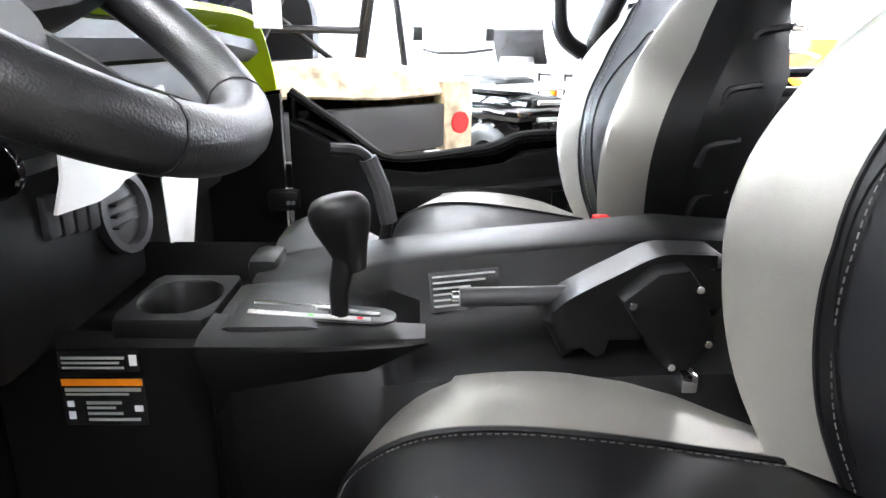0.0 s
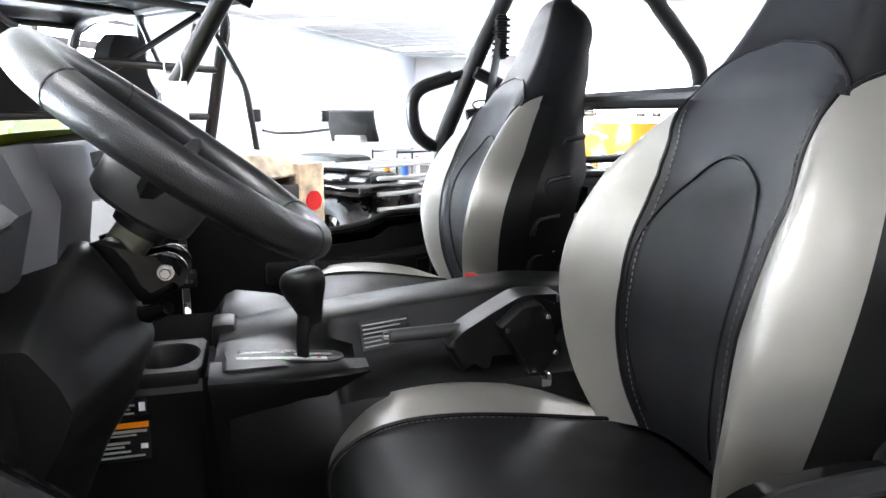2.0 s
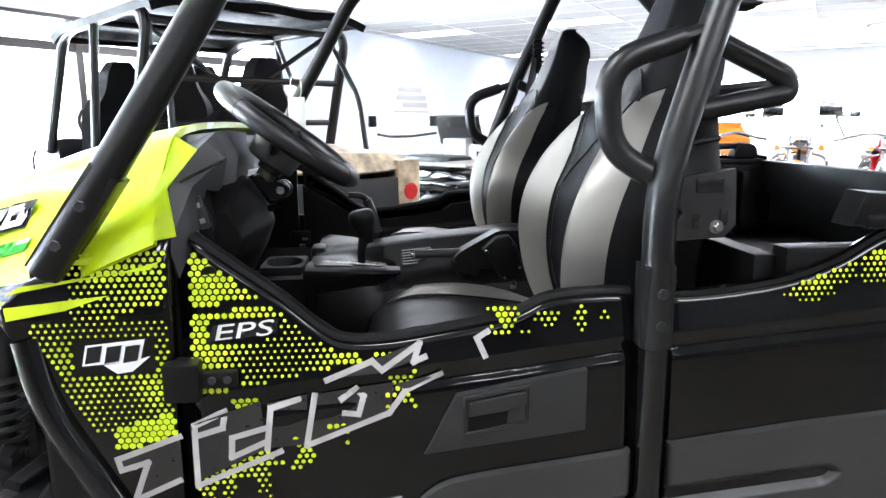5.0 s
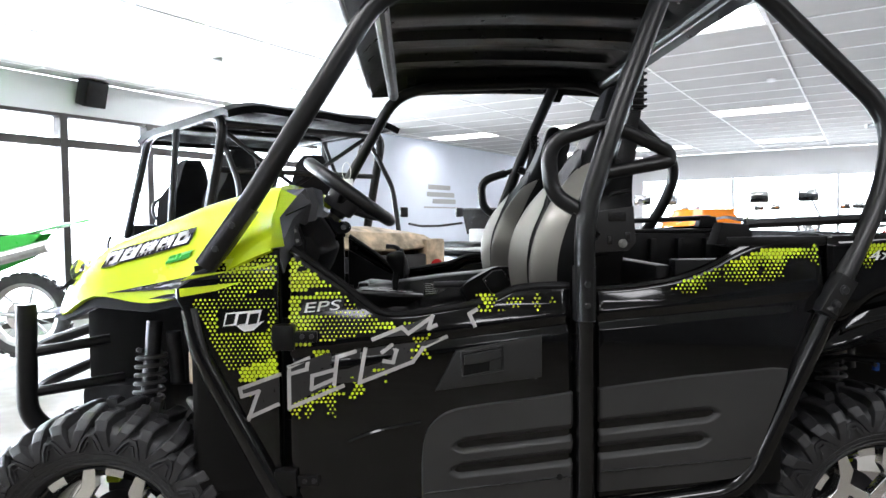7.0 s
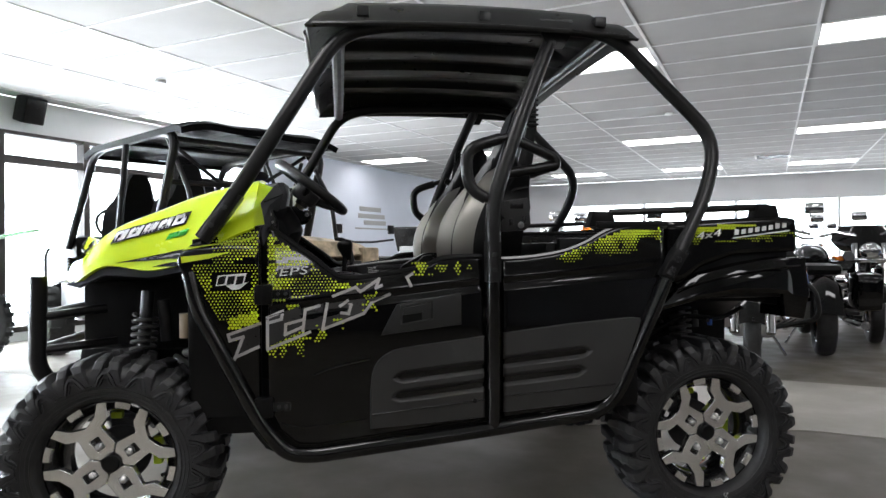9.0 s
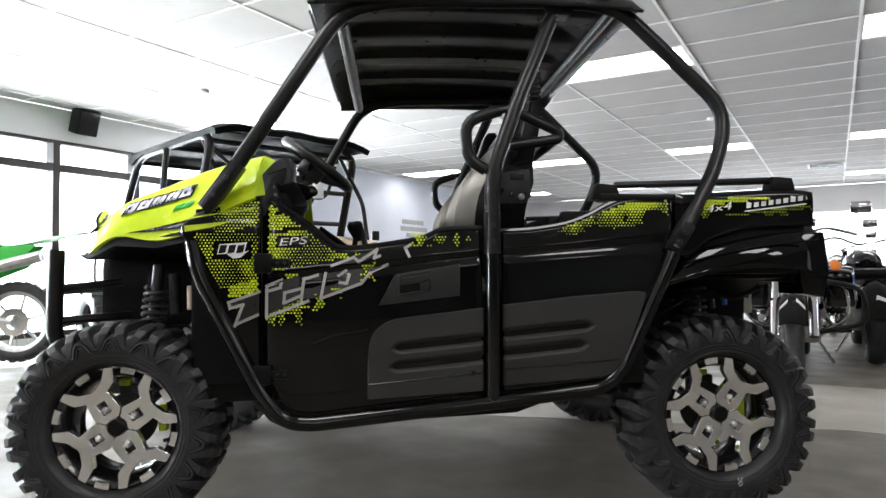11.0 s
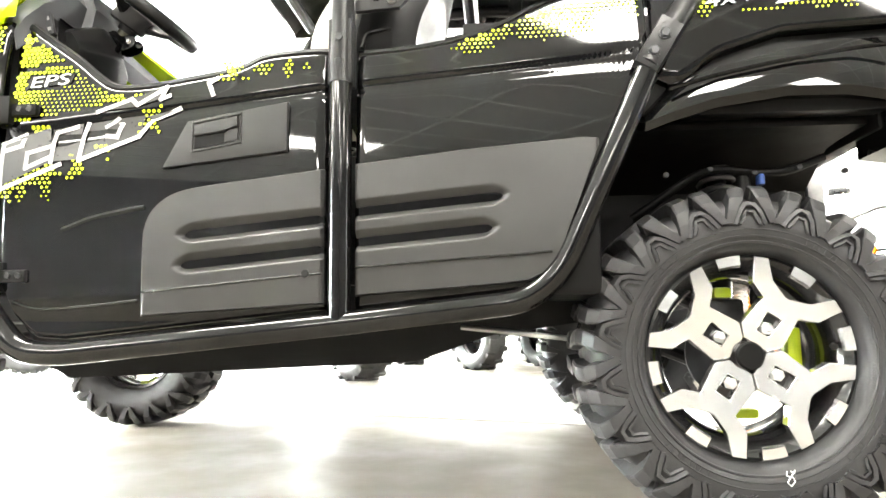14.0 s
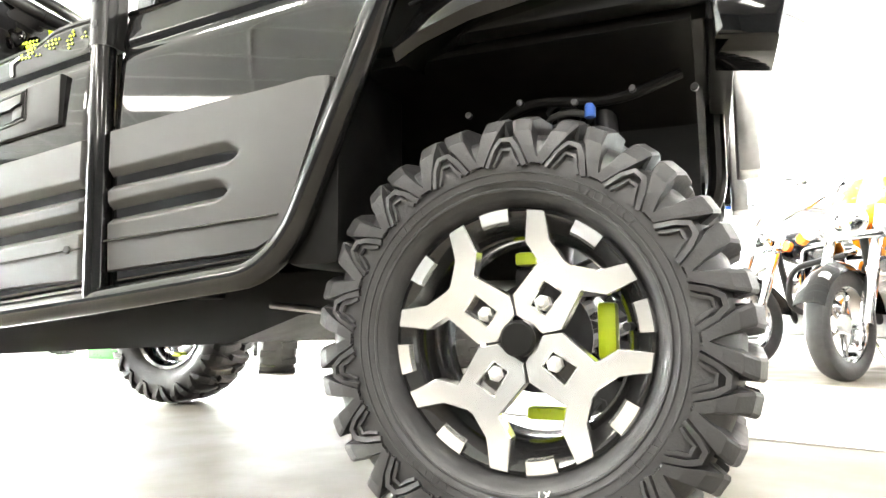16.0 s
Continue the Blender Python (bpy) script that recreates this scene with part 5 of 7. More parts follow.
# ---- inside the vehicle ----
def seat(yc):
    st = part("seat", boxed((0.0, yc - 0.2, 0.72), (0.2, yc + 0.2, 0.77), 0.01), PLASTIC, UTV, "black and pewter vinyl bucket seat with high back")
    zs = [0.80, 0.86, 0.93, 1.0, 1.07, 1.14, 1.2, 1.25, 1.31, 1.38, 1.43, 1.46, 1.476, 1.482]
    wid = dict(zip(zs, [0.158, 0.196, 0.226, 0.243, 0.242, 0.218, 0.178, 0.14, 0.116, 0.092, 0.072, 0.05, 0.03, 0.006]))
    fx = dict(zip(zs, [0.135, 0.112, 0.1, 0.1, 0.118, 0.155, 0.2, 0.243, 0.282, 0.315, 0.333, 0.346, 0.36, 0.378]))
    W = lambda z: float(np.interp(z, zs, [wid[k] for k in zs]))
    F = lambda z: float(np.interp(z, zs, [fx[k] for k in zs]))
    zf = [float(v[0]) for v in smooth_line([(z,) for z in zs], 4)]
    wf = [float(v[0]) for v in smooth_line([(wid[z],) for z in zs], 4)]
    ff = [float(v[0]) for v in smooth_line([(fx[z],) for z in zs], 4)]

    def border(z, q):
        """Where the insert meets the bolster; the outer bolster starts a little further out."""
        return float(np.interp(z, [0.8, 0.93, 1.0, 1.1, 1.18, 1.24], [0.5, 0.455, 0.425, 0.45, 0.56, 0.8])) + (0.12 * min(1.0, max(0.0, (1.24 - z) / 0.1)) if q * yc > 0 else 0.0)

    def pt(i, q, lift=0.0):
        """Front surface: i along the height, q across, -1 to 1."""
        z, w, f = zf[i], wf[i], ff[i]
        low = max(0.0, min(1.0, (1.26 - z) / 0.12))
        e = abs(q)
        dish = 0.058 * low * (1 - min(1, (e / 0.8)) ** 2.6) + (0.03 * low + 0.012) * max(0, (e - 0.72) / 0.28) ** 2 * 1.4
        edge = max(0, (e - 0.7) / 0.3)
        b = border(z, q)
        puff = 0.012 * low * math.sin(math.pi * min(1, max(0, (e - b) / (1 - b)))) ** 0.8
        return Vector((f + dish - puff + 0.055 * min(1, w / 0.1) * edge ** 2.4 - lift, yc + q * w, z))

    n = len(zf)
    def split(i, q):
        return border(zf[i], q)

    def panel(name, q0, q1, i0, i1, material, label="", m=9):
        lim = lambda q, i: math.copysign(split(i, q), q) if abs(q) == 2 else q
        rows = [[pt(i, lim(q0, i) + (lim(q1, i) - lim(q0, i)) * k / (m - 1)) for k in range(m)] for i in range(i0, i1)]
        return part(name, skin(bmesh.new(), rows), material, st, label)

    ih = next(i for i, z in enumerate(zf) if z > 1.235)
    panel("back_insert", -2, 2, 0, ih + 1, VINYL_GREY, "dark padded backrest insert", 17)
    for q in (-1, 1):
        panel("bolster", q * 0.94, q * 2, 0, ih + 1, SILVER_VINYL, "pewter side bolster", 13)
        panel("bolster_edge", q, q * 0.94, 0, ih + 1, PLASTIC, "black edge behind the bolster", 4)
    panel("headrest", -1, 1, ih, n, VINYL, "black integrated headrest", 21)
    # rear shell with ribbed sides
    rows = []
    for i in range(n):
        z, w, f = zf[i], wf[i], ff[i]
        back = f + float(np.interp(z, [1.1, 1.25, 1.36], [0.225, 0.14, 0.1])) * (1 - max(0, (z - 1.36) / 0.125) ** 3) + 0.01
        wl = wr = w
        rows.append([pt(i, -1), Vector((f + 0.75 * (back - f), yc - wl, z)), Vector((back, yc - wl * 0.85, z)), Vector((back + 0.012, yc, z)), Vector((back, yc + wr * 0.85, z)), Vector((f + 0.75 * (back - f), yc + wr, z)), pt(i, 1)])
    part("back_shell", skin(bmesh.new(), rows), PLASTIC, st, "black plastic seat shell")
    for s2 in (-1, 1):
        for z in (0.92, 1.0, 1.08, 1.16):
            f, w = F(z), W(z)
            part("shell_rib", bar([(f + 0.125, yc + s2 * w, z - 0.026), (f + 0.135, yc + s2 * w, z + 0.006), (f + 0.185, yc + s2 * w * 0.985, z + 0.014)], 0.0055, 0.01, 6), PLASTIC, st)
    # black bands beside the bolsters, then seams and stitches
    for q in (-1, 1):
        rows = [[pt(i, q * (split(i, q) - 0.085 + 0.085 * k / 3), 0.0013) for k in range(4)] for i in range(0, ih + 1)]
        part("seam_band", skin(bmesh.new(), rows), VINYL, st, "black band beside the bolster")
    # seams
    for q in (-1, 1):
        part("seam", sweep(bmesh.new(), [pt(i, q * split(i, q), 0.001) for i in range(0, ih + 1)], 0.003, 6), VINYL, st)
        bm = bmesh.new()
        for i in range(0, ih - 1):
            for k in (0.15, 0.65):
                e, g = pt(i, q * (split(i, q) - 0.07), 0.002), pt(i + 1, q * (split(i + 1, q) - 0.07), 0.002)
                a, b = e.lerp(g, k), e.lerp(g, k + 0.3)
                sweep(bm, [a, b], 0.0007, 4)
        ob = part("stitching", bm, THREAD, st, "grey thread stitches")
        ob["kind"] = "stuff"
    def surf(z, q, lift=0.0):
        k = float(np.interp(z, zf, range(n)))
        i = min(int(k), n - 2)
        return pt(i, q, lift).lerp(pt(i + 1, q, lift), k - i)

    oval = [surf(0.83 + 0.02 * k, 0.37 + 0.003 * k, 0.001) for k in range(11)]
    oval += [surf(1.035 + 0.135 * math.sin(a), 0.4 * math.cos(a), 0.001) for a in (math.pi * k / 30 for k in range(1, 30))]
    oval += [surf(0.83 + 0.02 * k, -0.37 - 0.003 * k, 0.001) for k in range(10, -1, -1)]
    part("seam", sweep(bmesh.new(), oval, 0.0024, 6), VINYL, st)
    # the insert runs up as a rounded tongue into the headrest; short seams close the bolsters
    rows = []
    for k in range(9):
        z = 1.236 + 0.066 * k / 8
        w = 0.83 * math.sqrt(max(0.0, 1 - (k / 8) ** 2.4)) + 0.01
        rows.append([surf(z, w * (-1 + 2 * m / 12), 0.0018) for m in range(13)])
    part("insert_tongue", skin(bmesh.new(), rows), VINYL_GREY, st, "slate tongue of the backrest insert")
    part("seam", sweep(bmesh.new(), [r[0] for r in rows] + [r[-1] for r in rows[::-1]], 0.0024, 6), VINYL, st)
    # each bolster rises in an arc towards its outer edge
    for q in (-1, 1):
        rows = []
        for k in range(9):
            e = 0.83 + 0.11 * k / 8
            top = 0.002 + 0.024 * (k / 8) ** 0.7
            rows.append([surf(zf[ih] - 0.002 + top * m / 4, q * e, 0.0022) for m in range(5)])
        part("bolster_top", skin(bmesh.new(), rows), SILVER_VINYL, st, "pewter side bolster")
        part("seam", sweep(bmesh.new(), [r[-1] for r in rows], 0.0024, 6), VINYL, st)
    # plain light mark on the headrest
    im = next(i for i, z in enumerate(zf) if z > 1.395)
    for k in range(5):
        q = -0.55 + 0.22 * k
        bm = bmesh.new()
        bm.faces.new([bm.verts.new(pt(im + a, q + b, 0.0015)) for a, b in ((0, 0), (0, 0.16), (1, 0.2), (1, 0.04))])
        part("mark", bm, VINYL_GREY, st, "small grey mark shape")
    # cushion
    prof = [(0.2, 0.79), (0.1, 0.806), (0.0, 0.822), (-0.1, 0.832), (-0.18, 0.826), (-0.232, 0.8), (-0.25, 0.765), (-0.24, 0.72)]
    pf = smooth_line(prof, 4)

    def cp(i, q):
        x, z = pf[i]
        w = 0.248 * (1 - 0.12 * max(0, (i - len(pf) * 0.55) / (len(pf) * 0.45)))
        e = abs(q)
        lens = float(np.interp(x, [-0.24, -0.2, -0.15, -0.04, 0.02, 0.08, 0.15, 0.2], [0.05, 0.03, 0.012, 0, 0, 0.006, 0.03, 0.06])) * max(0, (e - 0.45) / 0.55)
        zz = z + 0.010 * min(1, (e / 0.6)) ** 3 - lens - 0.07 * max(0, (e - 0.84) / 0.16) ** 2.2 - 0.006 * (1 - e)
        return Vector((x + 0.02 * e * e * (i > len(pf) * 0.5), yc + q * w, zz))

    cs = 0.45
    for name, q0, q1, material, label in (("cushion", -cs, cs, VINYL, "black seat cushion"), ("cushion_bolster", -1, -cs, SILVER_VINYL, "pewter cushion edge"), ("cushion_bolster", cs, 1, SILVER_VINYL, "pewter cushion edge")):
        rows = [[cp(i, q0 + (q1 - q0) * k / 10) for k in range(11)] for i in range(len(pf))]
        part(name, skin(bmesh.new(), rows), material, st, label)
    rows = [[cp(i, q) for i in range(len(pf))] for q in (-1,)] + [[Vector((cp(i, -1).x, yc - 0.235, 0.7)) for i in range(len(pf))]]
    part("cushion_side", skin(bmesh.new(), rows), VINYL, st)
    rows = [[cp(i, 1) for i in range(len(pf))], [Vector((cp(i, 1).x, yc + 0.235, 0.7)) for i in range(len(pf))]]
    part("cushion_side", skin(bmesh.new(), rows), VINYL, st)
    for q in (-cs, cs):
        part("seam", sweep(bmesh.new(), [cp(i, q) + Vector((0, 0, 0.001)) for i in range(len(pf))], 0.0035, 6), VINYL, st)
        bm = bmesh.new()
        for i in range(len(pf) - 1):
            for k in (0.1, 0.4, 0.7):
                a, b = cp(i, q * 0.94).lerp(cp(i + 1, q * 0.94), k), cp(i, q * 0.94).lerp(cp(i + 1, q * 0.94), k + 0.18)
                up = Vector((0, 0, 0.0015))
                sweep(bm, [a + up, b + up], 0.0007, 4)
        part("stitching", bm, THREAD, st)["kind"] = "stuff"


seat(-0.46)
seat(0.37)

# centre console: half sections along x of (y, z) from the foot to the ridge
CON = [(-0.62, (.225, .46, .217, .7, .214, .845, .205, .86, .195, .8, .14, .79, .11, .79, .10, .79)),
       (-0.398, (.225, .46, .217, .7, .214, .845, .205, .86, .195, .8, .14, .79, .11, .79, .10, .79)),
       (-0.38, (.25, .46, .25, .7, .256, .858, .25, .88, .2, .885, .14, .885, .115, .878, .1, .872)),
       (-0.362, (.26, .46, .262, .76, .264, .858, .256, .887, .2, .889, .14, .886, .115, .878, .1, .875)),
       (-0.29, (.28, .46, .262, .76, .248, .838, .238, .88, .2, .882, .14, .879, .115, .882, .1, .887)),
       (-0.22, (.29, .46, .27, .76, .242, .815, .207, .856, .19, .861, .15, .86, .118, .875, .1, .897)),
       (-0.18, (.29, .46, .28, .77, .245, .822, .178, .82, .16, .824, .142, .835, .118, .86, .1, .902)),
       (-0.1, (.3, .46, .288, .77, .25, .825, .18, .828, .155, .835, .132, .85, .116, .88, .1, .911)),
       (0.0, (.3, .46, .288, .77, .25, .83, .19, .84, .16, .85, .134, .87, .116, .895, .1, .92)),
       (0.12, (.3, .46, .285, .77, .25, .835, .2, .85, .165, .86, .136, .885, .116, .91, .1, .932)),
       (0.22, (.29, .46, .28, .77, .25, .83, .2, .85, .165, .865, .136, .885, .116, .905, .1, .925)),
       (0.29, (.28, .46, .27, .74, .24, .8, .2, .81, .165, .82, .136, .83, .116, .84, .1, .85))]


def console():
    rows = []
    for (xa, a), (xb, b) in zip(CON, CON[1:]):
        for k in range(4):
            f = k / 4
            h = [p + (q - p) * f for p, q in zip(a, b)]
            near = [(-h[i], h[i + 1]) for i in range(0, 16, 2)]
            top = near[-1][1]
            rows.append([(xa + (xb - xa) * f, y, z) for y, z in near + [(-0.09, top + 0.004), (-0.045, top + 0.006), (0.0, top + 0.004)] + [(-0.09 - y, z) for y, z in near[::-1]]])
    return part("console", skin(bmesh.new(), rows), PLASTIC, UTV, "moulded black centre console", smooth=28)


CONS = console()
part("console_ear", boxed((-0.394, -0.07, 0.85), (-0.356, 0.0, 0.893), 0.012), PLASTIC, CONS, "raised end of the console ridge")
out = [(0.037 * math.cos(a) + (0.006 if math.cos(a) > 0 else -0.006), 0.05 * math.sin(a)) for a in (2 * math.pi * k / 32 for k in range(32))]
wb = bmesh.new()
def tray_row(z, f):
    return [(-0.449 + a * f, -0.137 + b * f, z) for a, b in out + out[:1]]
edge = []
for a, b in out + out[:1]:
    k = 1 / max(abs(a) / 0.052, abs(b) / 0.072)
    edge.append((a * k, b * k))
skin(wb, [[(-0.449 + a, -0.137 + b, 0.85) for a, b in edge], [(-0.449 + a, -0.137 + b, 0.868) for a, b in edge], [(-0.449 + a * 0.96, -0.137 + b * 0.96, 0.8725) for a, b in edge], tray_row(0.8725, 1.05), tray_row(0.869, 1.0), tray_row(0.785, 0.88), tray_row(0.782, 0.05)])
part("cup_tray", wb, PLASTIC, CONS, "charcoal cup holder tray with a deep well")
GATE = Matrix.Translation((-0.287, -0.192, 0.8755)) @ Matrix.Rotation(radians(6), 4, 'Y') @ Matrix.Rotation(radians(4), 4, 'Z')
gp = bmesh.new()
ring = arc2([(-0.082, -0.012), (-0.078, -0.034), (0.07, -0.03), (0.086, -0.008), (0.078, 0.014), (-0.07, 0.022), (-0.082, 0.01), (-0.082, -0.012)], 0.014)[:-1]
plate(gp, ring, (0, 0, 0.0045), (1, 0, 0), (0, 1, 0), 0.006, 0.0018)
gp.transform(GATE)
gate = part("shift_gate", gp, PLASTIC, CONS, "black shift gate with a stepped slot")
for lo, hi in (((-0.066, -0.004), (0.02, 0.01)), ((0.012, -0.01), (0.066, 0.003)), ((-0.03, -0.012), (-0.006, 0.006))):
    part("gate_slot", boxed((*lo, 0.0042), (*hi, 0.0056), 0.0006, GATE), BLACK_DECAL, gate)
part("gate_strip", boxed((-0.068, -0.0255, 0.0042), (0.056, -0.0155, 0.0058), 0.0007, GATE), LABEL_GREY, gate, "pale strip with gear letters worn to marks")
for k, m_ in enumerate((WHITE_DECAL, WHITE_DECAL, GREEN_DECAL, WHITE_DECAL, RED)):
    part("gate_mark", boxed((-0.058 + 0.025 * k, -0.0225, 0.0056), (-0.052 + 0.025 * k, -0.0185, 0.0064), 0.0, GATE), m_, gate)
# moulded ledge that runs from the gate to a point on the console side
lg = bmesh.new()
rows = []
for k in range(13):
    f = k / 12
    x = -0.385 + 0.212 * f
    y0, z0 = -0.252 + 0.02 * f, 0.884 - 0.02 * f
    out = 0.032 * (1 - f) ** 0.6 + 0.002
    rows.append([(x, y0 + 0.03, z0 + 0.003), (x, y0 - out * 0.5, z0 + 0.001), (x, y0 - out * 0.95, z0 - 0.004), (x + 0.002, y0 - out * 0.98, z0 - 0.004 - 0.01 * (1 - f)), (x + 0.004, y0 - out * 0.55, z0 - 0.005 - 0.05 * (1 - f)), (x + 0.004, y0 + 0.012 * (1 - f), z0 - 0.006 - 0.12 * (1 - f))])
part("console_ledge", skin(lg, rows), PLASTIC, CONS, "moulded ledge on the console side")
sft = part("gear_lever", bar([(-0.262, -0.205, 0.87), (-0.262, -0.2, 0.905), (-0.25, -0.192, 0.965)], [0.009, 0.01, 0.015], 0, 12), PLASTIC, UTV, "black gear lever")
kn = lathe(bmesh.new(), [tuple(p) for p in smooth_line([(-0.045, 0.012), (-0.02, 0.018), (0.005, 0.026), (0.022, 0.027), (0.034, 0.019), (0.037, 0.0002)], 5)], (0, 0, 0), (0, 0, 1), 22)
kn.transform(pose(-0.256, -0.195, 0.968, 0, -12, 0) @ Matrix.Diagonal((1.15, 0.9, 1, 1)))
part("knob", kn, PLASTIC, sft, "rounded black knob")
# parking brake, its plate and the belt buckle cover
eb = part("parking_brake", bar([(-0.137, -0.192, 0.893), (-0.025, -0.19, 0.895)], 0.0105, 0, 12), PLASTIC_GREY, UTV, "grey parking brake handle")
part("button", capped(bmesh.new(), (-0.138, -0.192, 0.893), (-1, 0, 0), 0.007, 0.008, 12), CHROME, eb)
part("lever_stem", bar([(-0.03, -0.19, 0.895), (0.02, -0.19, 0.885)], 0.008), DARK_STEEL, eb)
bm = bmesh.new()
xz(bm, arc2([(-0.053, 0.878), (-0.035, 0.9), (0.0, 0.92), (0.06, 0.952), (0.13, 0.95), (0.13, 0.88), (0.06, 0.86), (0.0, 0.86), (-0.03, 0.835)], 0.015), -1, 0.225, 0.05, 0.016, 4)
part("brake_housing", bm, PLASTIC, eb, "moulded lever housing")
bm = bmesh.new()
xz(bm, [(0.018, 0.912), (0.05, 0.94), (0.08, 0.944), (0.098, 0.92), (0.113, 0.868), (0.09, 0.838), (0.066, 0.836)], -1, 0.252, 0.04, 0.005)
bk = part("belt_cover", bm, PLASTIC, UTV, "black seat belt buckle cover with small screws")
for x, z in ((0.027, 0.908), (0.09, 0.925), (0.105, 0.868), (0.071, 0.843)):
    part("screw", capped(bmesh.new(), (x, -0.252, z), (0, -1, 0), 0.004, 0.003, 8), CHROME, bk)
part("buckle", boxed((0.08, -0.262, 0.818), (0.097, -0.24, 0.838), 0.004), CHROME, bk)
# stickers
STICK = Matrix(((1, 0, 0, -0.51), (0, 0, -1, -0.2175), (0, 1, 0, 0.8), (0, 0, 0, 1)))


def sticker(x0, x1, z0, z1, base, bars, label):
    """A printed sticker on the panel ahead of the console."""
    st = part("sticker", boxed((x0, z0, 0.0), (x1, z1, 0.0012), 0.0, STICK), base, CONS, label, smooth=0)
    for a, b, c, d, m_ in bars:
        part("print_bar", boxed((x0 + (x1 - x0) * a, z0 + (z1 - z0) * c, 0.0008), (x0 + (x1 - x0) * b, z0 + (z1 - z0) * d, 0.002), 0.0, STICK), m_, st, smooth=0)


sticker(-0.043, 0.044, -0.043, 0.013, BLACK_DECAL, [(0.02, 0.98, 0.84, 0.98, ORANGE), (0.05, 0.95, 0.72, 0.79, LABEL_GREY), (0.05, 0.8, 0.64, 0.68, LABEL_GREY), (0.05, 0.13, 0.4, 0.52, WHITE_DECAL), (0.05, 0.13, 0.14, 0.3, WHITE_DECAL), (0.28, 0.7, 0.45, 0.51, LABEL_GREY),
        (0.28, 0.62, 0.35, 0.4, LABEL_GREY), (0.28, 0.7, 0.23, 0.28, LABEL_GREY), (0.28, 0.9, 0.1, 0.15, LABEL_GREY), (0.85, 0.95, 0.3, 0.42, WHITE_DECAL)], "orange-headed black warning sticker")
sticker(-0.041, 0.042, 0.02, 0.044, BLACK_DECAL, [(0.04, 0.82, 0.6, 0.72, LABEL_GREY), (0.04, 0.75, 0.38, 0.48, LABEL_GREY), (0.04, 0.8, 0.14, 0.24, LABEL_GREY), (0.88, 0.97, 0.3, 0.8, WHITE_DECAL)], "small black instruction sticker")
ESTICK = Matrix.Translation((-0.128, -0.1235, 0.8755)) @ Euler((radians(-16), radians(-3), radians(8))).to_matrix().to_4x4()
bm = boxed((-0.041, -0.0006, -0.023), (0.041, 0.0006, 0.023), 0.0, ESTICK)
es = part("sticker", bm, BLACK_DECAL, CONS, "black instruction sticker with fine print", smooth=0)
for k in range(6):
    part("print_bar", boxed((-0.037, -0.0016, 0.0165 - 0.0068 * k), (0.037 - (0.012 * (k % 3) if k < 2 else 0.03 + 0.006 * (k % 2)), -0.0004, 0.0185 - 0.0068 * k), 0.0, ESTICK), LABEL_GREY, es, smooth=0)

# steering wheel and column
SWC, SWN = Vector((-0.3745, -0.507, 1.182)), Vector((0.594, 0.0, 0.805))
E1, E2 = Vector((0.805, 0, -0.594)), Vector((0, 1, 0))
ring = [SWC + (E1 * math.cos(a) + E2 * math.sin(a)) * 0.1325 for a in (2 * math.pi * k / 64 for k in range(64))]
SW = part("steering_wheel", sweep(bmesh.new(), ring, 0.0168, 14, close=True), LEATHER, UTV, "black leather steering wheel on a tilt column")
for a0 in (0.5, 2.2, 4.1, 5.8):
    seg = [SWC + (E1 * math.cos(a0 + k * 0.01) + E2 * math.sin(a0 + k * 0.01)) * 0.1325 for k in range(2)]
    part("grip_seam", sweep(bmesh.new(), seg, 0.0174, 14), VINYL_GREY, SW)
for a in (math.pi / 2, -math.pi / 2, 0.0):
    d = E1 * math.cos(a) + E2 * math.sin(a)
    part("spoke", sweep(bmesh.new(), [SWC - SWN * 0.03 + d * 0.03, SWC - SWN * 0.02 + d * 0.08, SWC + d * 0.126], [0.022, 0.016, 0.011], 8, flat=0.6), PLASTIC, SW)
part("hub", lathe(bmesh.new(), [(0.0, 0.0001), (0.0, 0.04), (-0.006, 0.047), (-0.046, 0.044), (-0.05, 0.04), (-0.05, 0.0001)], SWC - SWN * 0.01 + Vector((0, -0.02, 0)), SWN, 32), PLASTIC_GREY, SW, "plain black hub")
COL = Vector((-0.415, -0.525, 1.115))
part("column", bar([COL + SWN * 0.03, COL - SWN * 0.14], 0.017, 0, 16), OLIVE, SW, "olive-grey steel column")
part("column_collar", bar([COL + SWN * 0.03, COL + SWN * 0.005], [0.026, 0.022], 0, 16), DARK_STEEL, SW)
for yb in (-0.548, -0.512):
    b = bmesh.new()
    xz(b, arc2([(-0.445, 1.112), (-0.425, 1.118), (-0.41, 1.098), (-0.385, 1.104), (-0.372, 1.092), (-0.374, 1.075), (-0.39, 1.068), (-0.415, 1.062), (-0.44, 1.075)], 0.008), -1, -yb, 0.005, 0.0012)
    part("tilt_bracket", b, GLOSS, SW, "gloss black tilt bracket plate")
bm = capped(bmesh.new(), (-0.39, -0.546, 1.086), (0, -1, 0), 0.007, 0.003, 20)
capped(bm, (-0.39, -0.549, 1.086), (0, -1, 0), 0.0048, 0.005, 6)
part("tilt_bolt", bm, CHROME, SW, "bright steel pivot bolt")
part("tilt_lever", bar([(-0.42, -0.55, 1.055), (-0.4, -0.57, 1.058), (-0.385, -0.585, 1.066)], [0.005, 0.0075, 0.005], 0, 14), GLOSS, SW, "glossy black tilt lever")
part("lever_spring", bar([(-0.455, -0.535, 1.085), (-0.44, -0.54, 1.07), (-0.42, -0.55, 1.055)], 0.006, 0, 8), STEEL, SW)

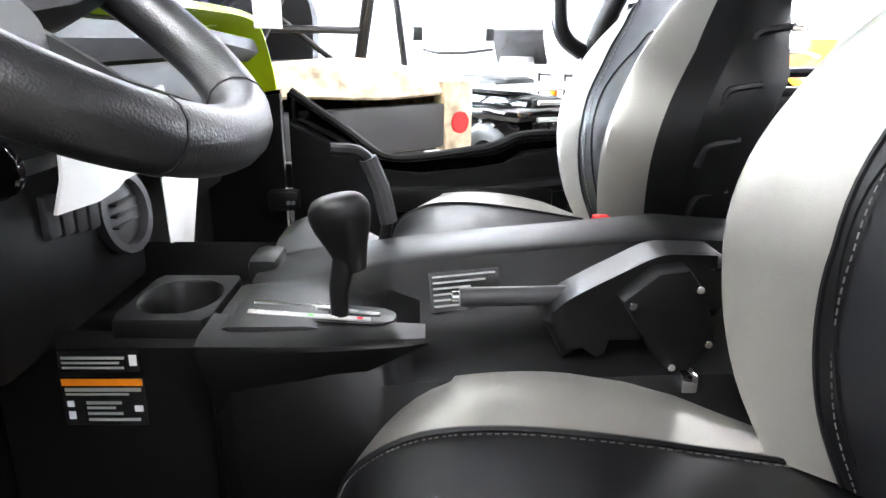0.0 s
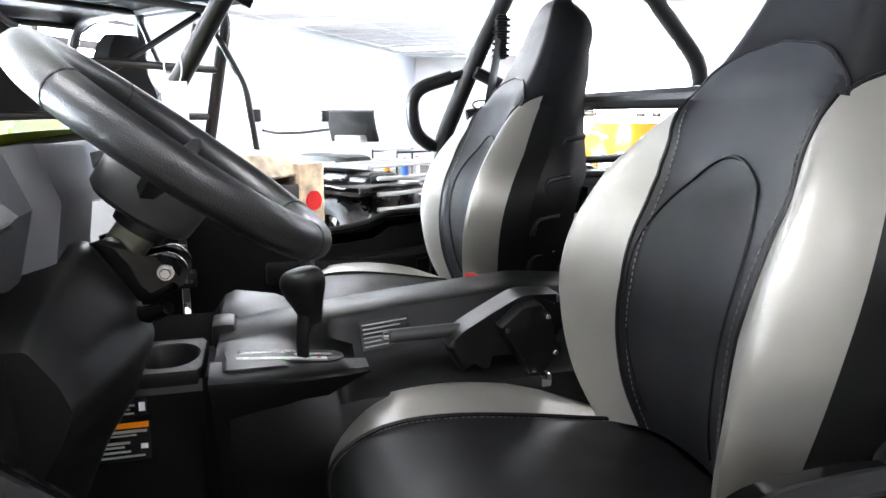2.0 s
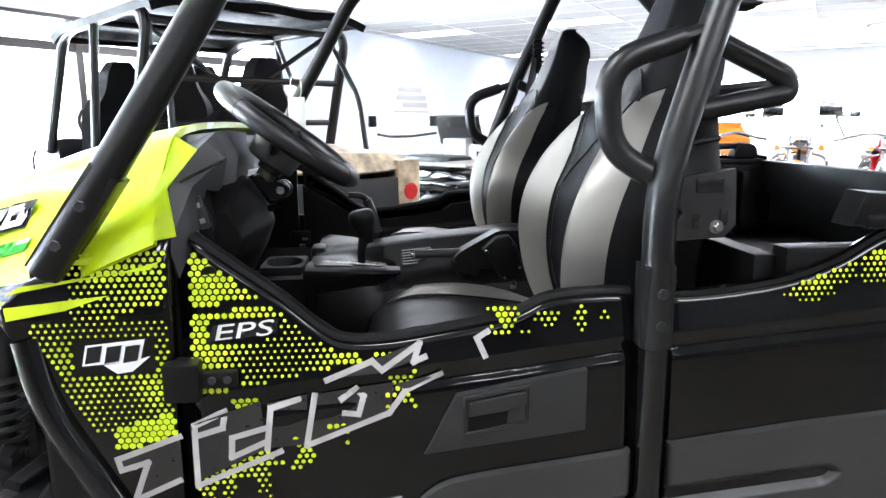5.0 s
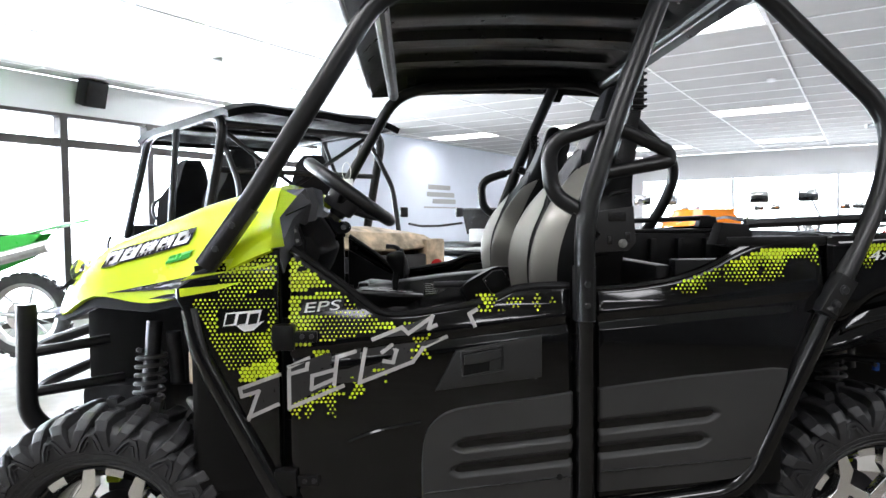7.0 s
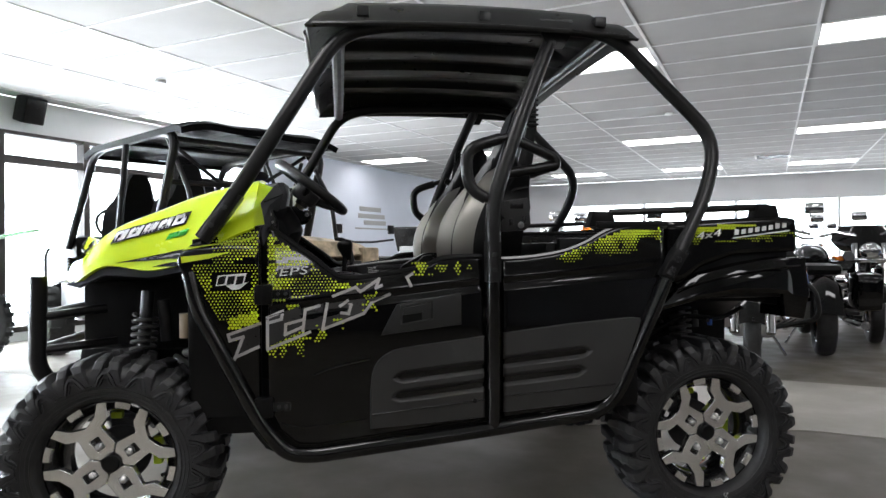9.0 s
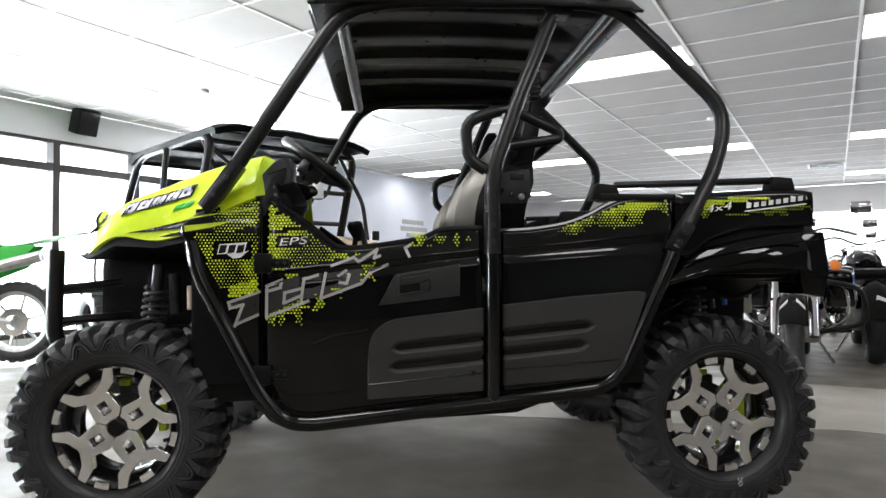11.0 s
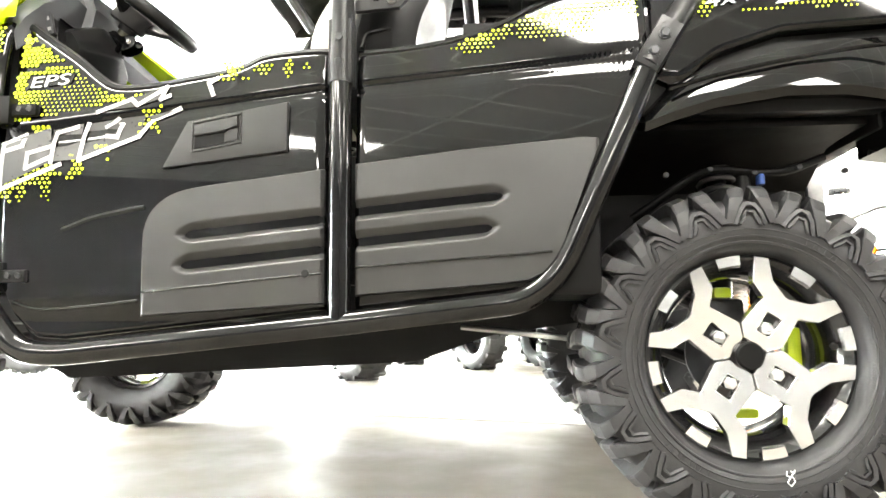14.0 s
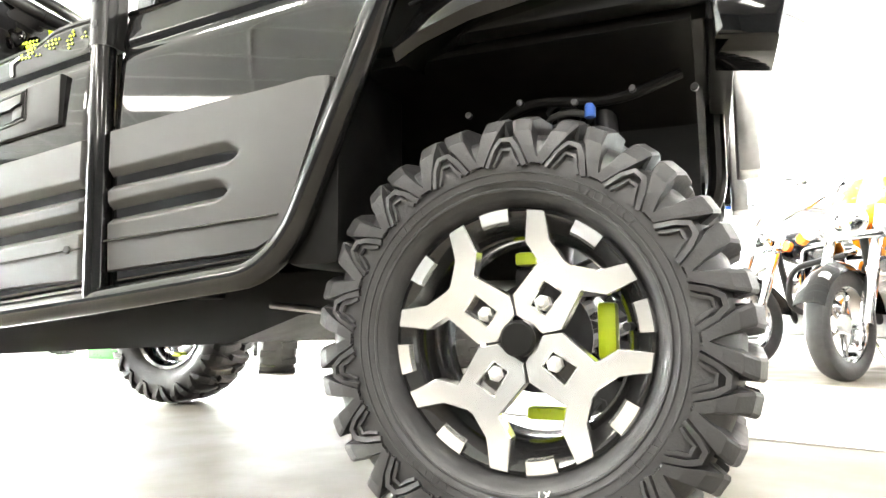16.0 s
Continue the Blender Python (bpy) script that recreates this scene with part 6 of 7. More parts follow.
# dashboard
DASH = part("dashboard", boxed((-0.74, -0.56, 0.86), (-0.6, 0.56, 1.12), 0.03), PLASTIC, UTV, "faceted black plastic dashboard")
COWL = [(-0.76, (-.55, 1.02, -.53, 1.03, -.52, 1.02, -.51, 0.98)), (-0.742, (-.55, 1.06, -.53, 1.085, -.512, 1.06, -.505, 1.0)), (-0.705, (-.55, 1.11, -.515, 1.14, -.497, 1.11, -.497, 1.02)),
        (-0.655, (-.55, 1.14, -.485, 1.176, -.458, 1.15, -.49, 1.1)), (-0.6, (-.55, 1.16, -.482, 1.19, -.466, 1.147, -.48, 1.09)), (-0.59, (-.55, 1.182, -.464, 1.192, -.45, 1.15, -.46, 1.09)),
        (-0.5, (-.555, 1.182, -.452, 1.187, -.448, 1.15, -.455, 1.1)), (-0.42, (-.56, 1.18, -.466, 1.181, -.462, 1.15, -.475, 1.1)), (-0.4, (-.565, 1.178, -.54, 1.18, -.54, 1.15, -.55, 1.1)),
        (0.0, (-.6, 1.18, -.575, 1.172, -.575, 1.15, -.6, 1.12)), (0.4, (-.6, 1.175, -.57, 1.168, -.57, 1.15, -.6, 1.12)), (0.74, (-.58, 1.15, -.55, 1.145, -.55, 1.12, -.58, 1.1))]
rows = [[(h[i], y, h[i + 1]) for i in range(0, 8, 2)] for y, h in COWL]
part("dash_top", skin(bmesh.new(), rows, 0.006), COWL_GREY, DASH, "charcoal dash cowl with facets", smooth=20)
part("cowl_slot", sweep(bmesh.new(), [(-0.512, -0.715, 1.118), (-0.46, -0.664, 1.146)], 0.0022, 6), BLACK_DECAL, DASH)
ring = arc2([(-0.505, 1.05), (-0.5, 1.118), (-0.443, 1.117), (-0.412, 1.07), (-0.399, 1.035), (-0.415, 0.992), (-0.439, 0.952), (-0.47, 0.88), (-0.53, 0.86), (-0.56, 0.95), (-0.505, 1.05)], 0.008)
rows = [[(-0.485 + (a + 0.485) * f, y, 1.0 + (b - 1.0) * f) for a, b in ring] for y, f in ((-0.66, 0.02), (-0.658, 0.54), (-0.648, 0.62), (-0.585, 0.93), (-0.565, 0.98), (-0.54, 0.97), (-0.47, 0.62), (-0.45, 0.2))]
part("knee_pod", skin(bmesh.new(), rows), PLASTIC, DASH, "faceted black pod beside the column", smooth=25)
pod2 = bmesh.new()
xz(pod2, [(-0.55, 1.1), (-0.505, 1.11), (-0.475, 1.06), (-0.47, 0.98), (-0.5, 0.86), (-0.57, 0.86)], -1, 0.685, 0.1, 0.012)
part("switch_panel", pod2, PLASTIC, DASH)
for x, z in ((-0.512, 1.082), (-0.492, 1.086)):
    m = pose(x, -0.686, z - 0.018, 0, -14, 0)
    sw = part("switch", boxed((-0.0085, -0.008, -0.026), (0.0085, 0.004, 0.026), 0.003, m), PLASTIC_GREY, DASH, "black rocker switch")
    for dz in (-0.013, 0.012):
        part("switch_mark", boxed((-0.004, -0.0092, dz - 0.004), (0.004, -0.0078, dz + 0.004), 0.001, m), LABEL_GREY, sw)
part("centre_panel", boxed((-0.64, -0.3, 0.84), (-0.555, 0.03, 1.025), 0.015), PLASTIC, DASH, "black centre switch panel")
bm = lathe(bmesh.new(), [(0, 0.052), (0.012, 0.052), (0.012, 0.042), (0.002, 0.04), (0.004, 0.03), (0.004, 0.0001)], (-0.552, -0.04, 0.945), (1, -0.12, 0.15), 32)
vent = part("air_vent", bm, PLASTIC_GREY, DASH, "round grey vent")
for k in range(3):
    part("vent_slat", boxed((-0.55, -0.07, 0.93 + 0.014 * k), (-0.541, -0.012, 0.933 + 0.014 * k), 0.001), PLASTIC, vent)
for k in range(4):
    part("dash_button", boxed((-0.557, -0.2 + 0.027 * k, 0.955 - 0.004 * k), (-0.547, -0.178 + 0.027 * k, 1.0 - 0.004 * k), 0.003), PLASTIC_GREY, DASH)
part("document_bag", skin(bmesh.new(), [[(-0.535 + 0.014 * math.sin(i * 1.3 + j * 0.9), -0.21 + 0.058 * i, 0.985 + 0.035 * j) for i in range(6)] for j in range(4)], 0.004), PAPER, DASH, "crumpled clear document bag with papers")
part("paper_sheet", skin(bmesh.new(), [[(-0.555 - 0.006 * j + 0.008 * math.sin(2 * i), 0.11 + 0.01 * j + (0.03 + 0.012 * j) * i, 0.86 + 0.052 * j - 0.012 * i) for i in range(4)] for j in range(4)], 0.002), PAPER, DASH)
# passenger grab bar and far door inside
PG = part("passenger_grab_bar", bar([(-0.24, 0.06, 0.85), (-0.225, 0.05, 0.92), (-0.255, 0.04, 1.01), (-0.3, 0.04, 1.012)], 0.0085, 0.03), TUBE, UTV, "black passenger grab bar")
part("grip", sweep(bmesh.new(), [(-0.226, 0.05, 0.91), (-0.236, 0.045, 0.96), (-0.252, 0.04, 1.0)], 0.0125, 10), RUBBER, PG)
inner = bmesh.new()
xz(inner, [(-0.5, 0.6), (-0.5, 0.975), (-0.4, 0.915), (-0.31, 0.853), (-0.19, 0.846), (-0.003, 0.864), (0.05, 0.9), (0.165, 0.912), (0.165, 0.6)], -1, -0.72, 0.03, 0.01)
fd = part("inner_door_trim", inner, PLASTIC, UTV, "matt black inner door trim")
part("arm_rest", bar([(-0.3, 0.715, 0.79), (-0.1, 0.715, 0.8), (0.15, 0.715, 0.83)], 0.02, 0.05, 8), PLASTIC, fd)
lt = part("door_latch", boxed((-0.545, 0.66, 0.77), (-0.475, 0.7, 0.815), 0.006), PLASTIC, fd)
for bx in (-0.497, -0.486):
    part("bolt", capped(bmesh.new(), (bx, 0.66, 0.79), (0, -1, 0), 0.005, 0.005, 8), STEEL, lt)
part("trim_panel", boxed((-0.3, 0.69, 0.76), (0.12, 0.718, 0.82), 0.012), PLASTIC, fd)
inner = bmesh.new()
xz(inner, [(-0.5, 0.5), (-0.5, 0.98), (-0.38, 0.91), (-0.28, 0.85), (-0.16, 0.85), (0.02, 0.87), (0.05, 0.9), (0.165, 0.91), (0.165, 0.5)], -1, 0.745, 0.025, 0.008)
part("inner_door_trim", inner, PLASTIC, UTV)


# belts, price tag
def belt(s):
    yb = 0.70
    b = part("seat_belt", sweep(bmesh.new(), [side(0.35, yb - 0.02, 1.42, s), side(0.31, yb - 0.05, 1.25, s), side(0.26, yb - 0.06, 1.0, s), side(0.22, yb - 0.08, 0.8, s)], 0.024, 8, flat=0.1), VINYL, UTV, "black seat belt webbing")
    part("belt_guide", boxed((0.342, s * yb - 0.018, 1.37), (0.374, s * yb + 0.01, 1.49), 0.008, None), PLASTIC, b)
    for k in range(7):
        part("guide_rib", boxed((0.338, s * yb - 0.022, 1.376 + 0.016 * k), (0.379, s * yb + 0.014, 1.383 + 0.016 * k), 0.003), PLASTIC, b)
    part("belt_ring", sweep(bmesh.new(), [side(0.3 + 0.03 * math.cos(a), yb - 0.03, 1.245 + 0.012 * math.sin(a), s) for a in (k * math.pi / 8 for k in range(16))], 0.0022, 5, close=True), DARK_STEEL, b)
    if s > 0:
        part("buckle_tongue", boxed((0.052, 0.02, 0.905), (0.076, 0.04, 0.926), 0.005), RED, b, "red buckle button")


belt(-1)
belt(1)
tag = thing("price_tag", "white paper price tag hanging from a cage tube by a loop", "price tag")
part("card", boxed((-0.507, 0.5, 1.17), (-0.453, 0.503, 1.284), 0.001), PAPER, tag)
part("string", sweep(bmesh.new(), [(-0.48 + 0.018 * math.cos(a), 0.502, 1.315 + 0.04 * math.sin(a)) for a in (k * math.pi / 8 for k in range(16))], 0.0015, 5, close=True), PAPER, tag)

# ---- other vehicles and fittings in the showroom ----
def plain_wheel(parent, o, axis, r, width, rim_r, tread, rim_mat, lugs=0):
    w = part("wheel", lathe(bmesh.new(), [(-width * 0.35, rim_r * 0.98), (-width * 0.38, rim_r), (width * 0.38, rim_r), (width * 0.35, rim_r * 0.95), (width * 0.2, rim_r * 0.86), (-width * 0.2, rim_r * 0.86), (-width * 0.35, rim_r * 0.98)], o, axis, 32), rim_mat, parent)
    prof = [(-width * 0.4, rim_r), (-width * 0.5, rim_r + (r - rim_r) * 0.45), (-width * 0.4, r * 0.965), (0, r), (width * 0.4, r * 0.965), (width * 0.5, rim_r + (r - rim_r) * 0.45), (width * 0.4, rim_r)]
    bm = lathe(bmesh.new(), [tuple(p) for p in smooth_line(prof, 3)], o, axis, 40)
    if lugs:
        ax = Vector(axis).normalized()
        a = ax.orthogonal().normalized()
        b = ax.cross(a)
        lb = boxed((-0.015, -0.02, -width * 0.2), (0.012, 0.02, width * 0.2))
        lug = bpy.data.meshes.new("tread_block")
        lb.to_mesh(lug)
        lb.free()
        lug.materials.append(RUBBER)
        for k in range(lugs):
            for h in (-0.28, 0.28):
                t = 2 * math.pi * (k + (0.5 if h > 0 else 0)) / lugs
                e = a * math.cos(t) + b * math.sin(t)
                f = -a * math.sin(t) + b * math.cos(t)
                c = Vector(o) + e * (r * 0.99) + ax * (h * width)
                M = Matrix((e, f, ax)).transposed().to_4x4()
                M.translation = c
                ob = new("tread_block", lug)
                ob.parent = w
                ob.matrix_local = M
    part("tyre", bm, RUBBER, w, smooth=30)
    axv = Vector(axis).normalized()
    a = axv.orthogonal().normalized()
    b = axv.cross(a)
    for k in range(5 if not lugs else 6):
        t = 2 * math.pi * k / (5 if not lugs else 6)
        d = a * math.cos(t) + b * math.sin(t)
        part("spoke", sweep(bmesh.new(), [Vector(o) + d * 0.02, Vector(o) + d * rim_r * 0.9], [0.018, 0.012], 6), rim_mat, w)
    bm = capped(bmesh.new(), Vector(o) - axv * width * 0.3, axis, rim_r * 0.25, width * 0.6, 16)
    part("hub", bm, STEEL, w)
    return w


def crew_vehicle():
    """A second, four-seat utility vehicle seen from its rear quarter; forward is +x."""
    t = thing("crew_utility_vehicle", "black four-seat utility vehicle with hard roof and camouflage cargo box", "utility vehicle", pose(-1.03, 2.5, 0, 0, 0, 129))
    for x in (0.0, 2.3):
        for s in (-1, 1):
            plain_wheel(t, (x, s * 0.63, 0.32), (0, s, 0), 0.32, 0.24, 0.17, RUBBER, ALLOY_BLACK, 16)
    part("chassis", boxed((-0.5, -0.45, 0.32), (2.6, 0.45, 0.5), 0.04), PLASTIC, t)
    part("side_body", boxed((0.35, -0.68, 0.42), (1.9, -0.6, 0.78), 0.03), PLASTIC, t)
    part("side_body", boxed((0.35, 0.6, 0.42), (1.9, 0.68, 0.78), 0.03), PLASTIC, t)
    part("front_cowl", boxed((1.95, -0.6, 0.55), (2.75, 0.6, 1.02), 0.09), GLOSS, t)
    part("dashboard", boxed((1.75, -0.6, 0.9), (2.05, 0.6, 1.1), 0.05), PLASTIC, t)
    # cargo box
    box = part("cargo_box", boxed((-0.72, -0.68, 0.66), (0.12, 0.68, 0.7), 0.01), PLASTIC, t, "dark cargo box with camouflage corners")
    part("tailgate", boxed((-0.78, -0.56, 0.68), (-0.72, 0.56, 0.88), 0.015), PLASTIC_GREY, box, "grey tailgate")
    for s in (-1, 1):
        part("box_side", boxed((-0.74, s * 0.66 - 0.04, 0.68), (0.12, s * 0.66 + 0.04, 0.97), 0.02), CAMO, box, "camouflage cargo box side")
        bm = boxed((-0.79, s * 0.635 - 0.085, 0.66), (-0.7, s * 0.635 + 0.085, 0.98), 0.02)
        part("corner", bm, CAMO, box, "camouflage corner moulding")
        part("tail_lamp", capped(bmesh.new(), (-0.792, s * 0.635, 0.79), (-1, 0, 0), 0.05, 0.012, 24), RED, box, "round red tail lamp")
    part("box_front", boxed((0.08, -0.66, 0.68), (0.13, 0.66, 1.05), 0.01), PLASTIC, box)
    rows = []
    for i in range(13):
        k = i / 12
        x = -0.77 + 0.87 * k
        rows.append([(x, 0.69 * q, 0.93 + 0.13 * max(0.0, 1 - (2 * k - 1) ** 6) ** 0.5 * max(0.0, 1 - q ** 6) ** 0.5 + 0.012 * math.sin(7 * k + 4 * q)) for q in (-1 + m / 8 for m in range(17))])
    part("cargo_cover", skin(bmesh.new(), rows, 0.02), CAMO, box, "domed camouflage cover over the box")
    for s in (-1, 1):
        part("bumper", bar([(-0.6, s * 0.4, 0.5), (-0.85, s * 0.4, 0.5), (-0.86, s * 0.4, 0.62)], 0.02, 0.04), TUBE, t)
    part("bumper", bar([(-0.86, -0.45, 0.6), (-0.86, 0.45, 0.6)], 0.022), TUBE, t)
    # cage
    for s in (-1, 1):
        part("cage_hoop", bar([(1.85, s * 0.62, 1.0), (1.32, s * 0.6, 1.76), (1.15, s * 0.6, 1.81), (0.02, s * 0.6, 1.82), (-0.2, s * 0.62, 1.74), (0.1, s * 0.66, 0.95)], 0.033, 0.14), TUBE, t)
        part("cage_pillar", bar([(0.62, s * 0.62, 1.8), (0.7, s * 0.68, 0.75)], 0.026), TUBE, t)
        part("cage_brace", bar([(0.0, s * 0.6, 1.8), (-0.35, s * 0.6, 1.35), (-0.4, s * 0.62, 0.98)], 0.018, 0.08), TUBE, t)
        if s < 0:
            part("grab_hoop", bar([(0.05, s * 0.6, 1.7), (0.2, s * 0.62, 1.45), (0.42, s * 0.62, 1.45), (0.6, s * 0.61, 1.75)], 0.016, 0.1), TUBE, t)
    for x, z in ((-0.18, 1.74), (-0.09, 1.45), (0.62, 1.8), (1.32, 1.76), (0.005, 1.2)):
        part("cage_crossbar", bar([(x, -0.61, z), (x, 0.61, z)], 0.02), TUBE, t)
    part("cage_cross_brace", bar([(-0.02, -0.58, 1.74), (0.08, 0.56, 1.0)], 0.016), TUBE, t)
    part("cage_cross_brace", bar([(-0.02, 0.58, 1.74), (0.08, -0.56, 1.0)], 0.016), TUBE, t)
    rows = []
    for i in range(21):
        x = -0.36 + 1.72 * i / 20
        rows.append([(x, 0.67 * q, 1.872 + 0.006 * math.cos(q * 9) * (abs(q) < 0.85) - 0.05 * abs(q) ** 6 - 0.05 * max(0, (x - 1.1) / 0.26) ** 2 - 0.03 * max(0, (-0.28 - x) / 0.08) ** 2) for q in (-1 + 2 * k / 24 for k in range(25))])
    roof_ = part("roof", skin(bmesh.new(), rows, 0.045), ROOF_MATT, t, "black moulded roof")
    for x in (0.12, 0.88):
        part("roof_panel", boxed((x - 0.27, -0.5, 1.822), (x + 0.27, 0.5, 1.84), 0.01), ROOF_MATT, roof_)
    for x in (0.3, 1.2):
        for s in (-1, 1):
            y = 0.3 * s
            st = part("seat", boxed((x, y - 0.24, 0.78), (x + 0.5, y + 0.24, 0.9), 0.05), VINYL, t, "black bucket seat")
            prof = [(0.26, 0.88), (0.27, 1.1), (0.25, 1.3), (0.17, 1.42), (0.13, 1.55), (0.08, 1.62)]
            rows = []
            for w, z in smooth_line(prof, 4):
                xb = x + 0.08 - 0.12 * (z - 0.88)
                rows.append([(xb, y - w, z), (xb + 0.06, y - w * 0.6, z), (xb + 0.04, y, z), (xb + 0.06, y + w * 0.6, z), (xb, y + w, z), (xb - 0.07, y + w * 0.7, z), (xb - 0.08, y, z), (xb - 0.07, y - w * 0.7, z), (xb, y - w, z)])
            part("backrest", skin(bmesh.new(), rows), VINYL, st)
    part("steering_wheel", sweep(bmesh.new(), [(1.62 + 0.08 * math.cos(a), 0.3 + 0.17 * math.sin(a), 1.2 + 0.14 * math.cos(a)) for a in (k * math.pi / 16 for k in range(32))], 0.015, 8, close=True), LEATHER, t)
    return t


crew_vehicle()


def quad():
    t = thing("quad_bike", "blue and black quad bike with steel racks", "quad bike", pose(0.62, 4.5, 0, 0, 0, 130))
    for x in (0.0, 1.2):
        for s in (-1, 1):
            plain_wheel(t, (x, s * 0.42, 0.29), (0, s, 0), 0.29, 0.22, 0.15, RUBBER, ALLOY_BLACK, 14)
    part("body", boxed((-0.2, -0.2, 0.4), (1.4, 0.2, 0.75), 0.08), GLOSS, t)
    part("seat", boxed((0.1, -0.17, 0.74), (0.75, 0.17, 0.88), 0.06), VINYL, t)
    for x in (-0.05, 1.2):
        part("fender", boxed((x - 0.32, -0.55, 0.6), (x + 0.32, 0.55, 0.68), 0.035), GLOSS, t)
        for k in range(5):
            part("rack_bar", bar([(x - 0.3 + 0.15 * k, -0.45, 0.82), (x - 0.3 + 0.15 * k, 0.45, 0.82)], 0.013), LABEL_GREY, t)
        for s in (-1, 1):
            part("rack_bar", bar([(x - 0.32, s * 0.45, 0.82), (x + 0.32, s * 0.45, 0.82)], 0.015), LABEL_GREY, t)
    for z in (0.5, 0.62, 0.74):
        part("guard_bar", bar([(-0.42, -0.4, z), (-0.5, -0.2, z), (-0.5, 0.2, z), (-0.42, 0.4, z)], 0.017, 0.08), LABEL_GREY, t)
    part("handlebar", bar([(0.85, -0.4, 1.08), (0.95, -0.15, 1.05), (0.95, 0.15, 1.05), (0.85, 0.4, 1.08)], 0.013, 0.05), TUBE, t)
    for s in (-1, 1):
        part("mirror", boxed((0.9, s * 0.42 - 0.05, 1.15), (0.93, s * 0.42 + 0.05, 1.26), 0.012), PLASTIC, t)
    return t


quad()


def cruiser(m, paint, label, fairing=False, bags=False, screen=False, lowers=False):
    """A road motorcycle; its front looks along +x, its front wheel stands at the origin."""
    t = thing("motorcycle", label, "motorcycle", m, group="motorcycles in the showroom")
    plain_wheel(t, (0, 0, 0.31), (0, 1, 0), 0.31, 0.12, 0.21, RUBBER, CHROME)
    plain_wheel(t, (-1.6, 0, 0.31), (0, 1, 0), 0.31, 0.16, 0.2, RUBBER, CHROME)
    for s in (-1, 1):
        part("fork", bar([(0.0, s * 0.125, 0.31), (-0.13, s * 0.125, 0.62), (-0.131, s * 0.125, 0.622), (-0.28, s * 0.125, 0.98)], [0.036, 0.036, 0.03, 0.03], 0, 12), CHROME, t, "chrome fork leg")
        part("indicator", capped(bmesh.new(), (-0.18, s * 0.27, 0.82), (1, 0, 0.2), 0.036, 0.03, 14), AMBER, t, "amber indicator")
        part("indicator_stem", bar([(-0.2, s * 0.1, 0.82), (-0.19, s * 0.27, 0.82)], 0.011), CHROME, t)
        part("exhaust", bar([(-0.55, s * 0.16, 0.5), (-0.75, s * 0.24, 0.3), (-1.0, s * 0.26, 0.26), (-1.9, s * 0.27, 0.3)], 0.036, 0.1), CHROME, t)
        part("crash_bar", bar([(-0.42, s * 0.08, 0.75), (-0.38, s * 0.34, 0.68), (-0.4, s * 0.36, 0.42), (-0.48, s * 0.1, 0.28)], 0.016, 0.1), CHROME, t)
        part("mirror", boxed((-0.5, s * 0.45 - 0.07, 1.22), (-0.47, s * 0.45 + 0.07, 1.31), 0.014), CHROME, t)
        part("mirror_stem", bar([(-0.46, s * 0.36, 1.08), (-0.48, s * 0.43, 1.24)], 0.007), CHROME, t)
        part("cylinder", lathe(bmesh.new(), [(h, 0.095 if k % 2 else 0.075) for k, h in enumerate(x * 0.018 for x in range(14))], (-0.78 if s < 0 else -0.66, 0, 0.45), (0.35 * -s, 0, 1), 16), STEEL, t)
    # front mudguard
    rows = []
    for k in range(13):
        a = math.radians(20 + 150 * k / 12)
        rows.append([(0.355 * math.cos(a) * 1.0, y, 0.31 + (0.355 - 0.06 * abs(y / 0.085) ** 2) * math.sin(a)) for y in (-0.085, -0.05, 0, 0.05, 0.085)])
    part("mudguard", skin(bmesh.new(), rows, 0.006), GLOSS if fairing else paint, t)
    rows = []
    for k in range(13):
        a = math.radians(10 + 150 * k / 12)
        rows.append([(-1.6 - 0.38 * math.cos(a), y, 0.33 + (0.38 - 0.07 * abs(y / 0.11) ** 2) * math.sin(a)) for y in (-0.11, -0.06, 0, 0.06, 0.11)])
    part("rear_mudguard", skin(bmesh.new(), rows, 0.006), paint, t)
    tank = lathe(bmesh.new(), [tuple(p) for p in smooth_line([(-0.32, 0.001), (-0.3, 0.08), (-0.1, 0.14), (0.12, 0.15), (0.28, 0.1), (0.32, 0.001)], 4)], (0, 0, 0), (1, 0, 0), 24)
    tank.transform(Matrix.Translation((-0.68, 0, 0.85)) @ Matrix.Diagonal((1, 1.05, 0.85, 1)))
    part("tank", tank, paint, t)
    part("engine", boxed((-1.02, -0.17, 0.22), (-0.45, 0.17, 0.5), 0.05), STEEL, t)
    part("fork_clamp", boxed((-0.24, -0.17, 0.79), (-0.16, 0.17, 0.84), 0.015), CHROME, t)
    part("air_cleaner", capped(bmesh.new(), (-0.76, -0.3, 0.62), (0, 1, 0), 0.1, 0.12, 24), CHROME, t)
    part("engine_cover", capped(bmesh.new(), (-0.72, -0.2, 0.38), (0, 1, 0), 0.13, 0.4, 24), CHROME, t)
    part("saddle", boxed((-1.55, -0.16, 0.7), (-0.92, 0.16, 0.8), 0.05), VINYL, t)
    part("frame", bar([(-0.3, 0, 0.95), (-0.45, 0, 0.3), (-1.1, 0, 0.24), (-1.55, 0, 0.5), (-1.0, 0, 0.72), (-0.3, 0, 0.9)], 0.024, 0.08), TUBE, t)
    part("handlebar", bar([(-0.52, -0.42, 1.06), (-0.4, -0.2, 1.12), (-0.34, 0, 1.02), (-0.4, 0.2, 1.12), (-0.52, 0.42, 1.06)], 0.013, 0.08), CHROME, t)
    lamp = lathe(bmesh.new(), [tuple(p) for p in smooth_line([(-0.1, 0.001), (-0.08, 0.06), (0.0, 0.095), (0.03, 0.095), (0.045, 0.06), (0.05, 0.001)], 3)], (-0.2, 0, 0.9), (1, 0, 0), 24)
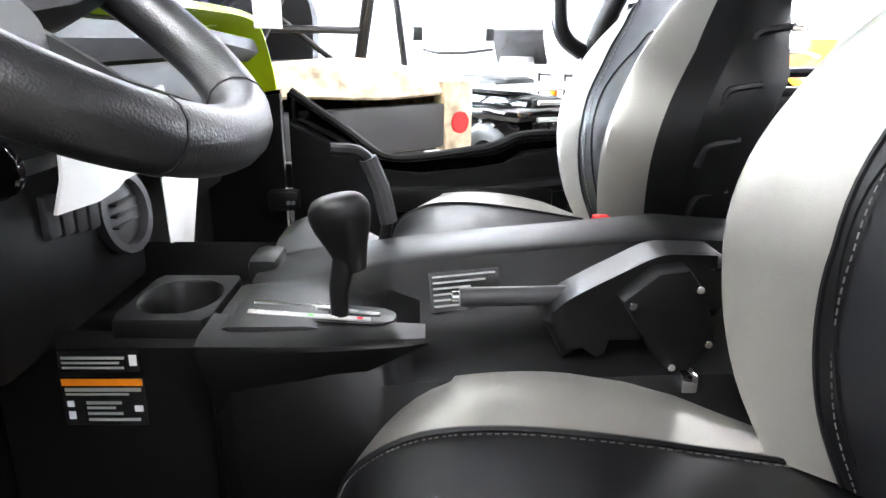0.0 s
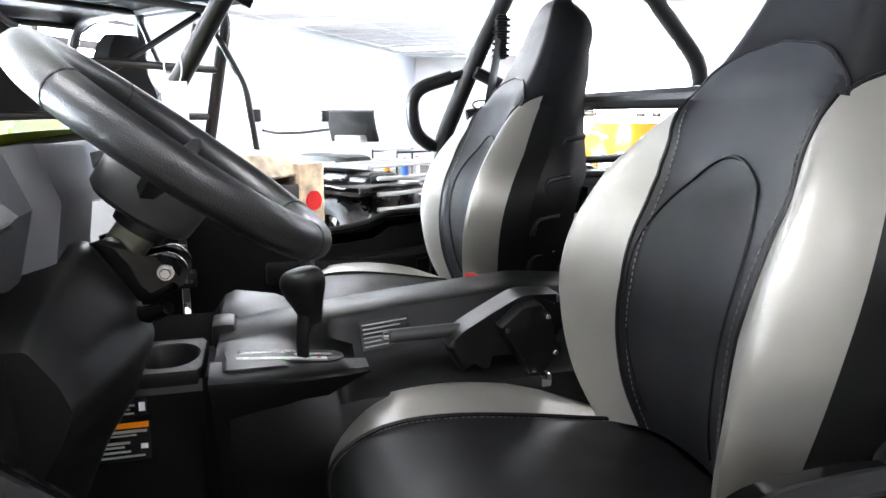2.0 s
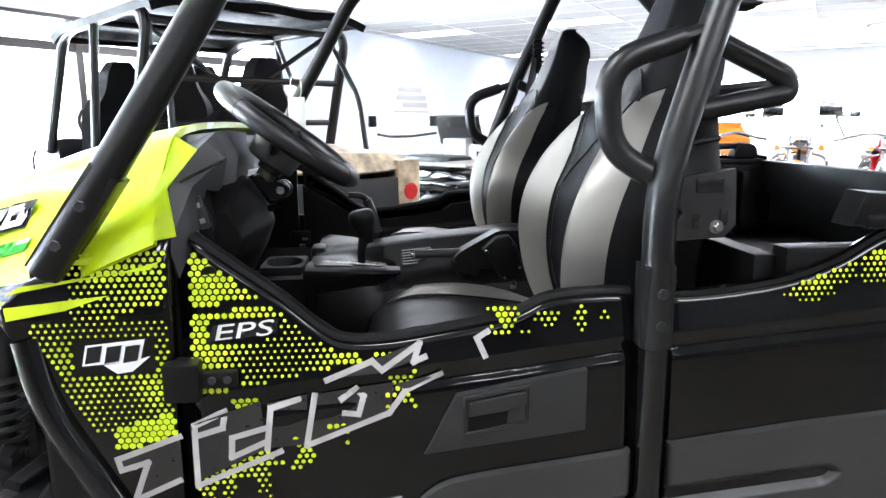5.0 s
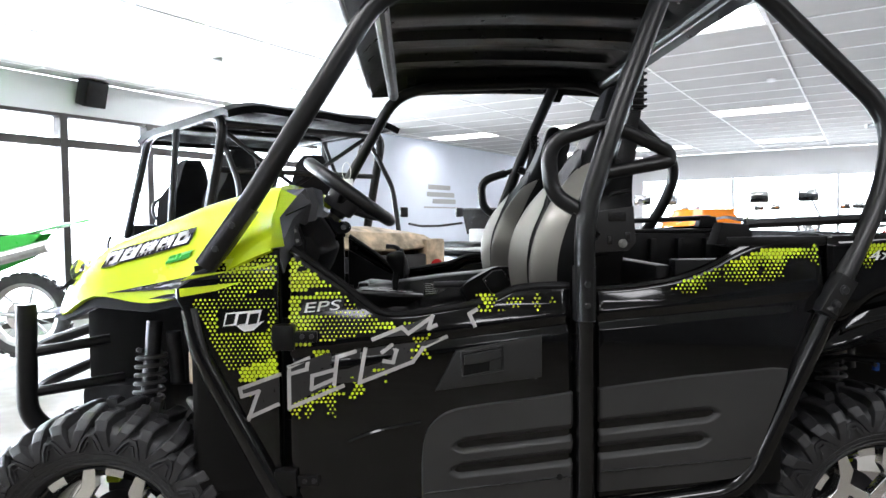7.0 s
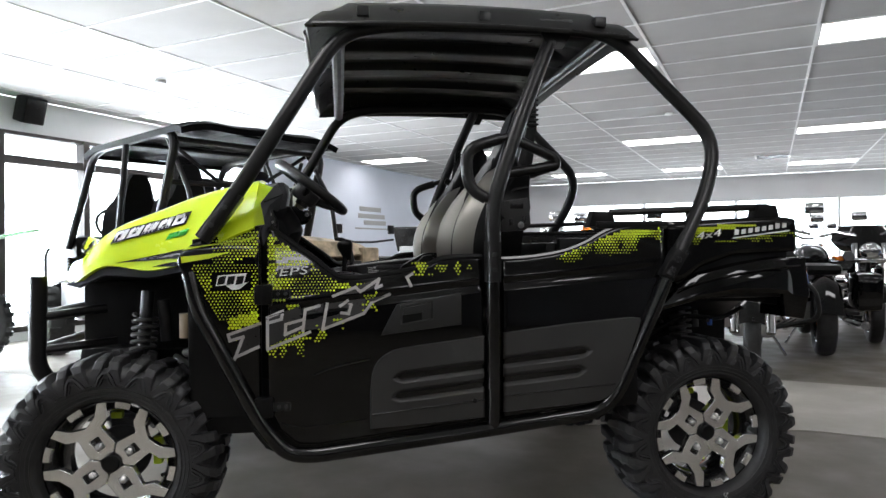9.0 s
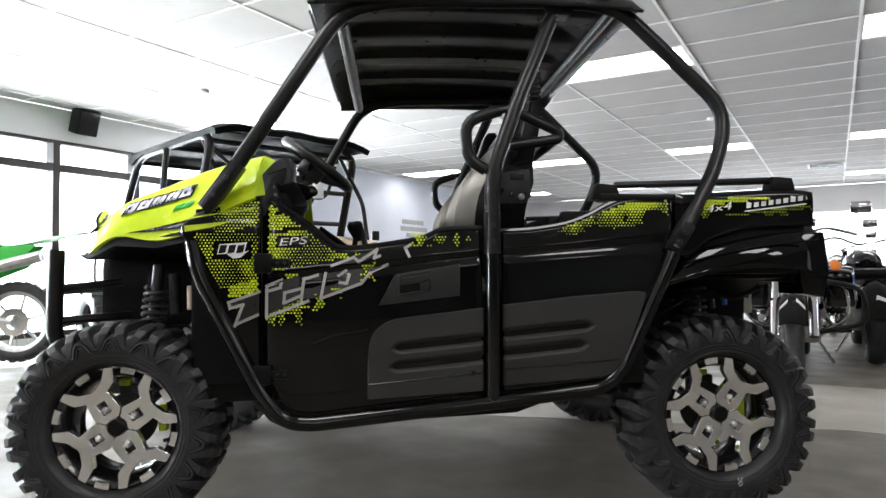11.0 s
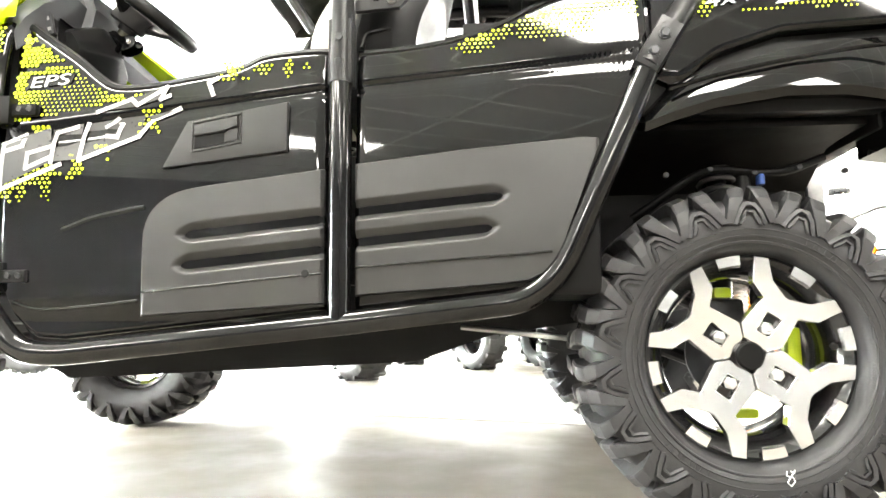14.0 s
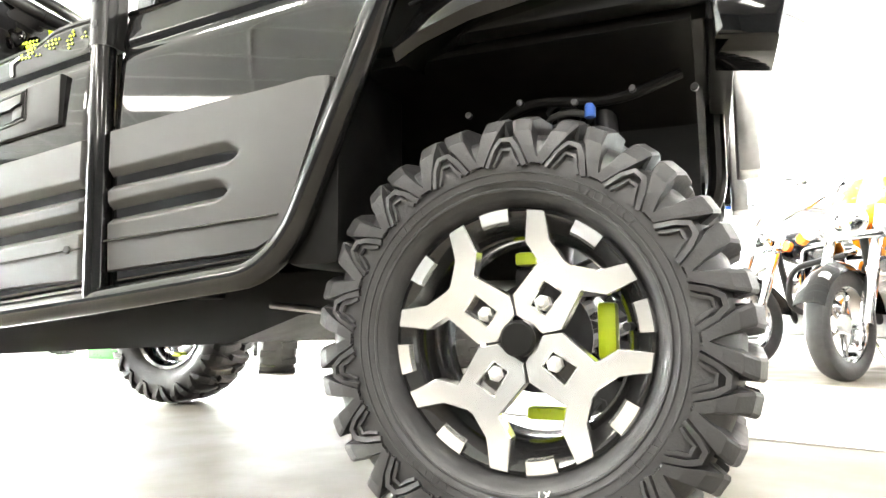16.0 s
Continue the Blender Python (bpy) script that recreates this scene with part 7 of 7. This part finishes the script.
    part("headlight", lamp, CHROME, t, "round chrome headlamp")
    if fairing:
        rows = []
        for k in range(9):
            z = 0.88 + 0.3 * k / 8
            w = 0.18 + 0.14 * math.sin(math.pi * min(1, k / 7) * 0.85)
            rows.append([(-0.16 - 0.28 * (q * q) - 0.25 * k / 8, q * w, z) for q in (-1 + 2 * j / 12 for j in range(13))])
        part("fairing", skin(bmesh.new(), rows, 0.012), paint, t, "wide fork-mounted fairing")
        part("windscreen", skin(bmesh.new(), [[(-0.42 - 0.15 * q * q - 0.05 * k, q * 0.2, 1.18 + 0.04 * k) for q in (-1, -0.5, 0, 0.5, 1)] for k in range(3)], 0.004), CLEAR if screen else GLOSS, t)
        for s in (-1, 1):
            part("spot_lamp", capped(bmesh.new(), (-0.16, s * 0.2, 0.86), (1, 0, 0), 0.055, 0.04, 18), CHROME, t)
    if bags:
        for s in (-1, 1):
            part("saddlebag", boxed((-1.95, s * 0.3 - 0.1, 0.42), (-1.25, s * 0.3 + 0.1, 0.74), 0.06), paint, t)
    if lowers:
        for s in (-1, 1):
            b = boxed((-0.52, s * 0.29 - 0.11, 0.5), (-0.38, s * 0.29 + 0.11, 0.82), 0.05)
            part("leg_shield", b, GLOSS, t, "gloss black leg shield")
            part("shield_trim", bar([(-0.37, s * 0.2, 0.8), (-0.37, s * 0.38, 0.78), (-0.38, s * 0.4, 0.56)], 0.01, 0.04), CHROME, t)
            part("guard_bar", bar([(-0.36, s * 0.12, 0.72), (-0.32, s * 0.44, 0.66), (-0.34, s * 0.48, 0.4), (-0.46, s * 0.12, 0.3)], 0.019, 0.1), TUBE, t)
            part("foot_board", boxed((-0.95, s * 0.32 - 0.06, 0.3), (-0.6, s * 0.32 + 0.06, 0.33), 0.01), TUBE, t)
    part("side_stand", bar([(-0.95, 0.1, 0.28), (-1.0, 0.26, 0.01)], 0.012), CHROME, t)
    return t


def standing(u, v, turn):
    p = room(u, v, 0)
    return pose(p.x, p.y, 0, 0, 0, turn)


def AT(x, y):
    """Room coordinates of a place given along the vehicle's axes."""
    return x * SU - y * CU, x * CU + y * SU


for u, v, turn, paint, label, fairing, bags, screen in (
        (AT(1.87, 2.6)[0], AT(1.87, 2.6)[1], 236, ORANGE, "orange touring motorcycle with a batwing fairing", True, True, True),
        (AT(1.4, 3.45)[0], AT(1.4, 3.45)[1], 218, GLOSS, "black cruiser motorcycle with chrome engine", False, False, False),
        (AT(2.8, 1.75)[0], AT(2.8, 1.75)[1], 236, GLOSS, "black cruiser motorcycle with amber indicators", False, True, False),
        (AT(4.8, 3.8)[0], AT(4.8, 3.8)[1], 58, GLOSS, "black touring motorcycle with hard saddlebags seen from behind", False, True, False),
        (AT(4.95, 3.0)[0], AT(4.95, 3.0)[1], 236, GLOSS, "black touring motorcycle with fairing and saddlebags", True, True, True),
        (AT(5.4, 1.2)[0], AT(5.4, 1.2)[1], 240, BLUE, "dark blue cruiser motorcycle", False, False, False),
        (-1.6, 8.0, 235, RED, "red motorcycle beside the back wall", False, False, False),
        (-0.6, 8.4, 235, GLOSS, "black motorcycle in the back row", False, True, False),
        (0.5, 8.6, 235, ORANGE, "orange motorcycle in the back row", False, False, False),
        (1.6, 8.4, 240, RED, "red cruiser motorcycle in the back row", False, False, False),
        (2.7, 8.6, 235, GLOSS, "black and chrome motorcycle in the back row", False, True, False),
        (3.8, 8.3, 240, RED, "red touring motorcycle in the back row", False, True, False),
        (4.9, 6.2, 235, GLOSS, "black touring motorcycle standing apart", True, True, False)):
    cruiser(standing(u, v, turn), paint, label, fairing, bags, screen, "amber" in label or bags)


def dirt_bike():
    """A motocross bike; its front wheel stands at the origin and it points along +x."""
    t = thing("dirt_bike", "green and white motocross bike", "motorcycle", pose(-4.74, 3.05, 0.04, 0, 0, 184))
    for x in (0.0, -1.42):
        w = plain_wheel(t, (x, 0, 0.34), (0, 1, 0), 0.34, 0.1, 0.26, RUBBER, STEEL, 26)
        for k in range(16):
            a = 2 * math.pi * k / 16
            part("wire_spoke", bar([(x, 0.02 * (-1) ** k, 0.34), (x + 0.25 * math.cos(a), 0, 0.34 + 0.25 * math.sin(a))], 0.0025, 0, 4), STEEL, w)
        part("brake_disc", lathe(bmesh.new(), [(0, 0.06), (0, 0.12), (0.004, 0.12), (0.004, 0.06)], (x, 0.07, 0.34), (0, 1, 0), 28), CHROME, w)
    for s in (-1, 1):
        part("fork", bar([(0, s * 0.09, 0.34), (-0.3, s * 0.09, 1.05)], [0.026, 0.03], 0, 12), CHROME, t)
        part("fork_guard", boxed((-0.03, s * 0.1 - 0.02, 0.34), (0.03, s * 0.1 + 0.02, 0.62), 0.012), PAPER, t)
        sh = skin(bmesh.new(), [[(-0.35, s * 0.14, 0.95), (-0.6, s * 0.2, 0.98), (-0.85, s * 0.16, 0.95)], [(-0.32, s * 0.16, 0.8), (-0.55, s * 0.22, 0.82), (-0.8, s * 0.17, 0.85)], [(-0.45, s * 0.15, 0.6), (-0.55, s * 0.18, 0.65), (-0.7, s * 0.15, 0.75)]], 0.01)
        part("shroud", sh, GREEN, t)
        part("side_plate", skin(bmesh.new(), [[(-0.95, s * 0.12, 0.95), (-1.6, s * 0.1, 1.0)], [(-1.0, s * 0.16, 0.62), (-1.45, s * 0.13, 0.8)]], 0.01), GREEN, t)
    rows = [[(x, y, z - 2.5 * y * y) for y in (-0.09, -0.045, 0, 0.045, 0.09)] for x, z in ((0.42, 0.76), (0.25, 0.82), (0.0, 0.86), (-0.25, 0.87))]
    part("front_mudguard", skin(bmesh.new(), rows, 0.008), GREEN, t)
    rows = [[(x, y, z - 1.5 * y * y) for y in (-0.1, -0.05, 0, 0.05, 0.1)] for x, z in ((-1.25, 0.98), (-1.5, 1.02), (-1.75, 1.08), (-1.95, 1.12))]
    part("rear_mudguard", skin(bmesh.new(), rows, 0.008), GREEN, t)
    part("number_plate", boxed((-0.2, -0.1, 0.93), (-0.17, 0.1, 1.15), 0.02), GREEN, t, "green front plate")
    part("seat", boxed((-1.5, -0.08, 0.93), (-0.7, 0.08, 1.0), 0.03), VINYL, t)
    part("engine", boxed((-0.85, -0.13, 0.3), (-0.45, 0.13, 0.62), 0.05), STEEL, t)
    part("frame", bar([(-0.3, 0, 0.95), (-0.42, 0, 0.35), (-0.95, 0, 0.3), (-1.0, 0, 0.85), (-0.3, 0, 0.95)], 0.022, 0.06), STEEL, t)
    part("swing_arm", bar([(-0.95, 0.1, 0.42), (-1.42, 0.1, 0.34)], 0.022), STEEL, t)
    part("exhaust", bar([(-0.6, 0.13, 0.55), (-1.0, 0.17, 0.72), (-1.68, 0.18, 0.9)], 0.05, 0.1), STEEL, t)
    part("handlebar", bar([(-0.4, -0.4, 1.16), (-0.3, -0.15, 1.12), (-0.3, 0.15, 1.12), (-0.4, 0.4, 1.16)], 0.013, 0.06), TUBE, t)
    part("stand", boxed((-0.85, -0.14, -0.04), (-0.45, 0.14, 0.29), 0.02), GREEN, t, "green box stand")
    return t


dirt_bike()


def speaker():
    p = room(U0 + 0.13, 1.97, 2.5)
    t = thing("wall_speaker", "small black loudspeaker on a wall bracket", "loudspeaker", Matrix.Translation(p) @ ROOM @ pose(0, 0, 0, 0, 18, 0))
    part("cabinet", boxed((-0.09, -0.12, -0.15), (0.09, 0.12, 0.13), 0.015), PLASTIC, t)
    part("grille", boxed((0.088, -0.105, -0.135), (0.096, 0.105, 0.115), 0.003), BLACK_DECAL, t)
    part("bracket", boxed((-0.16, -0.03, -0.03), (-0.09, 0.03, 0.03), 0.005), DARK_STEEL, t)


speaker()


def vent(x, y):
    t = thing("ceiling_vent", "white ceiling air vent with dark slots", "air vent", Matrix.Translation((x, y, CEIL - 0.008)) @ ROOM)
    part("frame", boxed((-0.3, -0.3, 0), (0.3, 0.3, 0.007), 0.002), GRID, t)
    for k in range(8):
        part("slat", boxed((-0.26, -0.26 + 0.066 * k, -0.008), (0.26, -0.225 + 0.066 * k, 0.0), 0.002), DARK_STEEL, t)


vent(7.6, 8.3)


def detector(u, v):
    p = room(u, v, CEIL)
    t = thing("ceiling_sensor", "small white round ceiling sensor", "smoke detector", Matrix.Translation(p))
    part("body", lathe(bmesh.new(), [(0, 0.05), (-0.02, 0.05), (-0.03, 0.04), (-0.03, 0.0001)], (0, 0, 0), (0, 0, 1), 20), GRID, t)


detector(-3.9, 2.1)
detector(0.3, 6.1)


def wall_sign():
    t = thing("wall_sign", "grey painted sign lettering on the pale blue wall", "wall sign", Matrix.Translation(room(U0 + 0.002, 9.0, 0)) @ ROOM)
    for k, (a, b, z) in enumerate(((-0.45, 0.35, 1.72), (-0.5, 0.5, 1.58), (-0.3, 0.55, 1.45), (-0.6, 0.6, 1.36))):
        part("text_bar", boxed((0, a, z), (0.004, b, z + (0.09 if k < 3 else 0.03)), 0.001), LABEL_GREY, t)


wall_sign()


def kiosk():
    t = thing("display_stand", "grey display stand with a tilted dark screen", "display stand", pose(0.72, 6.3, 0, 0, 0, 150))
    part("column", boxed((-0.15, -0.12, 0), (0.15, 0.12, 1.0), 0.02), LABEL_GREY, t)
    part("screen", boxed((-0.28, -0.03, -0.18), (0.28, 0.03, 0.18), 0.01, pose(0, -0.05, 1.1, -25, 0, 0)), BLACK_DECAL, t)


kiosk()


def cart():
    p = (1.3, 6.2)
    t = thing("supply_cart", "black wire cart holding cleaning bottles", "cart", pose(p[0], p[1], 0, 0, 0, 30))
    for x in (-0.3, 0.3):
        for y in (-0.2, 0.2):
            part("post", bar([(x, y, 0), (x, y, 0.85)], 0.012), TUBE, t)
    for z in (0.12, 0.48, 0.82):
        part("shelf", boxed((-0.31, -0.21, z), (0.31, 0.21, z + 0.02), 0.004), TUBE, t)
    rnd = random.Random(3)
    for i in range(8):
        x, z = -0.25 + 0.165 * (i % 4), 0.14 if i < 4 else 0.5
        m_ = (BLUE, PAPER, GREEN, PAPER, ORANGE)[i % 5]
        b = thing("bottle", "plastic cleaning bottle on the cart shelf", "bottle", pose(p[0], p[1], 0, 0, 0, 30) @ pose(x, rnd.uniform(-0.1, 0.1), z), group="bottles on the cart")
        part("body", lathe(bmesh.new(), [(0, 0.0001), (0, 0.04), (0.17, 0.04), (0.2, 0.015), (0.24, 0.015), (0.24, 0.0001)], (0, 0, 0), (0, 0, 1), 16), m_, b)
        part("cap", capped(bmesh.new(), (0, 0, 0.235), (0, 0, 1), 0.018, 0.03, 12), RED if i % 2 else PAPER, b)


cart()
